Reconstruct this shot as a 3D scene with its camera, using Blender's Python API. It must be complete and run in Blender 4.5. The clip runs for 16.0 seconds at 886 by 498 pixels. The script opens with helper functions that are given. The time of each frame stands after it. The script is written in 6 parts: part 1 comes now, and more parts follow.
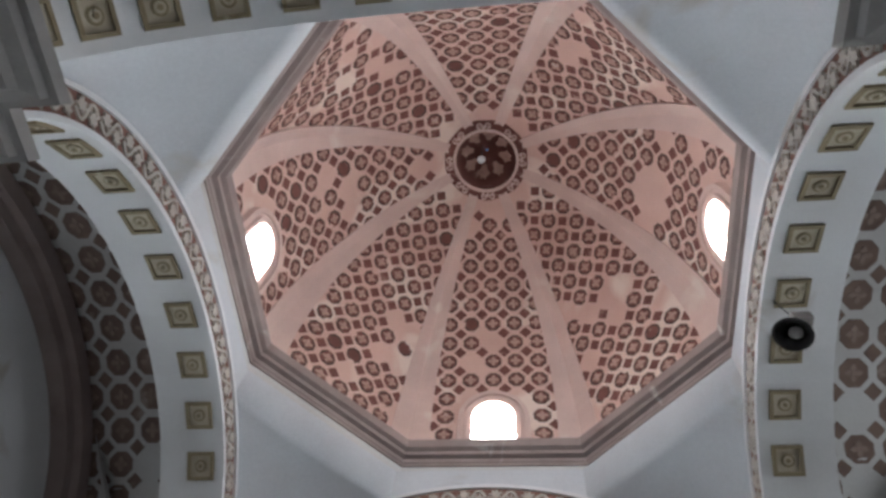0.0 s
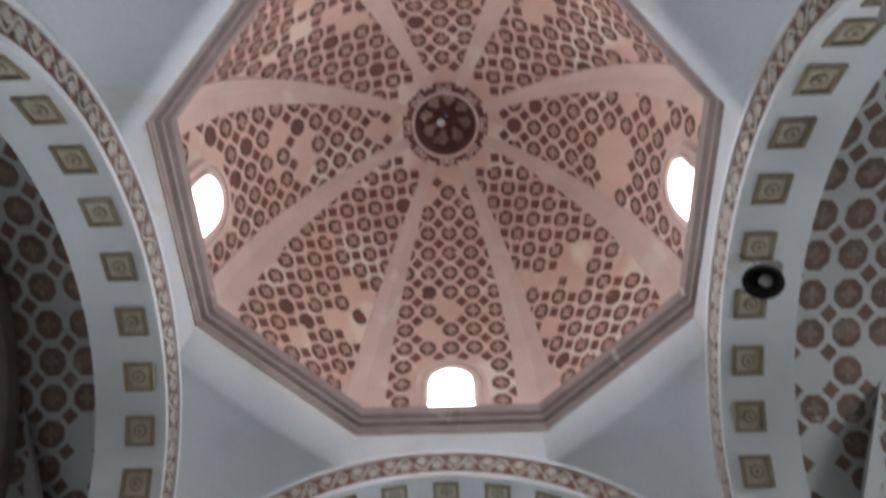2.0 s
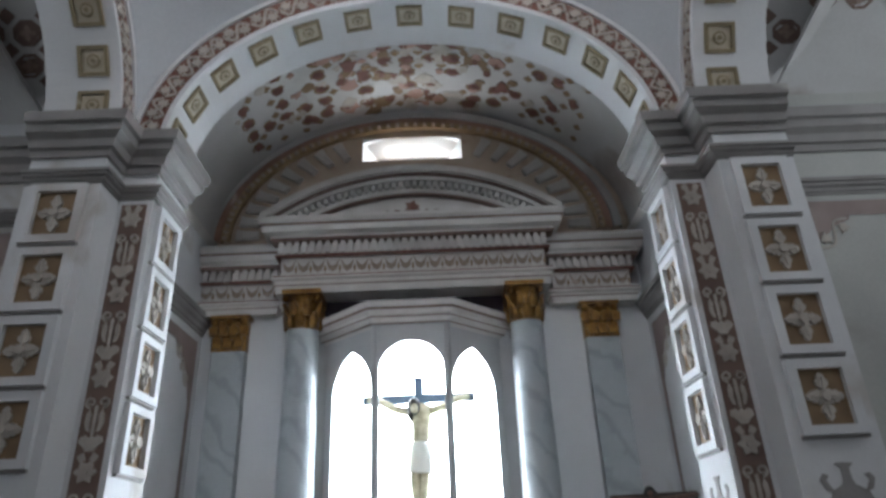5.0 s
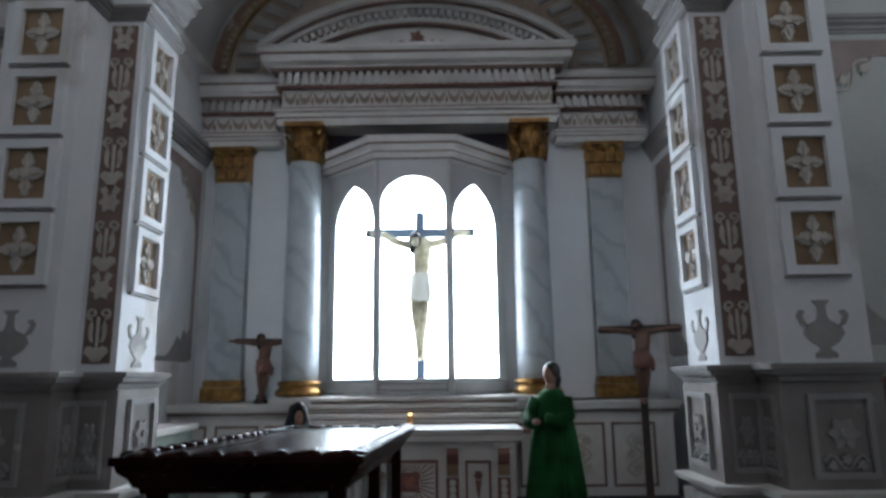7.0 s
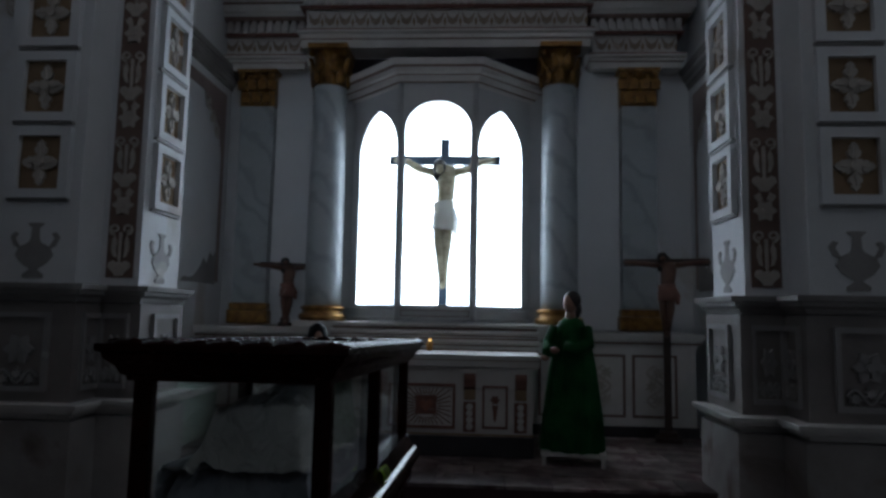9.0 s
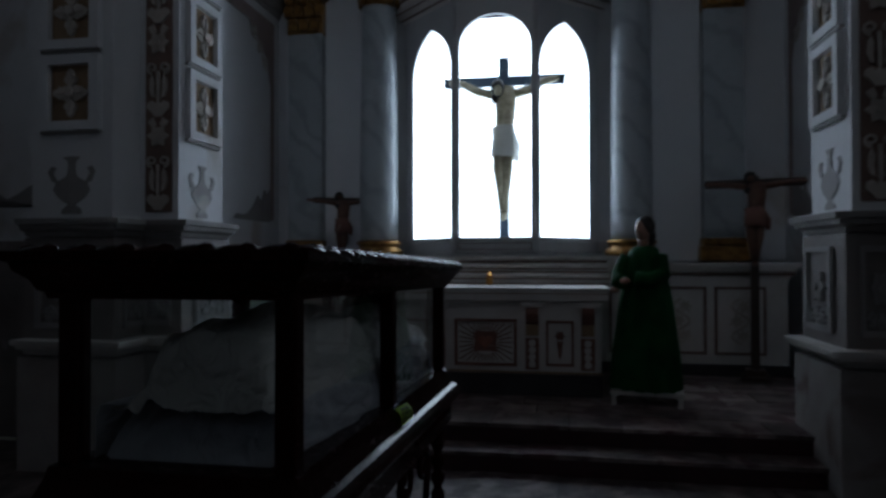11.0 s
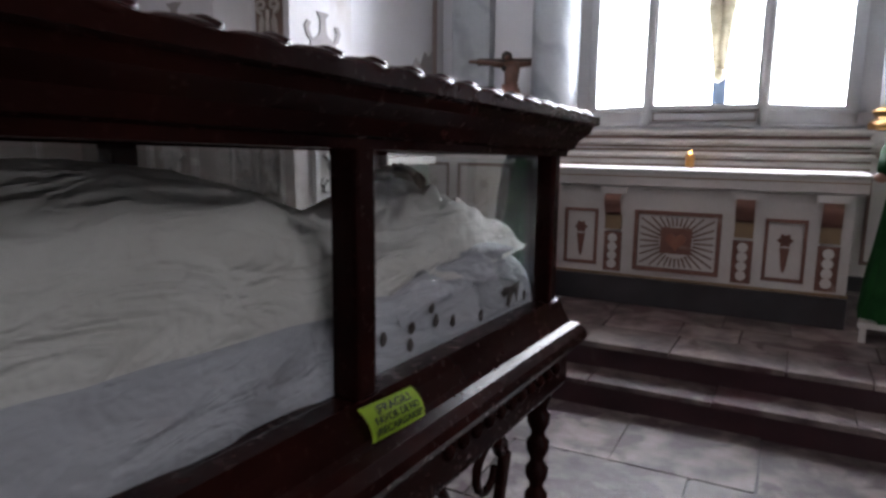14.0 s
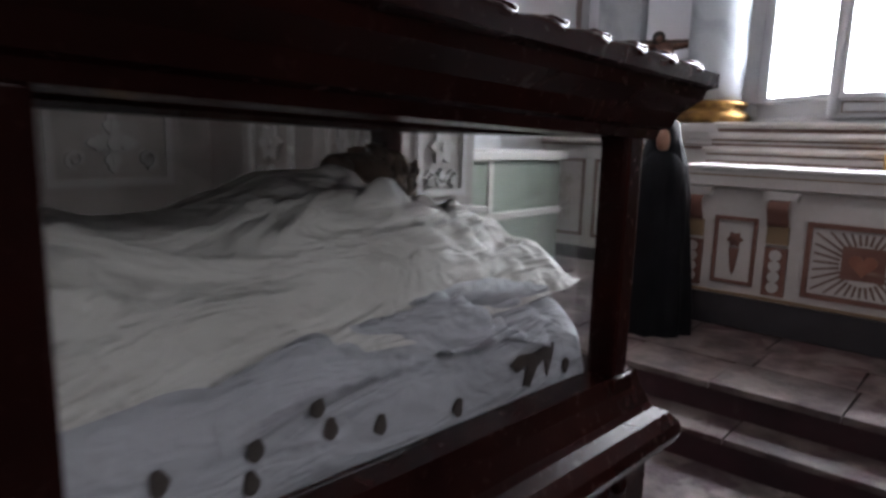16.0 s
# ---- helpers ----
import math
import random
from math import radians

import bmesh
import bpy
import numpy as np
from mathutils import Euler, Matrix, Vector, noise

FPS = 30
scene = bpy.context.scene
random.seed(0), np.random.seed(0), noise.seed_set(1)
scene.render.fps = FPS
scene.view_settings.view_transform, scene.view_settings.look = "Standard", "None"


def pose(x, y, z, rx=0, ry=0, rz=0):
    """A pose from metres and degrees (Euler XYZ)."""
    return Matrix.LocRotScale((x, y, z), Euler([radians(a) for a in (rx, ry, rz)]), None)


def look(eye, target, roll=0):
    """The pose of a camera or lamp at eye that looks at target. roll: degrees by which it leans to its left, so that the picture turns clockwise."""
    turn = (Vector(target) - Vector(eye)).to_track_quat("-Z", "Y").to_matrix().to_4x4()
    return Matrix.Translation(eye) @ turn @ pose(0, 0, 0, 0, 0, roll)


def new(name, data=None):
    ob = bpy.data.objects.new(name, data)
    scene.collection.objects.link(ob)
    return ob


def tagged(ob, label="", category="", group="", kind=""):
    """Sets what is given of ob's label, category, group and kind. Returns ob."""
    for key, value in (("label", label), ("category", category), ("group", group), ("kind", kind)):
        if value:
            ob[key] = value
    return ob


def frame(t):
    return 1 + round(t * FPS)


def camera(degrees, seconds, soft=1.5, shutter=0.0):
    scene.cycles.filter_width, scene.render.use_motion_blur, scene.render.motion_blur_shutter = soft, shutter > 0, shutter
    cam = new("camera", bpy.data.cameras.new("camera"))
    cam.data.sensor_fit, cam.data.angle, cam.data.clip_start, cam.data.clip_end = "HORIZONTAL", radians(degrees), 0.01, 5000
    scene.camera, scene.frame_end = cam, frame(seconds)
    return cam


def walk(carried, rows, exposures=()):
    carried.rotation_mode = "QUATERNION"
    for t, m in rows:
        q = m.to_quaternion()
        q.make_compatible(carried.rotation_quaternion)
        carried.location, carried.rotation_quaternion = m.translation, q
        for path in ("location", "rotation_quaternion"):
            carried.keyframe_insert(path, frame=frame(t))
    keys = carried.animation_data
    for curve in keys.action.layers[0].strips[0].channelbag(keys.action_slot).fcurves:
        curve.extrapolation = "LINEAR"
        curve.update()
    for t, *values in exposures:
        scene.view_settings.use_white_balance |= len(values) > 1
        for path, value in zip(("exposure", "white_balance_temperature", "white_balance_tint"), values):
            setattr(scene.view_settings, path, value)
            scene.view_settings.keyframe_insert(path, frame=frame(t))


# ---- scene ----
cam = camera(68.3, 16.0, soft=2.9, shutter=0.5)
PATH = [
    (0, (0.544, -3.178, 1.808), (0.328, -2.34, 3.611), 10.5),
    (0.5, (0.45, -3.037, 1.844), (0.317, -2.185, 3.648), 5.3),
    (1, (0.465, -2.793, 1.828), (0.354, -1.947, 3.636), 2.4),
    (1.5, (0.448, -2.762, 1.87), (0.299, -2.001, 3.713), 8.5),
    (2, (0.383, -2.708, 1.903), (0.32, -1.837, 3.702), 1.9),
    (2.5, (0.297, -2.615, 1.848), (0.261, -1.37, 3.413), -0.4),
    (3, (0.315, -2.608, 1.823), (0.262, -1.134, 3.175), 0.1),
    (3.5, (0.314, -2.574, 1.839), (0.28, -1.005, 3.078), 0.1),
    (4, (0.305, -2.584, 1.835), (0.3, -0.918, 2.941), -1.2),
    (4.5, (0.305, -2.593, 1.824), (0.318, -0.848, 2.801), -1.8),
    (5, (0.312, -2.56, 1.838), (0.329, -0.749, 2.686), -2.5),
    (7.5, (0.386, -2.561, 1.757), (0.358, -0.585, 2.068), -0.3),
    (8, (0.399, -2.544, 1.733), (0.354, -0.561, 1.989), -0.2),
    (10.5, (0.591, -2.12, 1.587), (0.333, -0.139, 1.676), 1.5),
    (11, (0.604, -1.94, 1.568), (0.261, 0.031, 1.594), -0.1),
    (11.5, (0.654, -1.704, 1.547), (0.047, 0.202, 1.541), -0.0),
    (12, (0.67, -1.541, 1.536), (-0.016, 0.336, 1.47), 0.4),
    (12.5, (0.612, -1.26, 1.511), (0.009, 0.642, 1.373), -0.3),
    (13, (0.637, -1.069, 1.481), (-0.095, 0.778, 1.251), 0.0),
    (13.5, (0.673, -0.903, 1.489), (-0.237, 0.853, 1.193), 0.5),
    (14, (0.616, -0.672, 1.472), (-0.302, 1.074, 1.145), 0.6),
    (14.5, (0.579, -0.518, 1.471), (-0.343, 1.219, 1.108), -1.2),
    (15, (0.586, -0.329, 1.459), (-0.529, 1.283, 1.063), -1.9),
    (15.5, (0.598, -0.196, 1.467), (-0.699, 1.272, 1.064), -0.8),
    (16, (0.542, -0.028, 1.435), (-0.759, 1.45, 1.09), 1.5),
]

EXPOSE = [(0.0, 0.5, 6400, 9), (2.0, 0.5, 6400, 9), (3.0, 0.45, 6400, 9), (5.0, 0.48, 6200, 8), (7.5, -0.12, 5950, 7), (8.2, -0.78, 5900, 7),
          (10.3, -2.15, 5600, 7), (11.5, -2.05, 5600, 8), (12.5, -1.0, 6200, 12), (13.0, -0.5, 6300, 14), (13.5, 0.2, 6450, 17), (14.5, 0.85, 6650, 20), (16.0, 0.72, 6600, 19)]
walk(cam, [(t, look(eye, target, roll)) for t, eye, target, roll in PATH], EXPOSE)

# ---- world and light ----
world = bpy.data.worlds.new("world")
scene.world = world
world.use_nodes = True
wn = world.node_tree.nodes
sky = wn.new("ShaderNodeTexSky")
sky.sky_type, sky.sun_disc = "NISHITA", False
sky.sun_elevation, sky.sun_rotation = radians(50), radians(200)
wn["Background"].inputs[1].default_value = 0.12
world.node_tree.links.new(sky.outputs[0], wn["Background"].inputs[0])


def area_lamp(name, eye, target, w, h, watts, colour=(0.93, 0.97, 1.0)):
    lamp = bpy.data.lights.new(name, "AREA")
    lamp.shape, lamp.size, lamp.size_y, lamp.energy, lamp.color = "RECTANGLE", w, h, watts, colour
    ob = new(name, lamp)
    ob.matrix_world = look(eye, target)
    return ob


CX = 0.10                       # the crossing's axis
area_lamp("dome_window_light", (CX, 2.95, 9.1), (CX, -1.5, 8.2), 0.55, 0.8, 86)
area_lamp("dome_window_light", (CX, -2.95, 9.1), (CX, 1.5, 8.2), 0.55, 0.8, 86)
area_lamp("dome_window_light", (CX + 2.95, 0, 9.1), (CX - 1.5, 0, 8.2), 0.8, 0.55, 86)
area_lamp("dome_window_light", (CX - 2.95, 0, 9.1), (CX + 1.5, 0, 8.2), 0.8, 0.55, 86)
area_lamp("lunette_light", (0, 6.60, 7.63), (0, 4.5, 7.5), 1.0, 0.16, 14)
# fill lamps added beyond view; their windows and door are made up
area_lamp("nave_window_light", (0, -8.7, 5.6), (0, 0, 4.6), 1.6, 1.2, 11)
area_lamp("transept_window_light", (6.35, 1.2, 5.75), (0, 0, 6.3), 1.4, 1.9, 27)
area_lamp("transept_window_light", (-5.15, 0, 5.75), (0, 0, 6.3), 1.4, 1.9, 7)
area_lamp("transept_door_light", (6.36, -1.75, 1.35), (0, 0.2, 1.3), 1.1, 2.3, 9)

# ---- materials ----
def mat(name, colour, dark=None, rough=0.75, metal=0.0, scale=3.0, fine=60.0, bump=0.15, stain=None, stain_at=0.62, spread=0.25, coat=0.0):
    """Two-scale mottled surface: a large tone change, fine grain with bump, and stains with a shape of their own."""
    m = bpy.data.materials.new(name)
    m.use_nodes = True
    n, l = m.node_tree.nodes, m.node_tree.links
    b = n["Principled BSDF"]
    geo = n.new("ShaderNodeNewGeometry")
    big, small = n.new("ShaderNodeTexNoise"), n.new("ShaderNodeTexNoise")
    big.inputs["Scale"].default_value, big.inputs["Detail"].default_value = scale, 6
    small.inputs["Scale"].default_value, small.inputs["Detail"].default_value = fine, 4
    for t in (big, small):
        l.new(geo.outputs["Position"], t.inputs["Vector"])
    ramp = n.new("ShaderNodeValToRGB")
    dark = dark or tuple(c * 0.72 for c in colour)
    ramp.color_ramp.elements[0].position, ramp.color_ramp.elements[1].position = 0.5 - spread, 0.5 + spread
    ramp.color_ramp.elements[0].color, ramp.color_ramp.elements[1].color = (*dark, 1), (*colour, 1)
    l.new(big.outputs["Fac"], ramp.inputs[0])
    out = ramp.outputs[0]
    grain = n.new("ShaderNodeMix")
    grain.data_type, grain.blend_type = "RGBA", "OVERLAY"
    grain.inputs[0].default_value = 0.115
    l.new(out, grain.inputs[6])
    l.new(small.outputs["Fac"], grain.inputs[7])
    out = grain.outputs[2]
    if stain:
        st = n.new("ShaderNodeTexNoise")
        st.inputs["Scale"].default_value, st.inputs["Detail"].default_value, st.inputs["Distortion"].default_value = scale * 0.7, 8, 0.6
        off = n.new("ShaderNodeVectorMath")
        off.inputs[1].default_value = (7.3, 2.1, 5.7)
        l.new(geo.outputs["Position"], off.inputs[0])
        l.new(off.outputs[0], st.inputs["Vector"])
        sr = n.new("ShaderNodeValToRGB")
        sr.color_ramp.elements[0].position, sr.color_ramp.elements[1].position = stain_at, stain_at + 0.08
        l.new(st.outputs["Fac"], sr.inputs[0])
        mx = n.new("ShaderNodeMix")
        mx.data_type = "RGBA"
        l.new(sr.outputs[0], mx.inputs[0])
        l.new(out, mx.inputs[6])
        mx.inputs[7].default_value = (*stain, 1)
        out = mx.outputs[2]
    l.new(out, b.inputs["Base Color"])
    rr = n.new("ShaderNodeMapRange")
    rr.inputs[3].default_value, rr.inputs[4].default_value = max(0.02, rough - 0.12), min(1, rough + 0.12)
    l.new(small.outputs["Fac"], rr.inputs[0])
    l.new(rr.outputs[0], b.inputs["Roughness"])
    b.inputs["Metallic"].default_value, b.inputs["Coat Weight"].default_value = metal, coat
    if bump:
        bp = n.new("ShaderNodeBump")
        bp.inputs["Strength"].default_value, bp.inputs["Distance"].default_value = bump, 0.01
        l.new(small.outputs["Fac"], bp.inputs["Height"])
        l.new(bp.outputs[0], b.inputs["Normal"])
    return m


def marble(name, colour, vein, scale=1.6, rough=0.25):
    m = mat(name, colour, tuple(c * 0.85 for c in colour), rough, 0, 2.0, 90, 0.03)
    n, l = m.node_tree.nodes, m.node_tree.links
    b = n["Principled BSDF"]
    old = b.inputs["Base Color"].links[0].from_socket
    geo = n.new("ShaderNodeNewGeometry")
    w = n.new("ShaderNodeTexWave")
    w.bands_direction = "DIAGONAL"
    w.inputs["Scale"].default_value, w.inputs["Distortion"].default_value, w.inputs["Detail"].default_value, w.inputs["Detail Scale"].default_value = scale, 9, 5, 1.4
    l.new(geo.outputs["Position"], w.inputs["Vector"])
    r = n.new("ShaderNodeValToRGB")
    r.color_ramp.elements[0].position, r.color_ramp.elements[1].position = 0.0, 0.42
    r.color_ramp.elements[0].color, r.color_ramp.elements[1].color = (0.7, 0.7, 0.7, 1), (0, 0, 0, 1)
    l.new(w.outputs["Fac"], r.inputs[0])
    mx = n.new("ShaderNodeMix")
    mx.data_type = "RGBA"
    l.new(r.outputs[0], mx.inputs[0])
    l.new(old, mx.inputs[6])
    mx.inputs[7].default_value = (*vein, 1)
    l.new(mx.outputs[2], b.inputs["Base Color"])
    return m


def glow(name, colour, strength):
    m = bpy.data.materials.new(name)
    m.use_nodes = True
    b = m.node_tree.nodes["Principled BSDF"]
    b.inputs["Base Color"].default_value = (*colour, 1)
    b.inputs["Emission Color"].default_value = (*colour, 1)
    b.inputs["Emission Strength"].default_value = strength
    return m


def clear_glass(name, tint=(0.95, 0.98, 0.97)):
    m = bpy.data.materials.new(name)
    m.use_nodes = True
    b = m.node_tree.nodes["Principled BSDF"]
    b.inputs["Base Color"].default_value = (*tint, 1)
    b.inputs["Roughness"].default_value, b.inputs["IOR"].default_value = 0.02, 1.45
    b.inputs["Transmission Weight"].default_value = 1.0
    return m


WHITE = mat("white_plaster", (0.70, 0.71, 0.73), (0.60, 0.60, 0.61), 0.8, 0, 1.2, 35, 0.12, stain=(0.50, 0.475, 0.455), stain_at=0.59)
PENDENT = mat("grey_plaster", (0.56, 0.585, 0.62), (0.46, 0.48, 0.51), 0.85, 0, 0.9, 30, 0.1, stain=(0.44, 0.42, 0.40), stain_at=0.63)
CORNICE = mat("grey_stone_paint", (0.33, 0.315, 0.31), (0.23, 0.215, 0.21), 0.7, 0, 2.5, 50, 0.15, stain=(0.50, 0.48, 0.46), stain_at=0.64)
TAUPE = mat("taupe_moulding_paint", (0.34, 0.27, 0.25), (0.25, 0.19, 0.18), 0.7, 0, 3, 60, 0.15, stain=(0.55, 0.50, 0.47), stain_at=0.66)
DOME = mat("pink_fresco_plaster", (0.66, 0.46, 0.40), (0.54, 0.345, 0.295), 0.85, 0, 1.1, 40, 0.15, stain=(0.70, 0.58, 0.51), stain_at=0.54)
RIB = mat("pale_pink_rib_plaster", (0.65, 0.49, 0.44), (0.53, 0.39, 0.35), 0.85, 0, 1.6, 40, 0.12, stain=(0.66, 0.56, 0.50), stain_at=0.6)
RUST = mat("rust_brown_fresco", (0.21, 0.085, 0.068), (0.13, 0.05, 0.042), 0.85, 0, 4, 70, 0.15, stain=(0.42, 0.28, 0.23), stain_at=0.63)
UMBER = mat("umber_outline_fresco", (0.13, 0.075, 0.06), (0.085, 0.05, 0.042), 0.85, 0, 5, 80, 0.1, stain=(0.34, 0.22, 0.19), stain_at=0.64)
ROSETTE = mat("faded_rosette_fresco", (0.50, 0.325, 0.27), (0.36, 0.22, 0.18), 0.85, 0, 9, 45, 0.3, stain=(0.55, 0.42, 0.36), stain_at=0.62)
VAULT = mat("vault_plaster", (0.60, 0.60, 0.60), (0.46, 0.45, 0.44), 0.85, 0, 0.9, 35, 0.12, stain=(0.40, 0.36, 0.34), stain_at=0.62)
GREENGREY = mat("grey_green_wall_plaster", (0.50, 0.505, 0.48), (0.40, 0.40, 0.385), 0.82, 0, 1.0, 35, 0.12, stain=(0.36, 0.34, 0.32), stain_at=0.62)
VBROWN = mat("vault_brown_fresco", (0.225, 0.155, 0.125), (0.15, 0.10, 0.085), 0.85, 0, 3, 60, 0.15, stain=(0.33, 0.27, 0.24), stain_at=0.64)
VROSE = mat("vault_rosette_fresco", (0.33, 0.25, 0.21), (0.20, 0.145, 0.12), 0.85, 0, 11, 45, 0.3)
OLIVE = mat("olive_gold_frame_paint", (0.29, 0.235, 0.14), (0.19, 0.15, 0.09), 0.6, 0, 6, 60, 0.15, stain=(0.42, 0.37, 0.27), stain_at=0.65)
CREAM = mat("cream_panel_paint", (0.52, 0.46, 0.36), (0.40, 0.34, 0.25), 0.7, 0, 5, 60, 0.15)
OCHRE = mat("ochre_panel_paint", (0.30, 0.205, 0.115), (0.20, 0.13, 0.075), 0.7, 0, 5, 60, 0.15)
RELIEF = mat("pale_relief_plaster", (0.55, 0.51, 0.46), (0.38, 0.34, 0.30), 0.75, 0, 7, 60, 0.2)
BURGUNDY = mat("faded_red_brown_paint", (0.24, 0.115, 0.085), (0.16, 0.075, 0.06), 0.75, 0, 6, 60, 0.15, stain=(0.36, 0.27, 0.23), stain_at=0.64)
GOLD = mat("aged_gilding", (0.40, 0.225, 0.065), (0.115, 0.055, 0.022), 0.34, 0.8, 11, 60, 0.4)
GREYMARBLE = marble("grey_marble", (0.42, 0.45, 0.47), (0.27, 0.29, 0.31), 1.2, 0.3)
ALTARWHITE = mat("ivory_altar_paint", (0.66, 0.635, 0.61), (0.53, 0.50, 0.475), 0.55, 0, 3, 55, 0.1, stain=(0.46, 0.40, 0.36), stain_at=0.68)
GARLAND = mat("faded_green_brown_paint", (0.34, 0.27, 0.215), (0.24, 0.185, 0.145), 0.7, 0, 7, 60, 0.12, stain=(0.46, 0.38, 0.33), stain_at=0.6)
LINE = mat("brown_line_paint", (0.23, 0.15, 0.125), (0.15, 0.095, 0.08), 0.7, 0, 8, 60, 0.1)
MAHOGANY = mat("dark_varnished_mahogany", (0.032, 0.008, 0.006), (0.010, 0.003, 0.003), 0.24, 0, 5, 70, 0.008, coat=0.03)
MAHOGANY.node_tree.nodes["Principled BSDF"].inputs["Specular IOR Level"].default_value = 0.07
DADO = mat("grey_brown_dado_paint", (0.25, 0.225, 0.215), (0.16, 0.14, 0.135), 0.7, 0, 2.5, 50, 0.2, stain=(0.36, 0.34, 0.33), stain_at=0.64)
PLINTH = mat("stained_plinth_paint", (0.36, 0.335, 0.325), (0.21, 0.185, 0.175), 0.7, 0, 2.2, 50, 0.25, stain=(0.16, 0.12, 0.11), stain_at=0.6)
BLACKBASE = mat("black_base_stone", (0.045, 0.04, 0.045), (0.02, 0.018, 0.02), 0.45, 0, 4, 60, 0.1)
STONE = mat("worn_floor_stone", (0.20, 0.168, 0.158), (0.055, 0.042, 0.042), 0.5, 0, 5.5, 24, 0.45, stain=(0.06, 0.04, 0.043), stain_at=0.52, spread=0.13)
STEPSTONE = mat("step_stone", (0.275, 0.225, 0.207), (0.075, 0.049, 0.05), 0.5, 0, 5.0, 26, 0.45, stain=(0.09, 0.042, 0.047), stain_at=0.54, spread=0.13)
RISER = mat("dark_red_riser_paint", (0.062, 0.018, 0.024), (0.026, 0.01, 0.013), 0.55, 0, 3, 40, 0.25, stain=(0.10, 0.075, 0.075), stain_at=0.66)
CLOTH = mat("white_satin_cloth", (0.47, 0.475, 0.52), (0.39, 0.39, 0.43), 0.5, 0, 6, 220, 0.05)
LACE = mat("cream_veil_cloth", (0.72, 0.70, 0.68), (0.58, 0.55, 0.515), 0.62, 0, 5.5, 320, 0.03)
THINCLOTH = mat("thin_white_loincloth", (0.8, 0.8, 0.78), (0.7, 0.7, 0.68), 0.8, 0, 8, 90, 0.1)
tn, tl = THINCLOTH.node_tree.nodes, THINCLOTH.node_tree.links
thin, both = tn.new("ShaderNodeBsdfTranslucent"), tn.new("ShaderNodeMixShader")
thin.inputs["Color"].default_value, both.inputs[0].default_value = (0.9, 0.9, 0.88, 1), 0.7
tl.new(tn["Principled BSDF"].outputs[0], both.inputs[1])
tl.new(thin.outputs[0], both.inputs[2])
tl.new(both.outputs[0], tn["Material Output"].inputs[0])


def crumple(m, scale, stretch, reach, strength):
    """Adds soft creases to a cloth: ridged noise drawn out along one slanting direction."""
    n, l = m.node_tree.nodes, m.node_tree.links
    b = n["Principled BSDF"]
    geo, mp = n.new("ShaderNodeNewGeometry"), n.new("ShaderNodeMapping")
    mp.inputs["Rotation"].default_value, mp.inputs["Scale"].default_value = (0.3, 0.5, 0.45), stretch
    l.new(geo.outputs["Position"], mp.inputs["Vector"])
    t = n.new("ShaderNodeTexNoise")
    t.inputs["Scale"].default_value, t.inputs["Detail"].default_value, t.inputs["Distortion"].default_value = scale, 3, 0.9
    l.new(mp.outputs[0], t.inputs["Vector"])
    bp = n.new("ShaderNodeBump")
    bp.inputs["Strength"].default_value, bp.inputs["Distance"].default_value = strength, reach
    l.new(t.outputs["Fac"], bp.inputs["Height"])
    if b.inputs["Normal"].is_linked:
        l.new(b.inputs["Normal"].links[0].from_socket, bp.inputs["Normal"])
    l.new(bp.outputs[0], b.inputs["Normal"])


crumple(CLOTH, 9, (1.5, 0.6, 1.5), 0.045, 0.75)
crumple(CLOTH, 40, (1, 0.7, 1.2), 0.008, 0.6)
crumple(LACE, 10, (1.5, 0.5, 1.5), 0.065, 0.75)
crumple(LACE, 46, (1, 0.8, 1), 0.007, 0.7)
GREENCLOTH = mat("green_velvet_cloth", (0.018, 0.095, 0.026), (0.006, 0.035, 0.010), 0.7, 0, 5, 120, 0.1)
BLACKCLOTH = mat("black_velvet_cloth", (0.010, 0.010, 0.012), (0.005, 0.005, 0.006), 0.55, 0, 6, 120, 0.1)
SKIN = mat("painted_flesh_wood", (0.36, 0.20, 0.135), (0.22, 0.105, 0.07), 0.45, 0, 12, 60, 0.1)
HAIR = mat("dark_hair_paint", (0.018, 0.012, 0.01), (0.01, 0.007, 0.006), 0.5, 0, 12, 80, 0.2)
BROWNWOOD = mat("dark_brown_cross_wood", (0.06, 0.035, 0.025), (0.03, 0.017, 0.012), 0.5, 0, 6, 60, 0.2)
DARKFLESH = mat("dark_varnished_flesh_wood", (0.17, 0.085, 0.055), (0.09, 0.042, 0.03), 0.42, 0, 12, 60, 0.1)
# cross and pale flesh lightened so the niche's glare sits in their colour
BLUECROSS = mat("glare_lightened_cross_paint", (0.09, 0.13, 0.19), (0.05, 0.075, 0.11), 0.5, 0, 6, 60, 0.1)
PALEFLESH = mat("glare_lightened_flesh", (0.68, 0.62, 0.44), (0.32, 0.27, 0.16), 0.5, 0, 14, 60, 0.1)
NEON = mat("neon_yellow_paper", (0.56, 0.80, 0.05), (0.50, 0.74, 0.04), 0.8, 0, 5, 90, 0.04)
INK = mat("black_marker_ink", (0.02, 0.025, 0.02), (0.015, 0.02, 0.015), 0.6, 0, 5, 60, 0.0)
IRON = mat("black_iron", (0.02, 0.018, 0.018), (0.012, 0.01, 0.01), 0.45, 0.6, 6, 60, 0.15)
WAX = mat("amber_candle_glass", (0.62, 0.33, 0.10), (0.5, 0.24, 0.06), 0.3, 0, 8, 60, 0.05)
FLAME = glow("candle_flame", (1.0, 0.55, 0.15), 9.0)
DAYLIGHT = glow("overcast_daylight", (0.93, 0.97, 1.0), 7.0)
# weak fill glow for the end walls' added openings
FILLGLOW = glow("unseen_opening_glow", (0.93, 0.97, 1.0), 0.25)
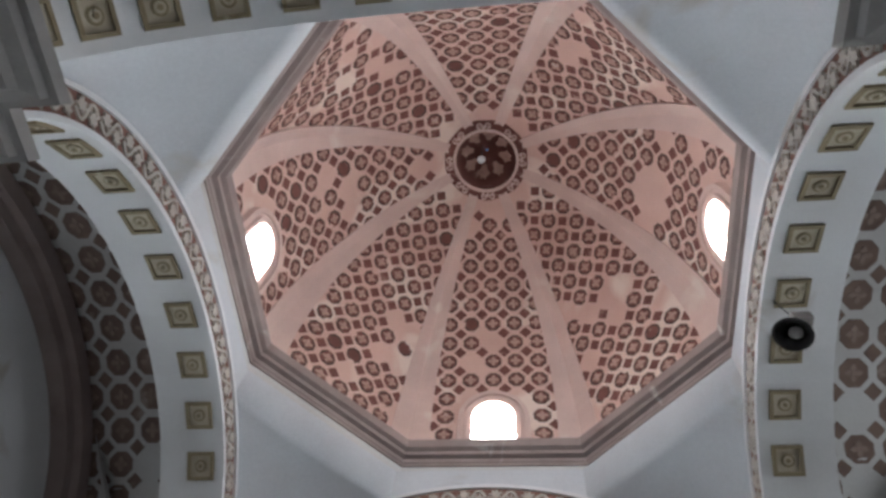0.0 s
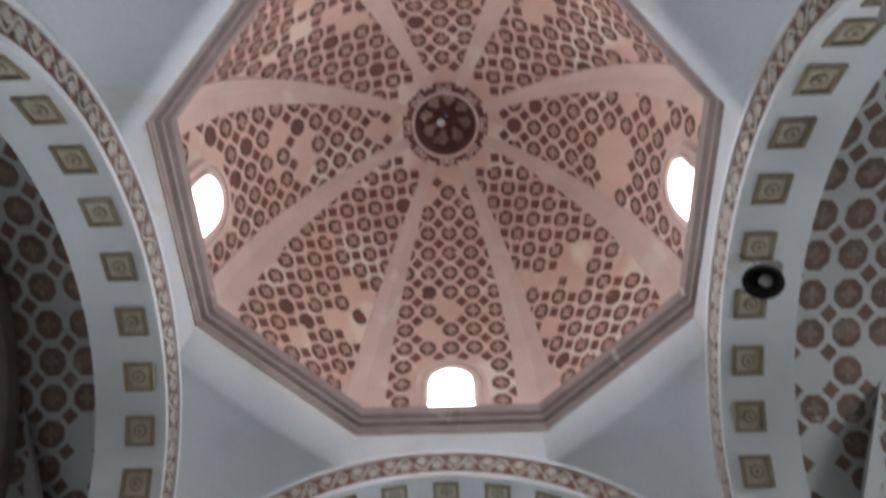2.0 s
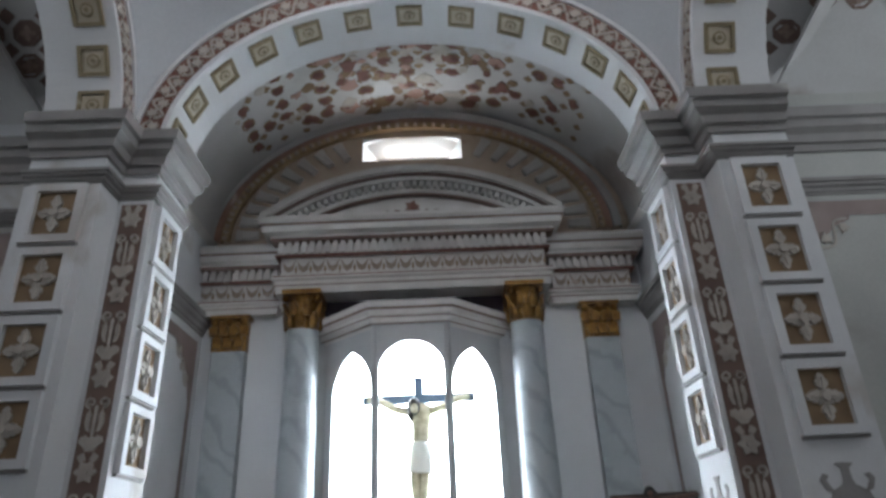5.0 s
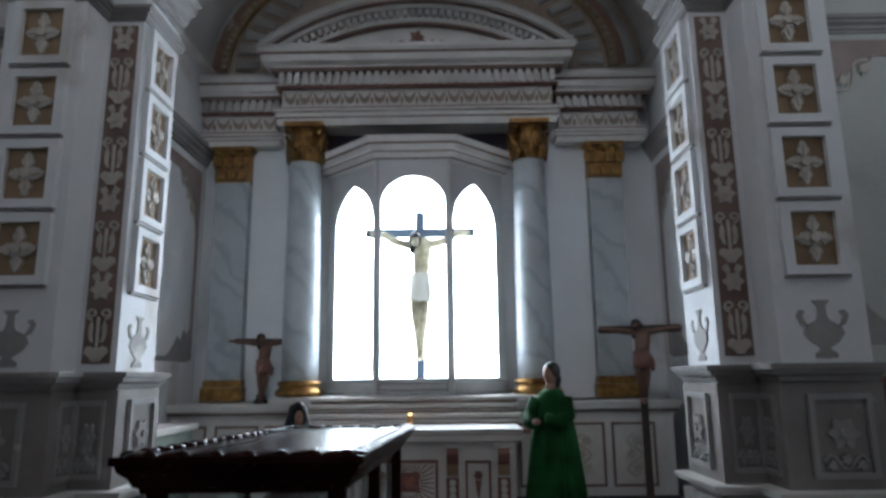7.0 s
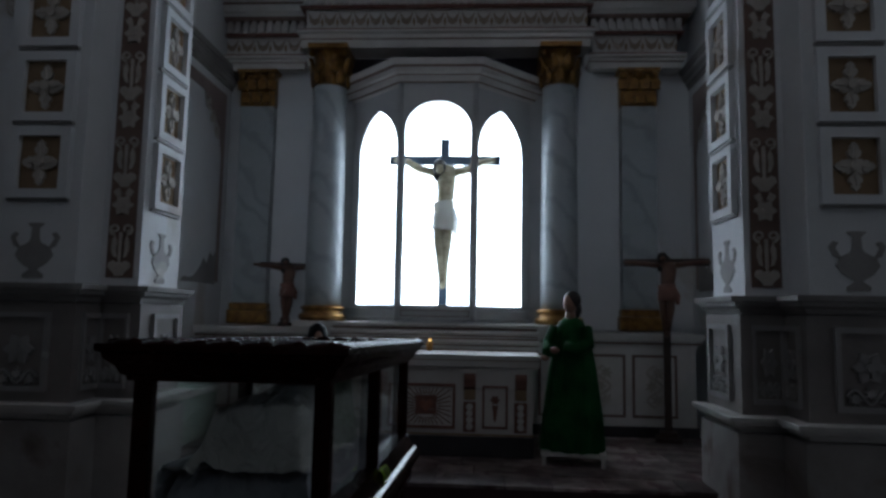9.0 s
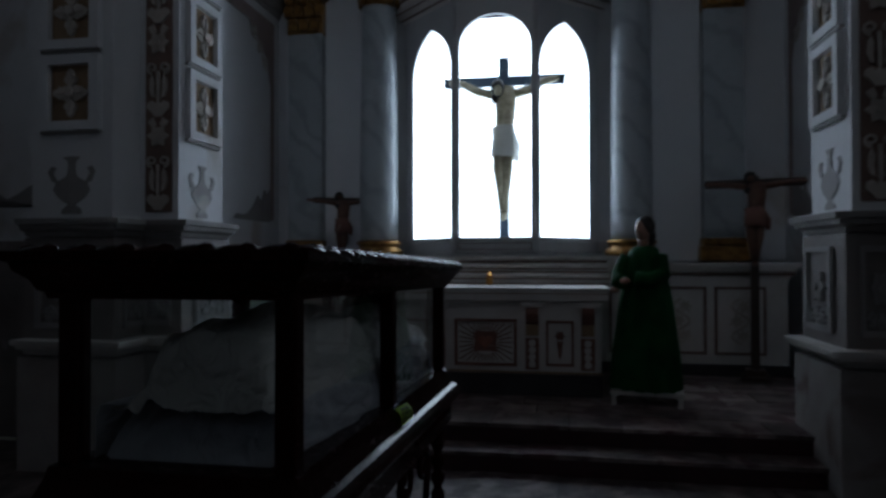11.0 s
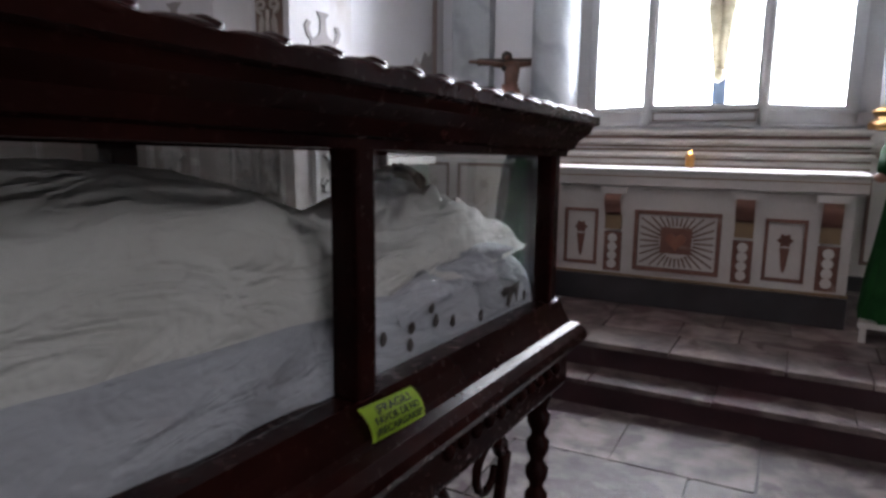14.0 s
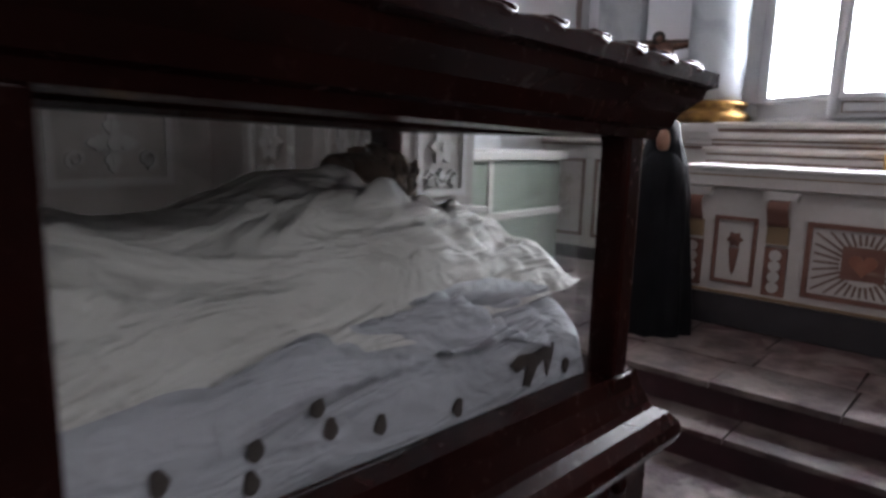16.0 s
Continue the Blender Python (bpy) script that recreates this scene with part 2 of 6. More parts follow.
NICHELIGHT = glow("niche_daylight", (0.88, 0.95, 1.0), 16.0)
GLASS = clear_glass("case_glass")
NICHE = mat("white_niche_paint", (0.78, 0.79, 0.81), (0.72, 0.73, 0.75), 0.8, 0, 2, 40, 0.05)
# near-black plum that holds the shade of the arched recess over the bay
SHADOWARCH = mat("recess_shade_plum", (0.05, 0.035, 0.05), (0.03, 0.02, 0.03), 0.8, 0, 2, 40, 0.1)


for m in (BLACKCLOTH, GREENCLOTH):
    m.node_tree.nodes["Principled BSDF"].inputs["Specular IOR Level"].default_value = 0.08
# stone slabs differ from piece to piece
for m in (STONE, STEPSTONE):
    n, l = m.node_tree.nodes, m.node_tree.links
    b = n["Principled BSDF"]
    old = b.inputs["Base Color"].links[0].from_socket
    info, rng, mul = n.new("ShaderNodeObjectInfo"), n.new("ShaderNodeMapRange"), n.new("ShaderNodeMix")
    rng.inputs[3].default_value, rng.inputs[4].default_value = 0.6, 1.35
    mul.data_type, mul.blend_type = "RGBA", "MULTIPLY"
    mul.inputs[0].default_value = 1.0
    l.new(info.outputs["Random"], rng.inputs[0])
    l.new(old, mul.inputs[6])
    l.new(rng.outputs[0], mul.inputs[7])
    l.new(mul.outputs[2], b.inputs["Base Color"])


# ---- mesh tools ----
def link_mesh(name, bm, material, parent=None, label="", smooth=False):
    me = bpy.data.meshes.new(name)
    if smooth:
        for f in bm.faces:
            f.smooth = True
    bm.to_mesh(me)
    bm.free()
    for m in (material if isinstance(material, (list, tuple)) else [material]):
        me.materials.append(m)
    ob = new(name, me)
    if parent:
        ob.parent = parent
    if label:
        ob["label"] = label
    return ob


def part(name, bm, material, parent, label="", smooth=False):
    return link_mesh(name, bm, material, parent, label, smooth)


def thing(name, label, category, at=(0, 0, 0), rz=0, group="", kind=""):
    ob = new(name)
    ob.matrix_world = pose(*at, 0, 0, rz)
    return tagged(ob, label, category, group, kind)


def box(bm, x0, x1, y0, y1, z0, z1, bevel=0.0, mi=0):
    g = bmesh.ops.create_cube(bm, size=1, matrix=Matrix.Translation(((x0 + x1) / 2, (y0 + y1) / 2, (z0 + z1) / 2)) @ Matrix.Diagonal((abs(x1 - x0), abs(y1 - y0), abs(z1 - z0), 1)))
    fs = {f for v in g["verts"] for f in v.link_faces}
    for f in fs:
        f.material_index = mi
    if bevel:
        es = list({e for v in g["verts"] for e in v.link_edges})
        r = bmesh.ops.bevel(bm, geom=es, offset=bevel, segments=2, affect="EDGES", profile=0.6)
        for f in r["faces"]:
            f.material_index = mi
    return g


def boxed(*a, **k):
    bm = bmesh.new()
    box(bm, *a, **k)
    return bm


def lathe(profile, segs=24, sx=1.0, sy=1.0, at=(0, 0, 0), bm=None, mi=0):
    """profile: (radius, z) from the bottom up."""
    bm = bm or bmesh.new()
    rings = []
    for r, z in profile:
        rings.append([bm.verts.new((at[0] + r * sx * math.cos(6.28318 * i / segs), at[1] + r * sy * math.sin(6.28318 * i / segs), at[2] + z)) for i in range(segs)])
    for a, b in zip(rings, rings[1:]):
        for i in range(segs):
            bm.faces.new((a[i], a[(i + 1) % segs], b[(i + 1) % segs], b[i])).material_index = mi
    bm.faces.new(rings[0][::-1]).material_index = mi
    bm.faces.new(rings[-1]).material_index = mi
    return bm


def grid(bm, rows, mi=0, flip=False):
    vs = [[bm.verts.new(p) for p in r] for r in rows]
    for a, b in zip(vs, vs[1:]):
        for i in range(len(a) - 1):
            q = (a[i], a[i + 1], b[i + 1], b[i])
            bm.faces.new(q[::-1] if flip else q).material_index = mi
    return vs


def prism(bm, outline, depth, to_world, mi=0):
    """A flat outline of (a, b) pairs, given depth, placed by to_world(a, b, d)."""
    n = len(outline)
    f0 = [bm.verts.new(to_world(a, b, 0)) for a, b in outline]
    f1 = [bm.verts.new(to_world(a, b, depth)) for a, b in outline]
    bm.faces.new(f1).material_index = mi
    bm.faces.new(f0[::-1]).material_index = mi
    for i in range(n):
        bm.faces.new((f0[i], f0[(i + 1) % n], f1[(i + 1) % n], f1[i])).material_index = mi


def moulding(bm, plan, profile, closed=False, mi=0):
    """Sweeps profile (outward, z) along a plan line whose outside lies to the right of its direction."""
    n = len(plan)
    rings = []
    for i, (x, y) in enumerate(plan):
        ds = []
        for j, k in ((i - 1, i), (i, i + 1)):
            if closed or 0 <= j and k < n:
                a, b = plan[j % n], plan[k % n]
                d = Vector((b[0] - a[0], b[1] - a[1])).normalized()
                ds.append(Vector((d.y, -d.x)))
        m = (ds[0] + ds[-1]).normalized()
        m = m / max(0.3, m.dot(ds[0]))
        rings.append([bm.verts.new((x + m.x * o, y + m.y * o, z)) for o, z in profile])
    pairs = list(zip(rings, rings[1:] + rings[:1])) if closed else list(zip(rings, rings[1:]))
    p = len(profile)
    for a, b in pairs:
        for i in range(p):
            bm.faces.new((a[i], a[(i + 1) % p], b[(i + 1) % p], b[i])).material_index = mi
    if not closed:
        bm.faces.new(rings[0]).material_index = mi
        bm.faces.new(rings[-1][::-1]).material_index = mi


def fix(bm):
    bmesh.ops.recalc_face_normals(bm, faces=bm.faces)
    return bm


def cornice_profile(z0, z1, out, back=-0.02):
    h = z1 - z0
    return [(back, z0), (out * 0.15, z0), (out * 0.18, z0 + h * 0.18), (out * 0.35, z0 + h * 0.2), (out * 0.42, z0 + h * 0.4),
            (out * 0.72, z0 + h * 0.52), (out * 0.75, z0 + h * 0.72), (out * 0.95, z0 + h * 0.74), (out, z0 + h * 0.96), (out, z1), (back, z1)]


def blossom(bm, c, r, to_world, petals=4, depth=0.02, mi=0, stem=False):
    """A raised rosette of pointed petals with a boss in its middle."""
    for k in range(petals):
        a = 6.28318 * k / petals + (1.5708 if petals == 4 else 0)
        ux, uy = math.cos(a), math.sin(a)
        out = []
        for s, w in ((0.12, 0.10), (0.45, 0.34), (0.70, 0.26), (1.0, 0.0), (0.70, -0.26), (0.45, -0.34), (0.12, -0.10)):
            out.append((c[0] + r * (s * ux - w * uy), c[1] + r * (s * uy + w * ux)))
        prism(bm, out, depth, to_world, mi)
    prism(bm, [(c[0] + r * 0.27 * math.cos(t * 0.7854), c[1] + r * 0.27 * math.sin(t * 0.7854)) for t in range(8)], depth * 1.6, to_world, mi)


def scroll(bm, a0, b0, a1, b1, width, to_world, turns=3, depth=0.012, mi=0, seed=1):
    """A running vine: an S-stem with leaf lobes at each bend, between two points."""
    rnd = random.Random(seed)
    d = Vector((a1 - a0, b1 - b0))
    ln = d.length
    d.normalize()
    q = Vector((-d.y, d.x))
    prev = None
    steps = turns * 8
    for i in range(steps + 1):
        t = i / steps
        p = Vector((a0, b0)) + d * ln * t + q * math.sin(t * turns * 3.14159) * width * 0.3
        if prev is not None:
            e = (p - prev).normalized()
            w = Vector((-e.y, e.x)) * width * 0.055
            prism(bm, [tuple(prev - w), tuple(p - w), tuple(p + w), tuple(prev + w)], depth, to_world, mi)
        prev = p
    for k in range(turns):
        t = (k + 0.5) / turns
        s = 1 if k % 2 == 0 else -1
        c = Vector((a0, b0)) + d * ln * t - q * s * width * 0.12
        lobes = 7
        out = []
        for j in range(lobes * 2):
            r = width * (0.30 if j % 2 == 0 else 0.15) * rnd.uniform(0.85, 1.15)
            out.append((c.x + r * math.cos(j * 3.14159 / lobes), c.y + r * math.sin(j * 3.14159 / lobes)))
        prism(bm, out, depth * 1.3, to_world, mi)

# ---- crossing: arches, piers, pendentives (one quarter made, then turned four times) ----
HALF, IN = 2.75, 2.42           # wall plane and inner face of the arches
SPRING, RISE_IN, RISE_OUT = 5.58, 1.76, 2.15
DEEP = 0.68                     # depth of an arch
OCT_Z = 7.97


def arch_in(t, grow=0.0):
    return (IN + grow) * math.cos(t), SPRING + (RISE_IN + grow) * math.sin(t)


def quarter(k):
    """Turns a place of the altar side to side k of the crossing."""
    return pose(CX, 0, 0, 0, 0, -90 * k)


def build_arch(k):
    names = ("altar", "east", "nave", "west")
    holder = thing("crossing_arch_" + names[k], "white plaster crossing arch with framed olive panels on its soffit", "arch", kind="structure")
    holder.matrix_world = quarter(k)
    N = 40
    # soffit and back of the arch ring, from the front plane to DEEP behind it
    bm = bmesh.new()
    ts = [math.pi * i / N for i in range(N + 1)]
    inner = [arch_in(t) for t in ts]
    outer = [((HALF) * math.cos(t), SPRING + RISE_OUT * math.sin(t)) for t in ts]
    y0, y1 = HALF, HALF + DEEP
    grid(bm, [[(x, y, z) for x, z in inner] for y in (y0, y1)])
    grid(bm, [[(x, y0, z) for x, z in inner], [(x, y0, z) for x, z in outer]])
    # back face fills up to the arm's vault
    grid(bm, [[(x, y1, z) for x, z in inner], [(x * 1.36, y1, z + 1.3 * math.sin(t) ** 0.5) for (x, z), t in zip(inner, ts)]])
    part("arch_ring", fix(bm), WHITE, holder)
    # carved band and its edge beads on the front
    bm = bmesh.new()
    band = lambda g, d: [(x2, HALF - d, z2) for x2, z2 in [((IN + g) * math.cos(t), SPRING + (RISE_IN + g * 1.21) * math.sin(t)) for t in ts]]
    for g0, g1 in ((0.0, 0.05), (0.285, 0.33)):
        grid(bm, [band(g0, 0), band(g0, 0.03), band(g1, 0.03), band(g1, 0)])
    part("bead", fix(bm), WHITE, holder)
    bm = bmesh.new()
    grid(bm, [band(0.052, 0.004), band(0.283, 0.004)])
    part("carved_band", fix(bm), BURGUNDY, holder, "faded red-brown carved frieze band")
    bm = bmesh.new()
    L = 3.35 * math.pi * 0.72
    put = lambda a, b, d: ((IN + b) * math.cos(math.pi * a / L), HALF - 0.004 - d, SPRING + (RISE_IN + b * 1.21) * math.sin(math.pi * a / L))
    for j in range(22):
        scroll(bm, L * (j + 0.04) / 22, 0.168, L * (j + 0.96) / 22, 0.168, 0.26, put, 2, 0.016, seed=j)
    part("leaf_scroll", fix(bm), RELIEF, holder)
    # thirteen framed panels on the soffit
    for j in range(13):
        t = math.pi * (j + 0.5) / 13
        x, z = arch_in(t)
        tx, tz = -IN * math.sin(t), RISE_IN * math.cos(t)
        ln = math.hypot(tx, tz)
        tx, tz = tx / ln, tz / ln
        nx, nz = -tz, tx
        if nz > 0:
            nx, nz = -nx, -nz
        to = lambda a, b, d: (x + tx * a + nx * d, HALF + (0.21, 0.23, 0.21, 0.22)[k] + b, z + tz * a + nz * d)
        bm = bmesh.new()
        s = 0.145
        for a0, a1, b0, b1 in ((-s, s, -s, -s + 0.035), (-s, s, s - 0.035, s), (-s, -s + 0.035, -s + 0.035, s - 0.035), (s - 0.035, s, -s + 0.035, s - 0.035)):
            prism(bm, [(a0, b0), (a1, b0), (a1, b1), (a0, b1)], 0.028, to, 0)
        prism(bm, [(-s + 0.03, -s + 0.03), (s - 0.03, -s + 0.03), (s - 0.03, s - 0.03), (-s + 0.03, s - 0.03)], 0.006, to, 1)
        for r, d in ((0.065, 0.014), (0.045, 0.02), (0.022, 0.03)):
            prism(bm, [(r * math.cos(q * 0.5236), r * math.sin(q * 0.5236)) for q in range(12)], d, to, 0 if r != 0.045 else 1)
        part("soffit_panel", fix(bm), [OLIVE, CREAM], holder)
    return holder


def fleuron(bm, c, r, to, mi):
    """A carved flower of four lobed leaves with smaller leaves between and a domed boss."""
    for k in range(8):
        a = 0.785398 * k + 1.570796
        big = k % 2 == 0
        ux, uy = math.cos(a), math.sin(a)
        stretch = 1.25 if k % 4 == 0 else 1.0
        shape = ((0.1, 0.07), (0.32, 0.13), (0.45, 0.30), (0.62, 0.33), (0.72, 0.18), (0.84, 0.20), (1.0, 0.0)) if big else ((0.1, 0.05), (0.3, 0.12), (0.45, 0.10), (0.56, 0.0))
        ol = [(t * stretch, w) for t, w in shape] + [(t * stretch, -w) for t, w in shape[-2::-1]]
        prism(bm, [(c[0] + r * (t * ux - w * uy), c[1] + r * (t * uy + w * ux)) for t, w in ol], 0.030 if big else 0.020, to, mi)
        if big:
            prism(bm, [(c[0] + r * (t * ux - w * uy), c[1] + r * (t * uy + w * ux)) for t, w in ((0.2, 0.0), (0.45, 0.07), (0.8 * stretch, 0.0), (0.45, -0.07))], 0.042, to, mi)
    prism(bm, [(c[0] + r * 0.24 * math.cos(t * 0.7854), c[1] + r * 0.24 * math.sin(t * 0.7854)) for t in range(8)], 0.05, to, mi)


def panel_stack(holder, to, mats):
    """Four framed relief panels one above the other with a painted urn beneath; to(a, z, d) with a from -0.3 to 0.3."""
    w, h, e = 0.172, 0.425, 0.078
    for j in range(4):
        top = 4.86 - j * 0.613
        bm = bmesh.new()
        for a0, a1, z0, z1 in ((-w - e, w + e, top, top + 0.07), (-w - e, w + e, top - h - 0.07, top - h), (-w - e, -w, top - h, top), (w, w + e, top - h, top)):
            prism(bm, [(a0, z0), (a1, z0), (a1, z1), (a0, z1)], 0.05, to, 0)
        prism(bm, [(-w, top - h), (w, top - h), (w, top), (-w, top)], 0.004, to, 1)
        prism(bm, [(-w - e, top - h - 0.094), (w + e, top - h - 0.094), (w + e, top - h - 0.072), (-w - e, top - h - 0.072)], 0.03, to, 3)
        panel = part("relief_panel", fix(bm), mats, holder, "white framed ochre panel with a pale carved flower")
        bm = bmesh.new()
        fleuron(bm, (0, top - h / 2), 0.148, to, 0)
        part("carved_flower", fix(bm), RELIEF, panel, "pale plaster flower relief")
    bm = bmesh.new()
    ol = [(0.08, 1.90), (0.085, 1.93), (0.03, 1.97), (0.11, 2.02), (0.155, 2.08), (0.13, 2.14), (0.05, 2.18), (0.034, 2.21), (0.03, 2.29), (0.07, 2.33), (0.0, 2.335)]
    prism(bm, ol + [(-a, z) for a, z in ol[-2::-1]], 0.008, to)
    for sg in (-1, 1):
        prism(bm, [(sg * 0.10, 2.12), (sg * 0.17, 2.15), (sg * 0.20, 2.22), (sg * 0.17, 2.26), (sg * 0.13, 2.25), (sg * 0.155, 2.21), (sg * 0.13, 2.165)], 0.008, to)
    part("painted_urn", fix(bm), CORNICE, holder)


def curl(bm, c, r, turn0, turns, width, to, depth, mi, mirror=1):
    """A flat spiral volute round c."""
    prev = None
    n = int(turns * 12)
    for i in range(n + 1):
        f = i / n
        a = turn0 + f * turns * 6.28318
        rr = r * (1 - 0.72 * f)
        p = Vector((c[0] + mirror * rr * math.cos(a), c[1] + rr * math.sin(a)))
        if prev is not None:
            e = (p - prev).normalized()
            q = Vector((-e.y, e.x)) * width * (1 - 0.4 * f) / 2
            prism(bm, [tuple(prev - q), tuple(p - q), tuple(p + q), tuple(prev + q)], depth, to, mi)
        prev = p


def candelabrum(bm, z0, to, mi):
    """One 0.74 m length of the carved strip: shell, vase, paired leaves, volutes and a flower."""
    d = 0.024
    prism(bm, [(-0.03, z0), (0.03, z0), (0.05, z0 + 0.03), (0.095, z0 + 0.07), (0.085, z0 + 0.11), (0.05, z0 + 0.125), (0.02, z0 + 0.10), (0.0, z0 + 0.13), (-0.02, z0 + 0.10), (-0.05, z0 + 0.125), (-0.085, z0 + 0.11), (-0.095, z0 + 0.07), (-0.05, z0 + 0.03)], d, to, mi)
    prism(bm, [(-0.012, z0 + 0.13), (0.012, z0 + 0.13), (0.012, z0 + 0.36), (-0.012, z0 + 0.36)], d, to, mi)
    for sg in (-1, 1):
        leaf = [(0.03, 0.15), (0.055, 0.16), (0.075, 0.22), (0.07, 0.29), (0.05, 0.33), (0.032, 0.28), (0.04, 0.22)]
        prism(bm, [(sg * a, z0 + b) for a, b in leaf], d * 0.9, to, mi)
        curl(bm, (sg * 0.052, z0 + 0.385), 0.046, -1.57, 1.2, 0.020, to, d, mi, sg)
        curl(bm, (sg * 0.050, z0 + 0.47), 0.044, 1.57, -1.2, 0.020, to, d, mi, sg)
    blossom(bm, (0, z0 + 0.585), 0.092, to, 6, d, mi)
    for sg in (-1, 1):
        prism(bm, [(sg * 0.015, z0 + 0.67), (sg * 0.06, z0 + 0.66), (sg * 0.085, z0 + 0.70), (sg * 0.04, z0 + 0.73)], d, to, mi)


def build_pier(k):
    names = ("north_east", "south_east", "south_west", "north_west")
    holder = thing("crossing_pier_" + names[k], "white plaster crossing pier with relief panels above a grey dado", "pier", kind="structure")
    holder.matrix_world = quarter(k)
    a, b, c = IN, HALF, HALF + DEEP
    plan = [(a, c), (a, b), (b, b), (b, a), (c, a), (c, c)]

    def column(plan, z0, z1):
        bm = bmesh.new()
        prism(bm, plan, z1 - z0, lambda x, y, d: (x, y, z0 + d))
        return fix(bm)
    part("shaft", column(plan, 1.86, SPRING), WHITE, holder)
    grow = lambda e: [(a - e, c), (a - e, b - e), (b - e, b - e), (b - e, a - e), (c, a - e), (c, c)]
    part("dado", column(grow(0.07), 0.96, 1.72), DADO, holder, "grey-brown painted dado")
    part("plinth", column(grow(0.13), 0.0, 0.84), PLINTH, holder, "stained grey-white plinth block")
    line = [(c, a), (b, a), (b, b), (a, b), (a, c)]
    for z0, z1, o, m in ((1.70, 1.86, 0.17, CORNICE), (0.82, 0.97, 0.21, ALTARWHITE), (4.95, 5.06, 0.10, CORNICE), (5.22, SPRING, 0.24, CORNICE)):
        bm = bmesh.new()
        moulding(bm, line[::-1], cornice_profile(z0, z1, o))
        part("moulding", fix(bm), m, holder)
    # carved strip on the altar-side front, and its twin on the arm-side front
    to1 = lambda p, z, d: (b - 0.165 + p, b - 0.004 - d, z)
    to2 = lambda p, z, d: (b - 0.004 - d, b - 0.165 + p, z)
    tos = (to1, to2)
    if k == 0:
        tos = (to1,)
    elif k == 3:
        tos = (to2,)
    for to in tos:
        bm = bmesh.new()
        prism(bm, [(-0.115, 1.93), (0.115, 1.93), (0.115, 4.90), (-0.115, 4.90)], 0.006, to, 0)
        strip = part("carved_strip", fix(bm), VBROWN, holder, "dark brown strip with carved pale candelabra")
        for j in range(4):
            bm = bmesh.new()
            candelabrum(bm, 1.945 + j * 0.738, to, 0)
            part("carved_motif", fix(bm), RELIEF, strip)
    mats = [WHITE, OCHRE, OCHRE, CORNICE]
    panel_stack(holder, lambda p, z, d: (a - d, b + DEEP / 2 + p, z), mats)
    panel_stack(holder, lambda p, z, d: (b + DEEP / 2 + p, a - d, z), mats)
    # sunk panels in the dado
    for to in (lambda p, z, d: (b + DEEP / 2 + p, a - 0.07 - d, z), lambda p, z, d: (a - 0.07 - d, b + DEEP / 2 + p, z), lambda p, z, d: (b - 0.2 + p * 0.5, b - 0.07 - d, z), lambda p, z, d: (b - 0.07 - d, b - 0.2 + p * 0.5, z)):
        bm = bmesh.new()
        for a0, a1, z0, z1 in ((-0.23, 0.23, 1.60, 1.64), (-0.23, 0.23, 1.05, 1.09), (-0.23, -0.19, 1.09, 1.60), (0.19, 0.23, 1.09, 1.60)):
            prism(bm, [(a0, z0), (a1, z0), (a1, z1), (a0, z1)], 0.03, to, 0)
        blossom(bm, (0, 1.36), 0.12, to, 6, 0.03, 1)
        scroll(bm, -0.16, 1.16, 0.16, 1.16, 0.16, to, 3, 0.025, 1, seed=9)
        part("dado_panel", fix(bm), [CORNICE, CORNICE], holder)
    # pendentive between this pier's two arches
    bm = bmesh.new()
    rows = []
    for i in range(17):
        x = b - (b - 1.16) * i / 16
        z = SPRING + RISE_OUT * math.sqrt(max(0, 1 - (x / HALF) ** 2))
        rows.append((x, z))
    rows.append((1.16, OCT_Z + 0.02))
    M = 8
    mesh = []
    for x, z in rows:
        row = []
        for j in range(M + 1):
            s = j / M
            px, py = x + (b - x) * s, b + (x - b) * s
            bulge = 0.22 * (b - x) * 4 * s * (1 - s) * (1 - (z - SPRING) / (OCT_Z - SPRING))
            row.append((px + bulge * 0.4, py + bulge * 0.4, z))
        mesh.append(row)
    grid(bm, mesh)
    part("pendentive", fix(bm), PENDENT, holder, "plain grey-blue plaster pendentive", smooth=True)
    # strip of flat wall over the arch beside this pier
    bm = bmesh.new()
    rows = []
    for i in range(13):
        x = -1.16 + 2.32 * i / 12
        rows.append([(x, b, SPRING + RISE_OUT * math.sqrt(1 - (x / HALF) ** 2)), (x, b, OCT_Z + 0.02)])
    grid(bm, rows)
    part("wall_over_arch", fix(bm), PENDENT, holder)
    return holder


for k in range(4):
    build_arch(k)
    build_pier(k)

# ---- octagonal dome ----
R8 = 2.80
T8 = math.tan(math.pi / 8)
DZ, DH, TOPR = 8.52, 3.42, 0.62
dome = thing("dome", "octagonal pink frescoed dome with painted coffers and pale ribs", "dome", at=(CX + 0.06, 0, 0), kind="structure")


def octagon(r):
    return [(r / math.cos(math.pi / 8) * math.cos(math.pi / 8 + math.pi / 4 * i), r / math.cos(math.pi / 8) * math.sin(math.pi / 8 + math.pi / 4 * i)) for i in range(8)]


ring = octagon(R8 + 0.18)
bm = bmesh.new()
moulding(bm, ring, [(0.10, OCT_Z + 0.19), (-0.145, OCT_Z + 0.19), (-0.155, OCT_Z + 0.23), (-0.165, OCT_Z + 0.24), (-0.17, OCT_Z + 0.29), (-0.23, OCT_Z + 0.31), (-0.235, OCT_Z + 0.36), (-0.29, OCT_Z + 0.39), (-0.31, OCT_Z + 0.50), (0.0, OCT_Z + 0.56)], closed=True)
part("octagon_cornice", fix(bm), TAUPE, dome, "taupe stepped octagonal cornice")
bm = bmesh.new()
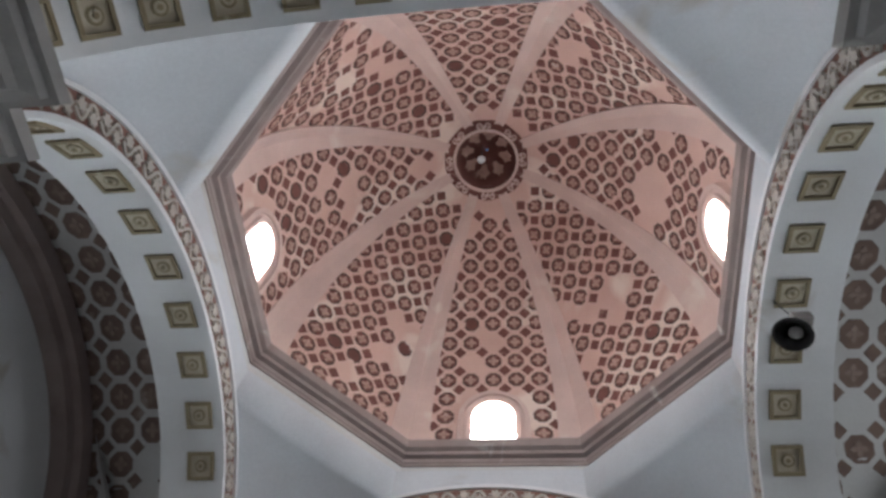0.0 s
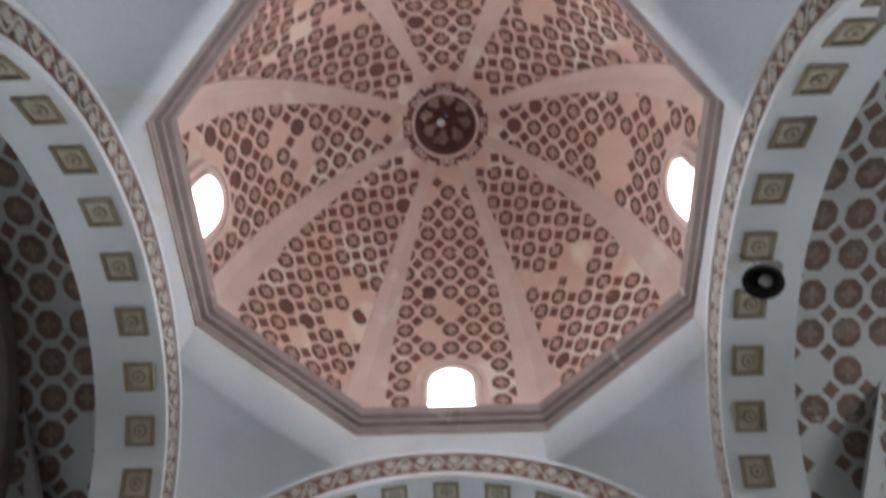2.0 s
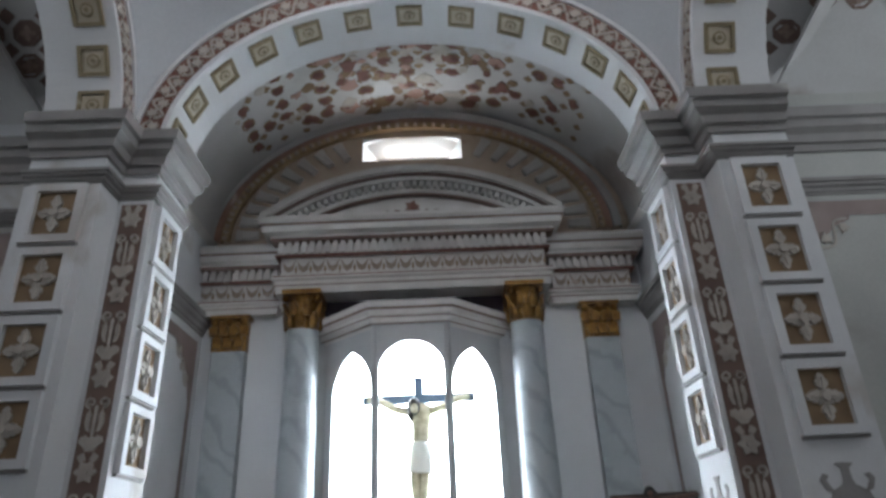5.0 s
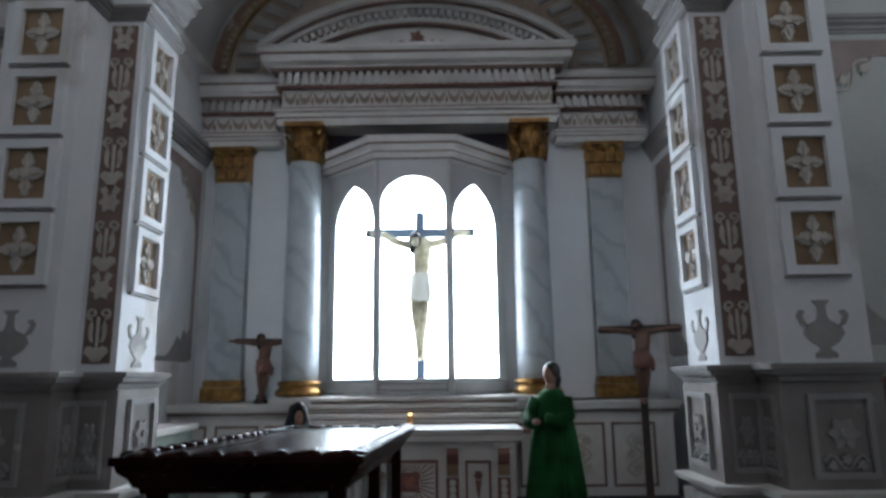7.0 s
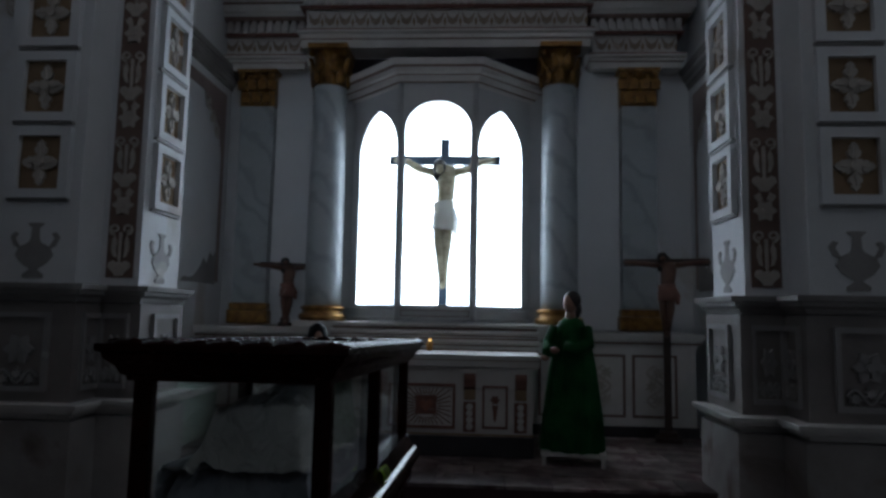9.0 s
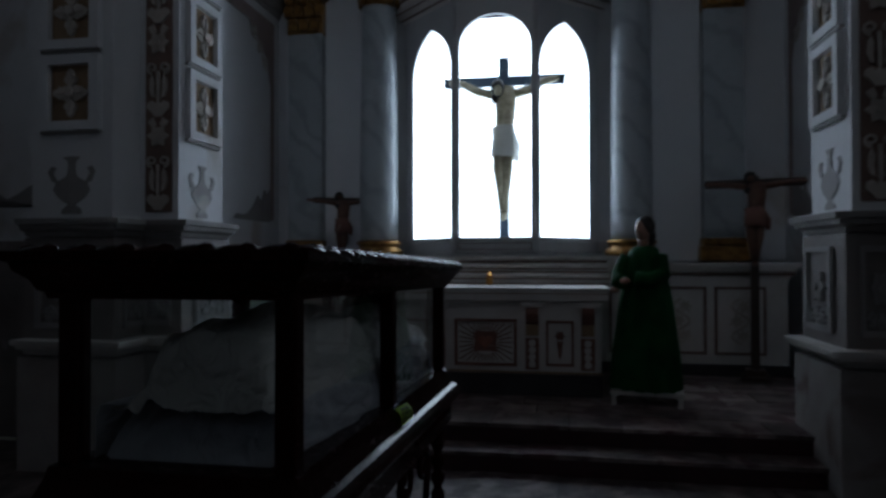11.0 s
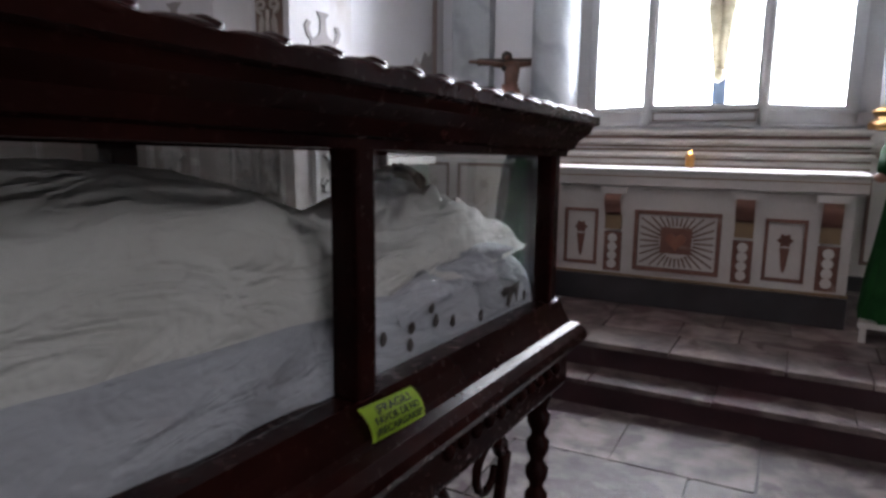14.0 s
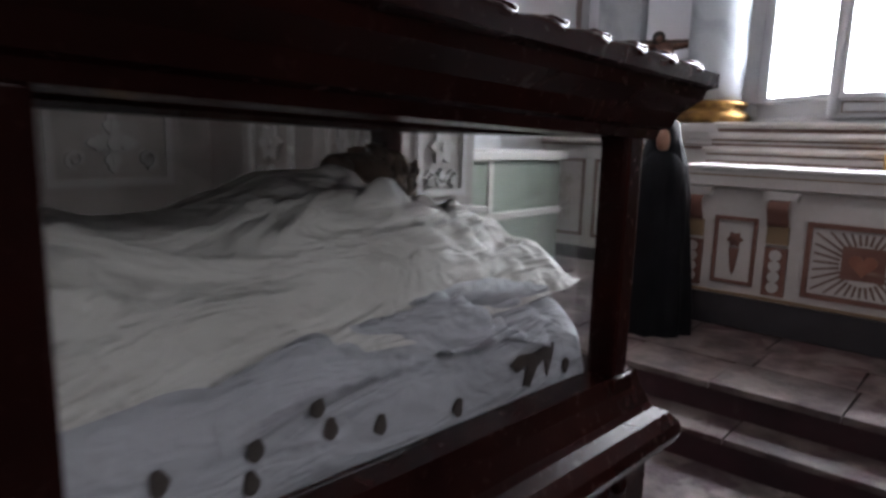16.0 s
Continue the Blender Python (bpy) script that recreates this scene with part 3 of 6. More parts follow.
moulding(bm, ring, [(0.10, OCT_Z + 0.01), (0.015, OCT_Z + 0.01), (-0.125, OCT_Z + 0.075), (-0.13, OCT_Z + 0.188), (0.05, OCT_Z + 0.188)], closed=True)
part("pale_frieze", fix(bm), VAULT, dome, "pale plaster frieze under the octagonal cornice")
bm = bmesh.new()
moulding(bm, ring, [(0.05, OCT_Z - 0.055), (0.0, OCT_Z - 0.055), (-0.022, OCT_Z + 0.008), (0.05, OCT_Z + 0.008)], closed=True)
part("cornice_fillet", fix(bm), TAUPE, dome)


def dome_r(v):
    """Apothem and height at v from 0 (base) to 1 (ring at the top)."""
    th = v * math.acos(TOPR / R8)
    return R8 * math.cos(th), DZ + DH * math.sin(th) / math.sin(math.acos(TOPR / R8))


ARC = [0.0]
for i in range(400):
    r0, z0 = dome_r(i / 400)
    r1, z1 = dome_r((i + 1) / 400)
    ARC.append(ARC[-1] + math.hypot(r1 - r0, z1 - z0))


def gore_point(k, u, s, d=0.0):
    """Gore k, u metres across, s metres up the curve, d metres inwards."""
    f = min(max(np.interp(s, ARC, np.linspace(0, 1, 401)), 0), 1)
    r, z = dome_r(f)
    r2, z2 = dome_r(min(1, f + 0.01))
    tr, tz = r2 - r, z2 - z
    ln = math.hypot(tr, tz) or 1
    nr, nz = -tz / ln, tr / ln
    r, z = r + nr * d, z + nz * d
    a = math.pi / 4 * k
    return (r * math.cos(a) - u * math.sin(a), r * math.sin(a) + u * math.cos(a), z)


WIN_W, WIN_S0, WIN_S1 = 0.30, 0.012, 0.44      # half width, sill and spring along the curve


def in_window(u, s, grow):
    return abs(u) < WIN_W + grow and s < WIN_S1 or math.hypot(u, s - WIN_S1) < WIN_W + grow


def octo(r, n=8):
    return [(r * math.cos(math.pi / 8 + i * math.pi / 4), r * math.sin(math.pi / 8 + i * math.pi / 4)) for i in range(8)]


rnd = random.Random(5)
for k in range(8):
    window = k % 2 == 0
    bm = bmesh.new()
    if not window:
        grid(bm, [[gore_point(k, u * dome_r(i / 24)[0] * T8, ARC[int(i / 24 * 400)]) for u in (-1, -0.5, 0, 0.5, 1)] for i in range(25)])
    else:
        # a true opening: bands left and right of it, a round head, then the full gore
        def half(i):
            return dome_r(np.interp(i, ARC, np.linspace(0, 1, 401)))[0] * T8
        for sg in (-1, 1):
            rows = [[gore_point(k, sg * (WIN_W + (half(s) - WIN_W) * q / 4), s) for q in range(5)] for s in (0, 0.06, 0.2, 0.35, WIN_S1)]
            grid(bm, rows)
            arc_pts = [(WIN_W * math.cos(t), WIN_S1 + WIN_W * math.sin(t)) for t in [math.pi / 2 * i / 8 for i in range(9)]]
            top = WIN_S1 + WIN_W + 0.12
            rows = []
            for i, (u, s) in enumerate(arc_pts):
                f = i / 8
                far = (half(WIN_S1 + (top - WIN_S1) * min(1, 2 * f)), WIN_S1 + (top - WIN_S1) * min(1, 2 * f)) if f <= 0.5 else (half(top) * (1 - (f - 0.5) * 2), top)
                rows.append([gore_point(k, sg * (u + (far[0] - u) * q / 4), s + (far[1] - s) * q / 4) for q in range(5)])
            grid(bm, rows)
        grid(bm, [[gore_point(k, sg * WIN_W, WIN_S0 * q) for sg in (-1, 1)] for q in (0, 1)])
        s0 = WIN_S1 + WIN_W + 0.12
        grid(bm, [[gore_point(k, u * half(s0 + (ARC[-1] - s0) * i / 20), s0 + (ARC[-1] - s0) * i / 20) for u in (-1, -0.5, 0, 0.5, 1)] for i in range(21)])
    part("gore", fix(bm), DOME, dome, "faded pink fresco field of the dome", smooth=True)
    # coffers: octagons in rows, squares set on edge between them
    bm = bmesh.new()
    P = 0.335
    rows_n = int(ARC[-1] / P)
    bare = [(rnd.uniform(-0.8, 0.8), rnd.uniform(0.5, 2.6), rnd.uniform(0.18, 0.42)) for _ in range(4 if k in (1, 3, 5, 7, 0, 4) else 1)]
    for i in range(2 * rows_n):
        s = 0.18 + i * P / 2
        if s > ARC[-1] - 0.20:
            break
        hw = dome_r(np.interp(s, ARC, np.linspace(0, 1, 401)))[0] * T8 - 0.02
        for j in range(-6, 7):
            u = (j + (0.5 if i % 2 else 0)) * P
            octagon_cell = i % 2 == 0
            size = 0.129 if octagon_cell else 0.091
            if abs(u) > hw - size * 0.35 or window and in_window(u, s, 0.27):
                continue
            if any(math.hypot(u - p, s - q) < r for p, q, r in bare) and rnd.random() < 0.62 or rnd.random() < 0.02:
                continue
            to = lambda a, b, d, u=u, s=s: gore_point(k, u + a, s + b, d)
            if octagon_cell:
                o, n_ = octo(size), octo(size * 0.76)
                for q in range(8):
                    if rnd.random() < 0.05:
                        continue
                    prism(bm, [o[q], o[(q + 1) % 8], n_[(q + 1) % 8], n_[q]], 0.008, to, 1 if rnd.random() < 0.8 else 0)
                prism(bm, octo(size * 0.76), 0.003, to, 0)
                if rnd.random() < 0.92:
                    blossom(bm, (0, 0), size * 0.66, to, 4, 0.014, 2)
            else:
                prism(bm, [(size * 1.05, 0), (0, size * 1.05), (-size * 1.05, 0), (0, -size * 1.05)], 0.005, to, 0)
    coffers = part("coffers", fix(bm), [RUST, UMBER, ROSETTE], dome, "rust-brown octagonal and diamond coffers")
    coffers["kind"] = "stuff"
    # rib on the edge between this gore and the next
    bm = bmesh.new()
    rows = []
    for i in range(25):
        f = i / 24
        r, z = dome_r(f)
        w = 0.27 * (1 - f) + 0.075 * f
        rc = r / math.cos(math.pi / 8)
        a = math.pi / 4 * k + math.pi / 8
        ux, uy = math.cos(a), math.sin(a)
        d = 0.035
        ll = []
        for sd, dd in ((-1, 0.0), (-1, d), (1, d), (1, 0.0)):
            # follow the two gore planes, folded at the corner
            q = rc - dd - abs(w) * math.tan(math.pi / 8)
            qx = rc - dd
            ll.append(((q) * ux - sd * w * uy, q * uy + sd * w * ux, z - dd * 0.4))
            if sd == -1 and dd == d:
                ll.append((qx * ux, qx * uy, z - dd * 0.4))
        rows.append(ll)
    grid(bm, rows)
    part("rib", fix(bm), RIB, dome, "pale pink plaster rib", smooth=False)
    if window:
        bm = bmesh.new()
        path = [(WIN_W, WIN_S0), (WIN_W, WIN_S1)] + [(WIN_W * math.cos(t), WIN_S1 + WIN_W * math.sin(t)) for t in [math.pi * i / 14 for i in range(15)]] + [(-WIN_W, WIN_S1), (-WIN_W, WIN_S0)]

        def off(g, d):
            out = []
            for u, s in path:
                if s <= WIN_S1:
                    out.append(gore_point(k, u + math.copysign(g, u), s, d))
                else:
                    t = math.atan2(s - WIN_S1, u)
                    out.append(gore_point(k, (WIN_W + g) * math.cos(t), WIN_S1 + (WIN_W + g) * math.sin(t), d))
            return out
        grid(bm, [off(-0.035, -0.28), off(0, 0.07), off(0.07, 0.09), off(0.075, 0.05), off(0.12, 0.05), off(0.125, 0.085), off(0.185, 0.085), off(0.20, 0.0)])
        part("window_surround", fix(bm), RIB, dome, "pale moulded window surround")
        bm = bmesh.new()
        pts = [gore_point(k, u * 1.15, s if s > 0.1 else s - 0.03, -0.26) for u, s in path]
        bm.faces.new([bm.verts.new(p) for p in pts])
        part("dome_window_daylight", fix(bm), DAYLIGHT, dome, "overexposed daylight in a round-headed window")
# ring, wreath and shallow lantern cap at the top
ztop = DZ + DH
bm = bmesh.new()
prof = [(TOPR + 0.06, 0.0), (TOPR + 0.05, -0.012), (0.49, -0.02), (0.49, 0.02)]
for (r0, a), (r1, b) in zip(prof, prof[1:]):
    grid(bm, [[(r * math.cos(6.28318 * i / 40), r * math.sin(6.28318 * i / 40), ztop + z) for i in range(41)] for r, z in ((r0, a), (r1, b))])
part("top_ring", fix(bm), RUST, dome, "dark red-brown ground round the oculus")
bm = bmesh.new()
for ra, rb, za, zb in ((0.485, 0.525, 0.045, 0.045), (0.525, 0.53, 0.045, 0.0), (0.485, 0.48, 0.045, 0.0)):
    grid(bm, [[(r * math.cos(6.28318 * i / 40), r * math.sin(6.28318 * i / 40), ztop - 0.05 - z + 0.04) for i in range(41)] for r, z in ((ra, za), (rb, zb))])
part("ring_bead", fix(bm), RIB, dome)
bm = bmesh.new()
for j in range(8):
    a = 0.785398 * j
    # dark wedge between two ribs, then volutes that curl off each rib's end
    to = lambda p, q, d, a=a: ((0.545 + q) * math.cos(a) - p * math.sin(a), (0.545 + q) * math.sin(a) + p * math.cos(a), ztop - 0.045 - d - 0.35 * max(0, q - 0.05))
    prism(bm, [(-0.13, 0.03), (0.13, 0.03), (0.07, 0.11), (-0.07, 0.11)], 0.008, to, 1)
    for sg in (-1, 1):
        curl(bm, (sg * 0.060, 0.045), 0.052, -1.57, 1.2, 0.024, to, 0.03, 0, sg)
        curl(bm, (sg * 0.150, 0.075), 0.060, 1.57, -1.1, 0.026, to, 0.03, 0, sg)
    blossom(bm, (0, 0.02), 0.035, to, 5, 0.035, 0)
part("wreath", fix(bm), [RIB, RUST], dome, "carved scroll wreath round the oculus")
bm = bmesh.new()
rows = [[(r * math.cos(6.28318 * i / 40), r * math.sin(6.28318 * i / 40), ztop + z) for i in range(41)] for r, z in ((0.49, 0.0), (0.48, 0.20), (0.42, 0.36), (0.27, 0.50), (0.12, 0.58), (0.02, 0.60))]
grid(bm, rows)
part("lantern_cap", fix(bm), RUST, dome, "dark red-brown cap of the oculus", smooth=True)
for j in range(8):
    a = 0.785398 * j + 0.2
    to = lambda p, q, d, a=a: ((0.31 + q) * math.cos(a) - p * math.sin(a), (0.31 + q) * math.sin(a) + p * math.cos(a), ztop + 0.40 - 0.8 * q - d)
    bm = bmesh.new()
    prism(bm, [(-0.03, -0.10), (0.03, -0.10), (0.06, -0.02), (0.11, 0.02), (0.06, 0.06), (0.04, 0.11), (0.0, 0.08), (-0.04, 0.11), (-0.06, 0.06), (-0.11, 0.02), (-0.06, -0.02)], 0.02, to)
    part("cap_leaf", fix(bm), ROSETTE, dome)
lamp_bulb = thing("hanging_bulb", "small white bulb hanging below the dome's oculus", "lamp", at=(CX, -0.12, ztop))
part("cord", boxed(-0.006, 0.006, -0.006, 0.006, -0.25, 0.42), IRON, lamp_bulb)
part("bulb", lathe([(0.01, -0.37), (0.05, -0.35), (0.062, -0.31), (0.045, -0.27), (0.02, -0.23)], 16), NICHE, lamp_bulb, "white glass bulb", smooth=True)

# ---- the four arms: walls, vaults, floor ----
ARM, WALLTOP, VR = 3.12, 6.16, 2.25


def build_arm(k, length, name, vault_tex):
    """An arm's side walls and coffered barrel vault beyond its crossing arch; y runs outwards."""
    holder = thing("arm_" + name, "white plaster side walls and barrel vault of the " + name, "wall", kind="structure")
    holder.matrix_world = quarter(k)
    y0, y1 = HALF + DEEP, length
    for sg in (-1, 1):
        part("side_wall", boxed(*sorted((sg * ARM, sg * (ARM + 0.4))), y0 - 0.02, y1, 0, WALLTOP), GREENGREY if k == 1 else WHITE, holder)
    N = 32
    bm = bmesh.new()
    grid(bm, [[(ARM * math.cos(math.pi * i / N), y, WALLTOP + VR * math.sin(math.pi * i / N)) for i in range(N + 1)] for y in (y0 - 0.02, y1)])
    part("barrel_vault", fix(bm), VAULT, holder, "stained plaster barrel vault", smooth=True)
    bm = bmesh.new()
    rnd = random.Random(20 + k)
    P = 0.40 if k else 0.29
    Z = P / 0.40
    arc = math.pi * 2.7
    rows = int(arc / (P / 2))
    to_s = lambda s, y, d: ((ARM - d) * math.cos(s / 2.7), y, WALLTOP + (VR - d) * math.sin(s / 2.7))
    stop = y1 - 0.1
    for i in range(rows + 1):
        s = i * P / 2
        edge = 0.55 if k else 1.75
        if s < edge or s > arc - edge:
            continue
        for j in range(int((stop - y0) / P) + 1):
            y = y0 + 0.30 + (j + (0.5 if i % 2 else 0)) * P
            if y > stop - 0.1:
                continue
            low = min(s, arc - s)
            if k != 0 and low < 1.25 and y > y0 + 0.55 and abs(y - (y0 + 1.5)) < (1.3 - low) * 1.1:
                continue
            chance = 0.38 if k == 0 else 0.07
            if rnd.random() < chance:
                continue
            to = lambda a, b, d, s=s, y=y: to_s(s + a, y + b, d)
            if i % 2 == 0:
                o, n_ = octo(0.165 * Z), octo(0.125 * Z)
                for q in range(8):
                    if k == 0 and rnd.random() < 0.35:
                        continue
                    prism(bm, [o[q], o[(q + 1) % 8], n_[(q + 1) % 8], n_[q]], 0.008, to, 0)
                prism(bm, octo(0.125 * Z), 0.003, to, 0 if k != 0 else 1)
                blossom(bm, (0, 0), 0.10 * Z, to, 4, 0.014, 1)
            else:
                z = 0.10 * Z
                prism(bm, [(z, 0), (0, z), (-z, 0), (0, -z)], 0.006, to, 0)
    if k == 0:
        for i in range(170):
            s, y = rnd.gauss(arc / 2 + 0.2, 0.95), rnd.uniform(y0 + 0.15, stop - 0.1)
            if not 1.6 < s < arc - 1.6:
                continue
            n, r, ph = rnd.randint(7, 11), rnd.uniform(0.05, 0.15), rnd.uniform(0, 6)
            ol = [(r * rnd.uniform(0.45, 1.2) * math.cos(ph + 6.28318 * q / n), r * rnd.uniform(0.45, 1.2) * math.sin(ph + 6.28318 * q / n)) for q in range(n)]
            prism(bm, ol, rnd.uniform(0.009, 0.016), lambda a, b, d, s=s, y=y: to_s(s + a, y + b, d), rnd.choice((0, 1, 2, 2, 3)))
    cf = part("vault_coffers", fix(bm), [VBROWN, VROSE] if k != 0 else [OCHRE, BURGUNDY, RELIEF, ROSETTE], holder, "faded brown painted octagonal coffers")
    cf["kind"] = "stuff"
    # wall cornice with its painted frieze, along both sides
    for sg in (-1, 1):
        line = [(sg * ARM, y0), (sg * ARM, y1)] if sg < 0 else [(sg * ARM, y1), (sg * ARM, y0)]
        for z0, z1, o, m in ((5.42, 5.86, 0.2, CORNICE), (4.92, 5.08, 0.09, CORNICE)) if k else ((4.72, 4.98, 0.12, CORNICE), (6.04, 6.16, 0.06, ALTARWHITE)):
            bm = bmesh.new()
            moulding(bm, line, cornice_profile(z0, z1, o))
            part("wall_cornice", fix(bm), m, holder)
        # painted round-cornered frame on the wall
        bm = bmesh.new()
        ya, yb = y0 + 0.12, min(y1 - 0.15, y0 + 2.6)
        zt = 4.85 if k else 4.6
        to = lambda a, z, d, sg=sg: (sg * (ARM - 0.004 - d), a, z)
        w = 0.10
        for a0, a1, z0, z1 in ((ya, ya + w, 2.05, zt), (yb - w, yb, 2.05, zt), (ya + w, yb - w, zt - w * 1.6, zt)):
            prism(bm, [(a0, z0), (a1, z0), (a1, z1), (a0, z1)], 0.006, to, 0)
        for corner, dr in ((ya + w, 1), (yb - w, -1)):
            out = [(corner, zt - 0.1), (corner, zt - 0.85)] + [(corner + dr * 0.1 * q * (1 + 0.15 * (q % 2)), zt - 0.75 + 0.6 * (q / 6) ** 0.6) for q in range(1, 7)] + [(corner + dr * 0.75, zt - 0.1)]
            prism(bm, out, 0.005, to, 0)
            scroll(bm, corner + dr * 0.08, zt - 0.65, corner + dr * 0.55, zt - 0.2, 0.22, to, 3, 0.01, 1, seed=corner > 4)
        for base, dr in ((ya + 0.1, 1), (yb - 0.1, -1)):
            rr = random.Random(int(base * 100))
            hump = [(base, 2.02)] + [(base + dr * 0.09 * q, 2.05 + max(0.03, 0.42 * math.exp(-((q - 1.2) / 4.2) ** 2)) * rr.uniform(0.6, 1.1)) for q in range(11)] + [(base + dr * 0.98, 2.02)]
            prism(bm, hump, 0.005, to, 2)
        part("painted_frame", fix(bm), [TAUPE, RELIEF, CORNICE], holder, "faded brown painted frame with corner foliage")
        if k == 1 or k == 3:
            # plain lunette cut into the vault above the cornice
            bm = bmesh.new()
            c = y0 + 1.5
            pts = [(c - 1.25, 5.9), (c - 0.9, 6.45), (c - 0.45, 6.8), (c, 6.92), (c + 0.45, 6.8), (c + 0.9, 6.45), (c + 1.25, 5.9)]
            apex = (sg * (ARM - 1.15), c, WALLTOP + VR * math.sin(math.acos((ARM - 1.15) / ARM)) + 0.02)
            rowa = [(sg * (ARM - 0.06), y, z) for y, z in pts]
            grid(bm, [rowa, [tuple(Vector(p) * 0.45 + Vector(apex) * 0.55 + Vector((0, 0, 0.12 * math.sin(math.pi * i / 6)))) for i, p in enumerate(rowa)], [(apex[0], apex[1] + (p[1] - c) * 0.02, apex[2]) for p in rowa]])
            part("plain_lunette", fix(bm), VAULT, holder, "plain grey plaster lunette in the vault", smooth=True)
            bm = bmesh.new()
            box(bm, *sorted((sg * ARM, sg * (ARM - 0.05))), c - 1.3, c + 1.3, 5.86, 5.9)
            part("lunette_sill", bm, CORNICE, holder)
        # dado
        if k:
            part("wall_dado", boxed(*sorted((sg * ARM, sg * (ARM - 0.05))), y0, y1, 0, 1.72), DADO, holder)
    return holder


build_arm(0, 6.2, "chancel", None)
build_arm(1, 6.4, "east transept", None)
build_arm(2, 8.8, "nave", None)
build_arm(3, 5.2, "west transept", None)


def end_wall(k, y, openings, name):
    """A wall that closes an arm, with rectangular openings (x0, x1, z0, z1) through it, side by side. The openings are
    made up, to let fill light in.
    """
    holder = thing(name, "plain white plaster end wall with an added glowing opening out of view", "wall", kind="structure")
    holder.matrix_world = quarter(k)
    bm = bmesh.new()
    at = -3.6
    for x0, x1, z0, z1 in openings:
        box(bm, at, x0, y, y + 0.35, 0, 8.8)
        if z0 > 0:
            box(bm, x0, x1, y, y + 0.35, 0, z0)
        box(bm, x0, x1, y, y + 0.35, z1, 8.8)
        at = x1
    box(bm, at, 3.6, y, y + 0.35, 0, 8.8)
    part("wall_face", bm, WHITE, holder)
    for x0, x1, z0, z1 in openings:
        part("opening_daylight", boxed(x0, x1, y + 0.30, y + 0.33, z0, z1), FILLGLOW, holder, "dim fill glow in an added opening out of view")
    return holder


def end_arch(k, y):
    """A dark moulded arch on an arm's end wall, under its vault."""
    h = thing("end_arch_moulding", "taupe moulded arch round the transept end", "moulding", kind="structure")
    h.matrix_world = quarter(k)
    bm = bmesh.new()
    f = lambda g, d: [((ARM - g) * math.cos(math.pi * i / 40), y - d, WALLTOP + (VR - g) * math.sin(math.pi * i / 40)) for i in range(41)]
    grid(bm, [f(0.02, 0), f(0.02, 0.28), f(0.22, 0.28), f(0.26, 0.2), f(0.40, 0.2), f(0.42, 0)])
    part("moulding", fix(bm), TAUPE, h)


end_arch(3, 5.2)
end_arch(1, 6.4)
# added openings, out of view, set round the fill lamps
end_wall(1, 6.4, ((-1.9, -0.5, 4.8, 6.7), (1.15, 2.35, 0, 2.6)), "wall_east")
end_wall(2, 8.8, ((-0.8, 0.8, 5.0, 6.2),), "wall_nave_end")
west_end = end_wall(3, 5.2, ((-0.7, 0.7, 4.8, 6.7),), "wall_west")

part("wall_dado", boxed(-3.1, 3.1, 5.14, 5.198, 0, 1.78), DADO, west_end, "grey-brown painted dado")
bm = bmesh.new()
moulding(bm, [(3.1, 5.14), (-3.1, 5.14)][::-1], cornice_profile(1.74, 1.90, 0.10))
part("dado_moulding", fix(bm), CORNICE, west_end)
for c in (-2.2, -0.75, 0.75, 2.2):
    to = lambda p, z, d, c=c: (c + p, 5.138 - d, z)
    bm = bmesh.new()
    for a0, a1, z0, z1 in ((-0.5, 0.5, 1.58, 1.64), (-0.5, 0.5, 0.95, 1.01), (-0.5, -0.44, 1.01, 1.58), (0.44, 0.5, 1.01, 1.58)):
        prism(bm, [(a0, z0), (a1, z0), (a1, z1), (a0, z1)], 0.03, to)
    fleuron(bm, (0, 1.30), 0.20, to, 0)
    for sg in (-1, 1):
        curl(bm, (sg * 0.30, 1.36), 0.10, 1.57, -1.3, 0.04, to, 0.03, 0, sg)
        curl(bm, (sg * 0.28, 1.17), 0.08, -1.57, 1.3, 0.035, to, 0.03, 0, sg)
    part("dado_panel", fix(bm), CORNICE, west_end)

# ---- floor and steps ----
floor = thing("floor", "worn grey-pink stone slab floor with uneven joints", "floor", kind="structure")
part("floor_bed", boxed(-7, 7, -9.2, 3.0, -0.12, -0.012), BLACKBASE, floor)
platform = thing("altar_platform", "stone-paved altar platform with two dark red steps", "steps", kind="structure")
part("platform_core", boxed(-3.1, 3.1, 3.08, 6.4, -0.1, 0.286), RISER, platform, "dark red painted riser")
part("lower_step_core", boxed(-3.1, 3.1, 2.84, 3.08, -0.1, 0.136), RISER, platform, "dark red painted riser")

# ---- altar wall ----
AX = -0.03
end = thing("wall_altar", "white altar wall with a painted lunette and an arched niche", "wall", at=(AX, 0, 0), kind="structure")
BY = 6.2
bm = bmesh.new()
NW, NZ = 1.28, 4.15             # niche half width and spring
for a, b, c, d in ((-3.7, -NW, 0, 6.1), (NW, 3.7, 0, 6.1), (-NW, NW, 0, 1.5)):
    box(bm, a, b, BY, BY + 0.3, c, d)
part("wall_face", bm, WHITE, end)
bm = bmesh.new()
pts = [(NW * math.cos(math.pi * i / 20), NZ + 0.95 * math.sin(math.pi * i / 20)) for i in range(21)]
grid(bm, [[(x, BY, z) for x, z in pts], [(x, BY, 6.1) for x, z in pts]])
grid(bm, [[(x, BY, z) for x, z in pts], [(x, BY + 0.3, z) for x, z in pts]])
part("wall_over_niche", fix(bm), WHITE, end)
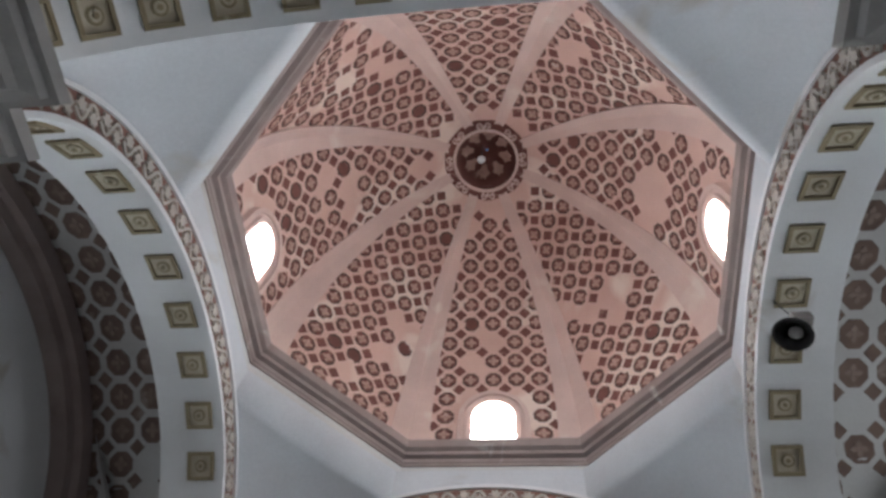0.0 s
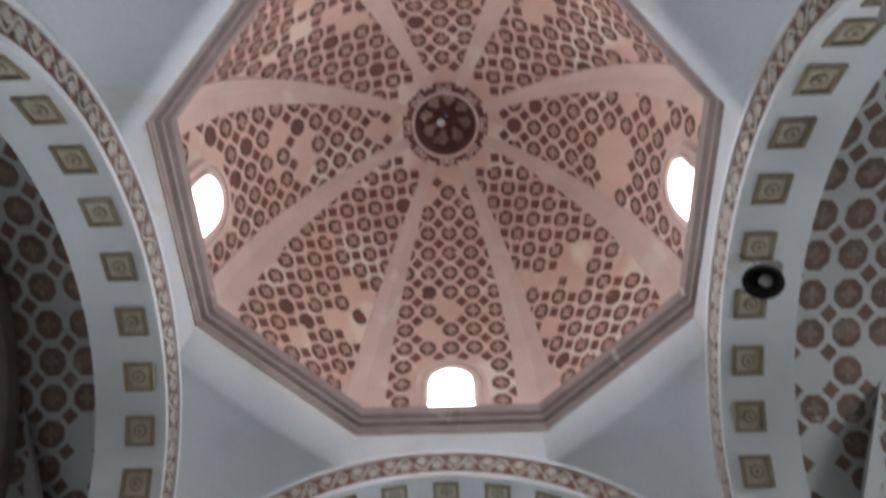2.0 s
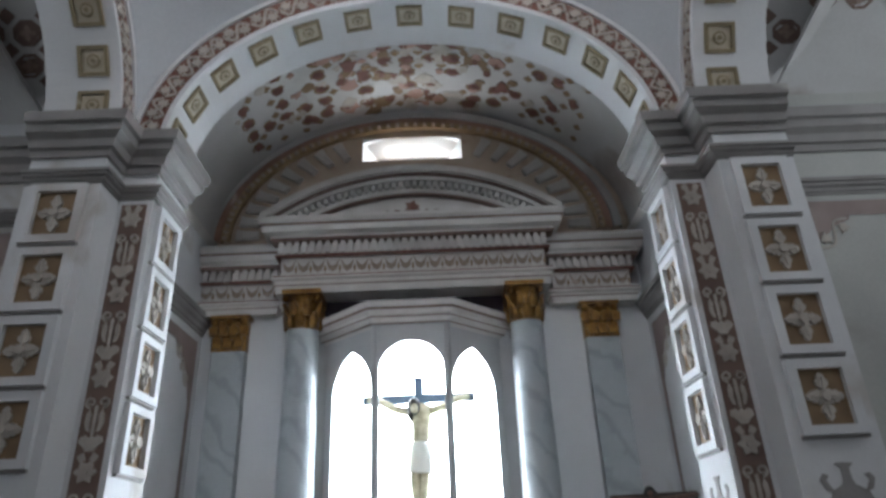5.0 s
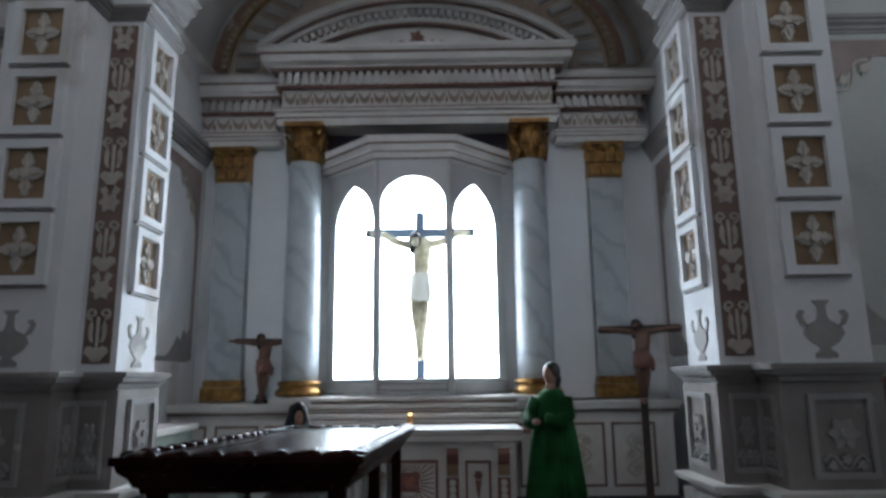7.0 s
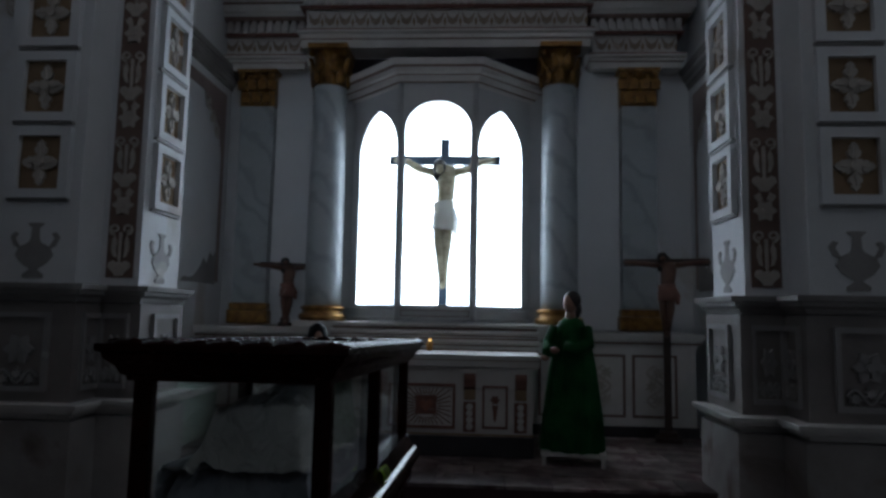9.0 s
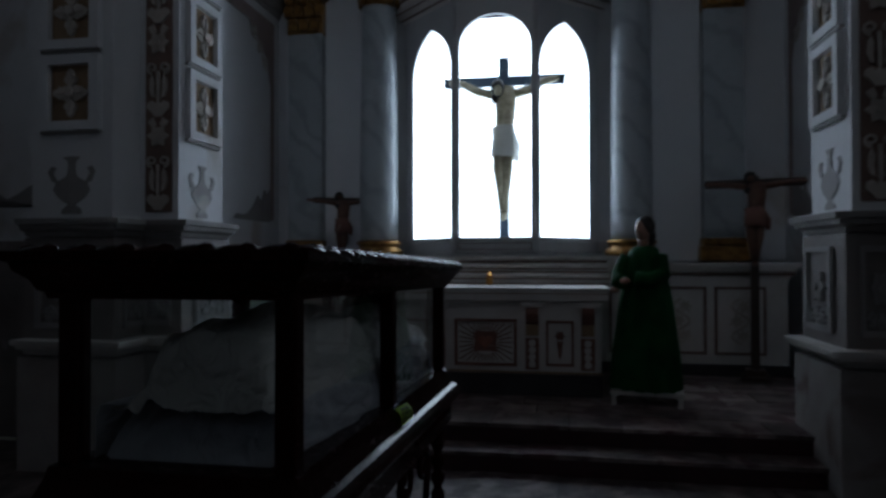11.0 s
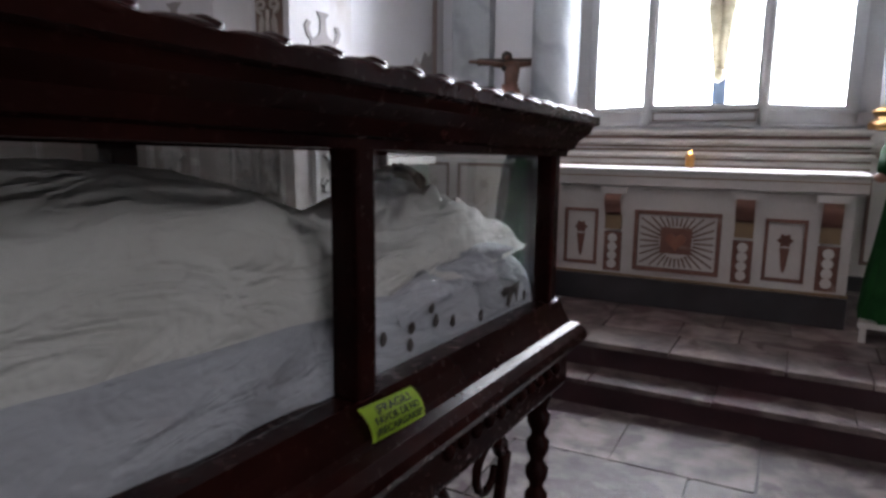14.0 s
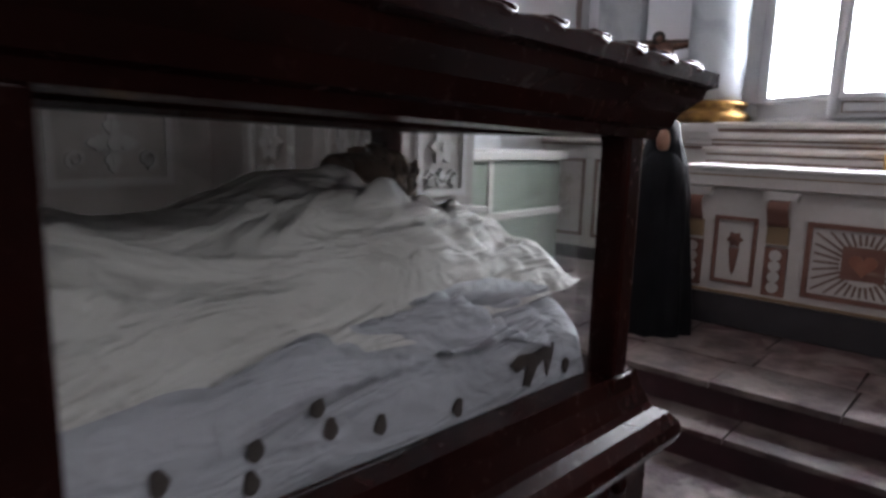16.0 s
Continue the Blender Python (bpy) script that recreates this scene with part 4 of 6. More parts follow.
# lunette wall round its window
# paints lightened to stand in for bounce light that doesn't reach the lunette
LUNETTE = mat("lightened_cream_brown_paint", (0.56, 0.46, 0.37), (0.44, 0.34, 0.26), 0.7, 0, 3, 55, 0.12, stain=(0.40, 0.28, 0.21), stain_at=0.6)
BANDRED = mat("lightened_faded_terracotta_paint", (0.42, 0.27, 0.21), (0.30, 0.18, 0.14), 0.75, 0, 4, 60, 0.15, stain=(0.52, 0.42, 0.36), stain_at=0.62)
BANDOCHRE = mat("lightened_worn_ochre_paint", (0.50, 0.36, 0.21), (0.36, 0.25, 0.15), 0.7, 0, 5, 60, 0.15)
LW, L0, L1 = 0.79, 7.52, 7.95
bm = bmesh.new()
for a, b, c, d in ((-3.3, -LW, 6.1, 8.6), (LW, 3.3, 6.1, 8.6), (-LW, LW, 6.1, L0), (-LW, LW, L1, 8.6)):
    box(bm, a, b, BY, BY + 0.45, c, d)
part("lunette_wall", bm, LUNETTE, end, "cream painted lunette wall, lightened for missing bounce light")
bm = bmesh.new()
for sg in (-1, 1):
    prism(bm, [(sg * LW, BY + 0.004), (sg * LW, BY + 0.40), (sg * 0.56, BY + 0.40)], L1 - L0, lambda a, b, d: (a, b, L0 + d))
head = [(LW * math.cos(math.pi * i / 16), L1 - 0.10 + 0.10 * math.sin(math.pi * i / 16)) for i in range(17)]
for sg in (-1, 1):
    edge = [p for p in head if p[0] * sg >= 0]
    prism(bm, sorted(edge, key=lambda p: p[0] * sg) + [(sg * LW, L1 + 0.002)], 0.39, lambda a, z, d: (a, BY + 0.006 + d, z))
part("window_reveal", fix(bm), NICHE, end, "white splayed window reveal")
bm = bmesh.new()
prism(bm, [(BY + 0.01, L1 + 0.004), (BY + 0.01, L1 - 0.012), (BY + 0.385, L0 + 0.22), (BY + 0.385, L1 + 0.004)], 2 * LW - 0.01, lambda y, z, d: (-LW + 0.005 + d, y, z))
part("sloping_soffit", fix(bm), VAULT, end)
bm = bmesh.new()
for a, b, c, d in ((-0.56, -0.50, L0, L0 + 0.24), (0.50, 0.56, L0, L0 + 0.24), (-0.50, 0.50, L0 + 0.19, L0 + 0.24), (-0.50, 0.50, L0, L0 + 0.04), (-0.03, 0.03, L0 + 0.04, L0 + 0.19)):
    box(bm, a, b, BY + 0.335, BY + 0.375, c, d, 0.006)
part("lunette_window_frame", bm, WHITE, end)
part("lunette_daylight", boxed(-0.8, 0.8, BY + 0.43, BY + 0.44, L0, L1), DAYLIGHT, end, "bright daylight behind the low window")


def arch_band(holder, a0, b0, a1, b1, z, y, d, m, name, label="", n=48):
    bm = bmesh.new()
    f = lambda a, b, dd: [(a * math.cos(math.pi * i / n), y - dd, z + b * math.sin(math.pi * i / n)) for i in range(n + 1)]
    grid(bm, [f(a0, b0, 0), f(a0, b0, d), f(a1, b1, d), f(a1, b1, 0)])
    return part(name, fix(bm), m, holder, label)


# moulding, bands and beads are paler too, with the bounce light in their colour
arch_band(end, 3.10, 2.24, 2.98, 2.12, 6.16, BY, 0.10, VAULT, "lunette_arch_moulding")
arch_band(end, 2.98, 2.12, 2.86, 2.02, 6.16, BY, 0.06, BANDRED, "lunette_red_band", "faded red-brown painted band, lightened for missing bounce light")
arch_band(end, 2.86, 2.02, 2.74, 1.92, 6.16, BY, 0.09, BANDOCHRE, "lunette_ochre_band", "ochre egg-and-dart band, lightened for missing bounce light")
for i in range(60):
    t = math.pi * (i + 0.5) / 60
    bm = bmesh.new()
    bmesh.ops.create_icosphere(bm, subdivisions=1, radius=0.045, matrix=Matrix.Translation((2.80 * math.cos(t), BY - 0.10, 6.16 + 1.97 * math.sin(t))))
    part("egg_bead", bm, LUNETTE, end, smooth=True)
for i in range(24):
    t = math.pi * (i + 0.5) / 24
    if abs(2.5 * math.cos(t)) < 0.9:
        continue
    bm = bmesh.new()
    c = Vector((2.52 * math.cos(t), 6.16 + 1.72 * math.sin(t)))
    d = Vector((math.cos(t), math.sin(t) * 0.8)).normalized()
    q = Vector((-d.y, d.x))
    to = lambda a, b, dd: ((c + q * a + d * b).x, BY - dd, (c + q * a + d * b).y)
    prism(bm, [(-0.05, -0.16), (0.05, -0.16), (0.085, 0.14), (-0.085, 0.14)], 0.05, to)
    for o in (-0.04, 0.0, 0.04):
        prism(bm, [(o - 0.012, -0.2), (o + 0.012, -0.2), (o + 0.018, 0.13), (o - 0.018, 0.13)], 0.075, to)
    part("fluted_console", fix(bm), ALTARWHITE, end)

# niche behind the glazed bay, open to the day at its back
niche = thing("niche", "white painted niche flooded with daylight behind the bay", "niche", at=(AX, 0, 0), kind="structure")
bm = bmesh.new()
box(bm, -1.7, -1.6, BY + 0.3, 6.62, 1.3, 5.4)
box(bm, 1.6, 1.7, BY + 0.3, 6.62, 1.3, 5.4)
box(bm, -1.7, 1.7, BY + 0.3, 6.7, 5.4, 5.5)
box(bm, -1.7, 1.7, 5.6, 6.7, 1.45, 1.58)
part("niche_walls", bm, NICHE, niche)
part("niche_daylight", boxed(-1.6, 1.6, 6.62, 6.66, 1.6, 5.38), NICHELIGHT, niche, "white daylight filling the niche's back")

# ---- altar wall: columns, entablature, pediment ----
def dentils(holder, plan_from, plan_to, n, z0, z1, depth, m):
    a, b = Vector(plan_from), Vector(plan_to)
    d = (b - a).normalized()
    q = Vector((d.y, -d.x))
    step = (b - a).length / n
    w = step * 0.29
    bm = bmesh.new()
    prism(bm, [(-w, z0), (w, z0), (w, z1), (-w, z1)], depth, lambda p, z, dd: (d.x * p + q.x * dd, d.y * p + q.y * dd, z))
    me = None
    for i in range(n):
        c = a + d * step * (i + 0.5)
        if me is None:
            ob = part("dentil", fix(bm), m, holder)
            me = ob.data
        else:
            ob = new("dentil", me)
            ob.parent = holder
        ob.location = (c.x, c.y, 0)


def entablature(name, x0, x1, yf, zs, out, label):
    """Architrave, painted frieze, dentils and cornice; zs: architrave, frieze, dentil, cornice bottom, top."""
    e = thing(name, label, "entablature", at=(AX, 0, 0))
    plan = [(x0, BY), (x0, yf), (x1, yf), (x1, BY)]
    za, zf, zd, zc, zt = zs
    bm = boxed(x0 + 0.04, x1 - 0.04, yf + 0.05, BY, za, zt - 0.02)
    part("core", bm, ALTARWHITE, e)
    bm = bmesh.new()
    moulding(bm, plan, [(-0.06, za), (0.0, za), (0.0, za + (zf - za) * 0.45), (0.02, za + (zf - za) * 0.5), (0.02, zf - 0.05), (0.06, zf - 0.03), (0.06, zf), (-0.06, zf)])
    part("architrave", fix(bm), ALTARWHITE, e)
    bm = bmesh.new()
    moulding(bm, plan, [(-0.03, za + (zf - za) * 0.47), (0.012, za + (zf - za) * 0.47), (0.024, za + (zf - za) * 0.53), (-0.03, za + (zf - za) * 0.53)])
    moulding(bm, plan, [(-0.03, zf + 0.004), (0.045, zf + 0.004), (0.045, zf + 0.022), (-0.03, zf + 0.022)])
    moulding(bm, plan, [(-0.03, zd - 0.03), (0.03, zd - 0.03), (0.04, zd - 0.005), (-0.03, zd - 0.005)])
    part("painted_line", fix(bm), BURGUNDY, e)
    to = lambda p, z, d: (p, yf + 0.045 - d, z)
    w = 0.2
    n = max(2, int((x1 - x0 - 0.1) / w))
    h = zd - zf
    for i in range(n):
        c = x0 + 0.05 + (x1 - x0 - 0.1) * (i + 0.5) / n
        bm = bmesh.new()
        prism(bm, [(c - w * 0.45, zf + h * 0.82), (c - w * 0.30, zf + h * 0.40), (c, zf + h * 0.28), (c + w * 0.30, zf + h * 0.40), (c + w * 0.45, zf + h * 0.82), (c + w * 0.2, zf + h * 0.6), (c, zf + h * 0.52), (c - w * 0.2, zf + h * 0.6)], 0.012, to, 0)
        part("garland", fix(bm), GARLAND, e)
        bm = bmesh.new()
        prism(bm, [(c + w * 0.5 - 0.02, zf + h * 0.42), (c + w * 0.5, zf + h * 0.22), (c + w * 0.5 + 0.02, zf + h * 0.42), (c + w * 0.5, zf + h * 0.6)], 0.012, to)
        part("garland_drop", fix(bm), OCHRE, e)
    dentils(e, (x0 - 0.01, yf - 0.0), (x1 + 0.01, yf - 0.0), int((x1 - x0) / 0.105), zd + 0.01, zc - 0.02, 0.055, ALTARWHITE)
    bm = bmesh.new()
    moulding(bm, plan, [(-0.06, zc - 0.02), (0.07, zc - 0.02), (0.10, zc + 0.02), (0.10, zc + 0.05), (out * 0.75, zc + 0.08), (out * 0.8, zc + 0.16), (out, zt - 0.05), (out, zt), (-0.06, zt)])
    part("cornice", fix(bm), ALTARWHITE, e)
    bm = bmesh.new()
    moulding(bm, plan, [(-0.02, zc - 0.075 + 0.05), (0.082, zc - 0.022), (0.112, zc + 0.018), (0.0, zc + 0.018)])
    moulding(bm, plan, [(out * 0.7, zc + 0.165), (out * 0.84, zc + 0.165), (out * 0.9, zc + 0.19), (out * 0.7, zc + 0.19)])
    part("cornice_line", fix(bm), LINE, e)
    return e


entablature("altar_entablature", -1.86, 1.86, 5.62, (5.10, 5.32, 5.66, 5.86, 6.15), 0.26, "ivory painted altar entablature with red garlands and dentils")
entablature("side_entablature", -3.08, -1.9, 5.92, (4.93, 5.10, 5.42, 5.60, 5.90), 0.2, "ivory painted side entablature with green-red garlands beside the altar")
entablature("side_entablature", 1.9, 3.08, 5.92, (4.93, 5.10, 5.42, 5.60, 5.90), 0.2, "ivory painted side entablature with green-red garlands beside the altar")

pediment = thing("segmental_pediment", "curved ivory pediment with dentils and a small red leaf crest", "pediment", at=(AX, 0, 0))
PR, PC = 3.42, 3.46


def ped(r, i, n=40, half=2.1):
    t = math.asin(half / PR) * (1 - 2 * i / n)
    return r * math.sin(t), PC + r * math.cos(t)


def ped_band(r0, r1, y, m, name, drop=0.0):
    bm = bmesh.new()
    rows = []
    for r, yy in ((r0, 5.75), (r0, y), (r1, y + drop), (r1, 5.75)):
        rows.append([(*[(x, z) for x, z in [ped(r, i)]][0][:1], yy, max(6.14, ped(r, i)[1])) for i in range(41)])
    grid(bm, rows)
    part(name, fix(bm), m, pediment)


ped_band(PR + 0.02, PR - 0.07, 5.36, ALTARWHITE, "top_cornice")
ped_band(PR - 0.072, PR - 0.10, 5.43, LINE, "painted_line")
ped_band(PR - 0.102, PR - 0.16, 5.48, ALTARWHITE, "bed_mould")
ped_band(PR - 0.262, PR - 0.32, 5.56, ALTARWHITE, "inner_mould")
ped_band(PR - 0.322, PR - 0.35, 5.58, LINE, "inner_line")
bm = bmesh.new()
grid(bm, [[(x, 5.66, max(6.13, z)) for x, z in [ped(PR - 0.1, i) for i in range(41)]], [(x, 5.66, 6.10) for x, z in [ped(PR - 0.1, i) for i in range(41)]]])
part("tympanum", fix(bm), ALTARWHITE, pediment)
tooth = None
for i in range(38):
    t = math.asin(1.9 / PR) * (1 - 2 * (i + 0.5) / 38)
    if tooth is None:
        tooth = part("dentil", boxed(-0.030, 0.030, -0.09, 0.09, -0.042, 0.042, 0.006), ALTARWHITE, pediment).data
        ob = [o for o in pediment.children if o.data is tooth][0]
    else:
        ob = new("dentil", tooth)
        ob.parent = pediment
    ob.matrix_basis = pose((PR - 0.21) * math.sin(t), 5.60, PC + (PR - 0.21) * math.cos(t), 0, math.degrees(t), 0)
bm = bmesh.new()
to = lambda p, z, d: (p, 5.655 - d, 6.27 + z)
for sg in (-1, 1):
    scroll(bm, 0, 0.02, sg * 0.42, 0.0, 0.13, to, 3, 0.012)
blossom(bm, (0, 0.10), 0.11, to, 5, 0.014)
part("leaf_crest", fix(bm), BURGUNDY, pediment, "small faded red leaf ornament")


def capital(holder, r, z0, z1, square=False):
    """Gilded capital: bell with two rows of leaves, volutes and an abacus."""
    h = z1 - z0
    bm = lathe([(r * 0.95, z0), (r * 1.02, z0 + h * 0.04), (r * 0.92, z0 + h * 0.1), (r * 1.0, z0 + h * 0.5), (r * 1.2, z0 + h * 0.86)], 20)
    for row, (n, zz, hh, rr) in enumerate(((8, 0.08, 0.36, 1.02), (8, 0.34, 0.38, 1.08))):
        for i in range(n):
            a = 6.28318 * (i + 0.5 * row) / n
            ux, uy = math.cos(a), math.sin(a)
            to = lambda p, z, d: (ux * (r * rr + d + 0.12 * r * z / hh / h) - uy * p, uy * (r * rr + d + 0.12 * r * z / hh / h) + ux * p, z0 + h * zz + z)
            w = r * 0.34
            prism(bm, [(-w * 0.8, 0), (w * 0.8, 0), (w, h * hh * 0.5), (w * 0.5, h * hh * 0.9), (0, h * hh), (-w * 0.5, h * hh * 0.9), (-w, h * hh * 0.5)], 0.035, to)
            bmesh.ops.create_icosphere(bm, subdivisions=1, radius=r * 0.16, matrix=Matrix.Translation((ux * r * (rr + 0.24), uy * r * (rr + 0.24), z0 + h * (zz + hh * 0.92))))
    for i in range(4):
        a = 6.28318 * (i + 0.5) / 4
        for kk in range(2):
            bmesh.ops.create_icosphere(bm, subdivisions=2, radius=r * 0.25, matrix=Matrix.Translation((math.cos(a) * r * 1.42, math.sin(a) * r * 1.42, z0 + h * 0.78)))
    part("capital", fix(bm), GOLD, holder, "aged gilded leafy capital", smooth=True)
    bm = bmesh.new()
    box(bm, -r * 1.28, r * 1.28, -r * 1.28, r * 1.28, z0 + h * 0.88, z1, 0.012)
    part("abacus", bm, GOLD, holder)


for sg in (-1, 1):
    col = thing("altar_column", "grey marble altar column with gilded capital and base ring", "column", at=(AX + sg * 1.465, 5.66, 0), group="altar columns")
    part("shaft", lathe([(0.225, 1.76), (0.232, 2.2), (0.228, 3.0), (0.205, 4.52), (0.215, 4.55)], 40), GREYMARBLE, col, smooth=True)
    bm = lathe([(0.27, 1.58), (0.295, 1.60), (0.30, 1.64), (0.275, 1.67), (0.25, 1.68), (0.25, 1.71), (0.27, 1.72), (0.275, 1.75), (0.235, 1.77)], 40)
    part("base_ring", bm, GOLD, col, "gilded base moulding", smooth=True)
    part("base_plinth", boxed(-0.30, 0.30, -0.30, 0.30, 1.50, 1.58, 0.008), ALTARWHITE, col)
    capital(col, 0.20, 4.53, 5.08)
    pil = thing("altar_pilaster", "grey marble pilaster with gilded capital beside the altar", "pilaster", at=(AX + sg * 2.53, 5.98, 0), group="altar pilasters")
    part("shaft", boxed(-0.225, 0.225, -0.02, 0.24, 1.78, 4.45, 0.01), GREYMARBLE, pil)
    bm = boxed(-0.27, 0.27, -0.07, 0.24, 1.52, 1.70, 0.02)
    box(bm, -0.25, 0.25, -0.05, 0.24, 1.70, 1.79, 0.02)
    part("base", bm, GOLD, pil, "dull gilded base block")
    bm = boxed(-0.235, 0.235, -0.03, 0.24, 4.43, 4.90, 0.01)
    to = lambda p, z, d: (p, -0.03 - d, z)
    for row, zz in enumerate((4.46, 4.64)):
        for i in range(3 + row):
            c = (i - (2 + row) / 2) * 0.14
            prism(bm, [(c - 0.05, zz), (c + 0.05, zz), (c + 0.065, zz + 0.1), (c, zz + 0.2), (c - 0.065, zz + 0.1)], 0.045, to)
            bmesh.ops.create_icosphere(bm, subdivisions=1, radius=0.032, matrix=Matrix.Translation((c, -0.085, zz + 0.18)))
    for c in (-0.2, 0.2, 0.0):
        bmesh.ops.create_icosphere(bm, subdivisions=2, radius=0.058, matrix=Matrix.Translation((c, -0.07, 4.83)))
    box(bm, -0.275, 0.275, -0.09, 0.24, 4.87, 4.93, 0.01)
    part("capital", fix(bm), GOLD, pil, "aged gilded pilaster capital")
    # white strip between column and pilaster
    strip = thing("white_panel", "plain glossy white panel between column and pilaster", "panel", at=(AX + sg * 2.03, 6.08, 0), group="white panels")
    part("board", boxed(-0.27, 0.27, 0, 0.12, 1.52, 4.95, 0.006), NICHE, strip)
    # pedestal below
    ped_ = thing("altar_pedestal", "ivory painted pedestal with sunk ornament panels under the columns", "pedestal", at=(AX + sg * 2.06, 5.45, 0.30), group="altar pedestals")
    part("body", boxed(-0.98, 0.98, 0.03, 0.75, 0.12, 1.06), ALTARWHITE, ped_)
    part("foot", boxed(-1.0, 1.0, 0.0, 0.75, 0.0, 0.12), BLACKBASE, ped_)
    bm = bmesh.new()
    moulding(bm, [(-0.98, 0.75), (-0.98, 0.03), (0.98, 0.03), (0.98, 0.75)], cornice_profile(1.03, 1.20, 0.1))
    box(bm, -0.98, 0.98, 0.03, 0.75, 1.10, 1.2)
    part("cap_moulding", fix(bm), ALTARWHITE, ped_)
    bm = bmesh.new()
    moulding(bm, [(-0.98, 0.75), (-0.98, 0.03), (0.98, 0.03), (0.98, 0.75)], [(0.02, 1.075), (0.052, 1.075), (0.062, 1.095), (0.02, 1.095)])
    part("painted_line", fix(bm), LINE, ped_)
    for c, w in ((-0.66, 0.2), (-0.1, 0.26), (0.5, 0.26)):
        to = lambda p, z, d: (c + p, 0.028 - d, z)
        bm = bmesh.new()
        for a0, a1, z0, z1 in ((-w, w, 0.92, 0.95), (-w, w, 0.22, 0.25), (-w, -w + 0.03, 0.25, 0.92), (w - 0.03, w, 0.25, 0.92)):
            prism(bm, [(a0, z0), (a1, z0), (a1, z1), (a0, z1)], 0.014, to, 0)
        scroll(bm, 0, 0.34, 0, 0.82, w * 1.1, to, 3, 0.01, 1)
        part("sunk_panel", fix(bm), [LINE, RELIEF], ped_)

# ---- glazed bay with three lights ----
bay = thing("glazed_bay", "pale painted three-light bay with arched openings over the altar", "window bay", at=(-0.06, 0, 0), kind="structure")
BAYZ0, BAYZ1 = 1.60, 4.46


def light_plate(to, w0, w1, o0, o1, zs, ztop, pointed, name):
    """A board pierced by one arched opening; w: board edges, o: opening edges."""
    bm = bmesh.new()
    mid, hw = (o0 + o1) / 2, (o1 - o0) / 2
    arc = []
    for i in range(13):
        t = math.pi / 2 * i / 12
        if pointed:
            R = (hw ** 2 + (ztop - zs) ** 2) / (2 * hw)
            a = math.asin((ztop - zs) / R) * i / 12
            arc.append((hw - R + R * math.cos(a), zs + R * math.sin(a)))
        else:
            arc.append((hw * math.cos(t), zs + (ztop - zs) * math.sin(t)))
    for sg, edge in ((1, w1), (-1, w0)):
        inner = [(mid + sg * hw, 1.79), (mid + sg * hw, zs)] + [(mid + sg * x, z) for x, z in arc]
        outer = [(edge, 1.79), (edge, zs)] + [(edge + (mid - edge) * max(0, (i - 6) / 6), zs + (BAYZ1 - zs) * min(1, i / 6)) for i in range(13)]
        for d in (0.0, 0.07):
            grid(bm, [[to(a, z, d) for a, z in inner], [to(a, z, d) for a, z in outer]])
        grid(bm, [[to(a, z, 0.0) for a, z in inner], [to(a, z, 0.07) for a, z in inner]])
        grid(bm, [[to(a, z, 0.0) for a, z in outer[:3]], [to(a, z, 0.07) for a, z in outer[:3]]])
    prism(bm, [(w0, 1.755), (w1, 1.755), (w1, 1.79), (w0, 1.79)], 0.07, to)
    part(name, fix(bm), CORNICEW, bay)


CORNICEW = mat("pale_grey_frame_paint", (0.50, 0.51, 0.52), (0.41, 0.41, 0.42), 0.5, 0, 3, 60, 0.08)
PL, PR2 = Vector((-0.45, 5.25)), Vector((-1.14, 5.90))
light_plate(lambda a, z, d: (a, 5.25 - 0.07 + d, z), -0.45, 0.45, -0.395, 0.395, 3.90, 4.25, False, "centre_light_frame")
dv = (PR2 - PL)
side_len = dv.length
dv.normalize()
for sg in (-1, 1):
    to = lambda a, z, d, sg=sg: (-sg * (PL.x + dv.x * a) * 1.0 + 0.0, PL.y + dv.y * a - 0.07 + d, z)
    light_plate(to, 0.0, side_len, 0.055, side_len - 0.145, 3.66, 4.21, True, "side_light_frame")
    part("corner_mullion", lathe([(0.035, 1.62), (0.035, 4.46)], 12, at=(sg * 0.452, 5.19, 0)), CORNICEW, bay, smooth=True)
    part("outer_jamb", boxed(*sorted((sg * 1.12, sg * 1.30)), 5.86, 6.2, 1.55, 4.7, 0.01), CORNICEW, bay)
plan = [(-1.30, 5.98), (-1.14, 5.86), (-0.46, 5.21), (0.46, 5.21), (1.14, 5.86), (1.30, 5.98)]
bm = bmesh.new()
moulding(bm, plan, [(-0.15, 4.42), (0.02, 4.42), (0.03, 4.46), (0.06, 4.475), (0.07, 4.535), (0.13, 4.565), (0.14, 4.62), (0.19, 4.64), (0.21, 4.71), (-0.15, 4.71)])
part("canopy_cornice", fix(bm), ALTARWHITE, bay, "ivory stepped canopy cornice")
bm = bmesh.new()
moulding(bm, plan, [(0.0, 4.54), (0.09, 4.54), (0.105, 4.556), (0.0, 4.556)])
moulding(bm, plan, [(0.0, 4.462), (0.05, 4.462), (0.056, 4.474), (0.0, 4.474)])
moulding(bm, plan, [(0.10, 4.622), (0.165, 4.622), (0.185, 4.638), (0.10, 4.638)])
part("canopy_line", fix(bm), LINE, bay)
# canopy top takes the recess's painted shade as well
bm = bmesh.new()
f = [bm.verts.new((x, y, 4.70)) for x, y in plan]
bm.faces.new(f)
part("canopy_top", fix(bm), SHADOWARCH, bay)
bm = bmesh.new()
moulding(bm, plan, [(-0.1, 1.58), (0.02, 1.58), (0.02, 1.61), (0.045, 1.62), (0.045, 1.64), (0.0, 1.645), (0.0, 1.74), (0.04, 1.75), (0.04, 1.77), (-0.1, 1.77)])
part("sill", fix(bm), CORNICEW, bay)
bm = bmesh.new()
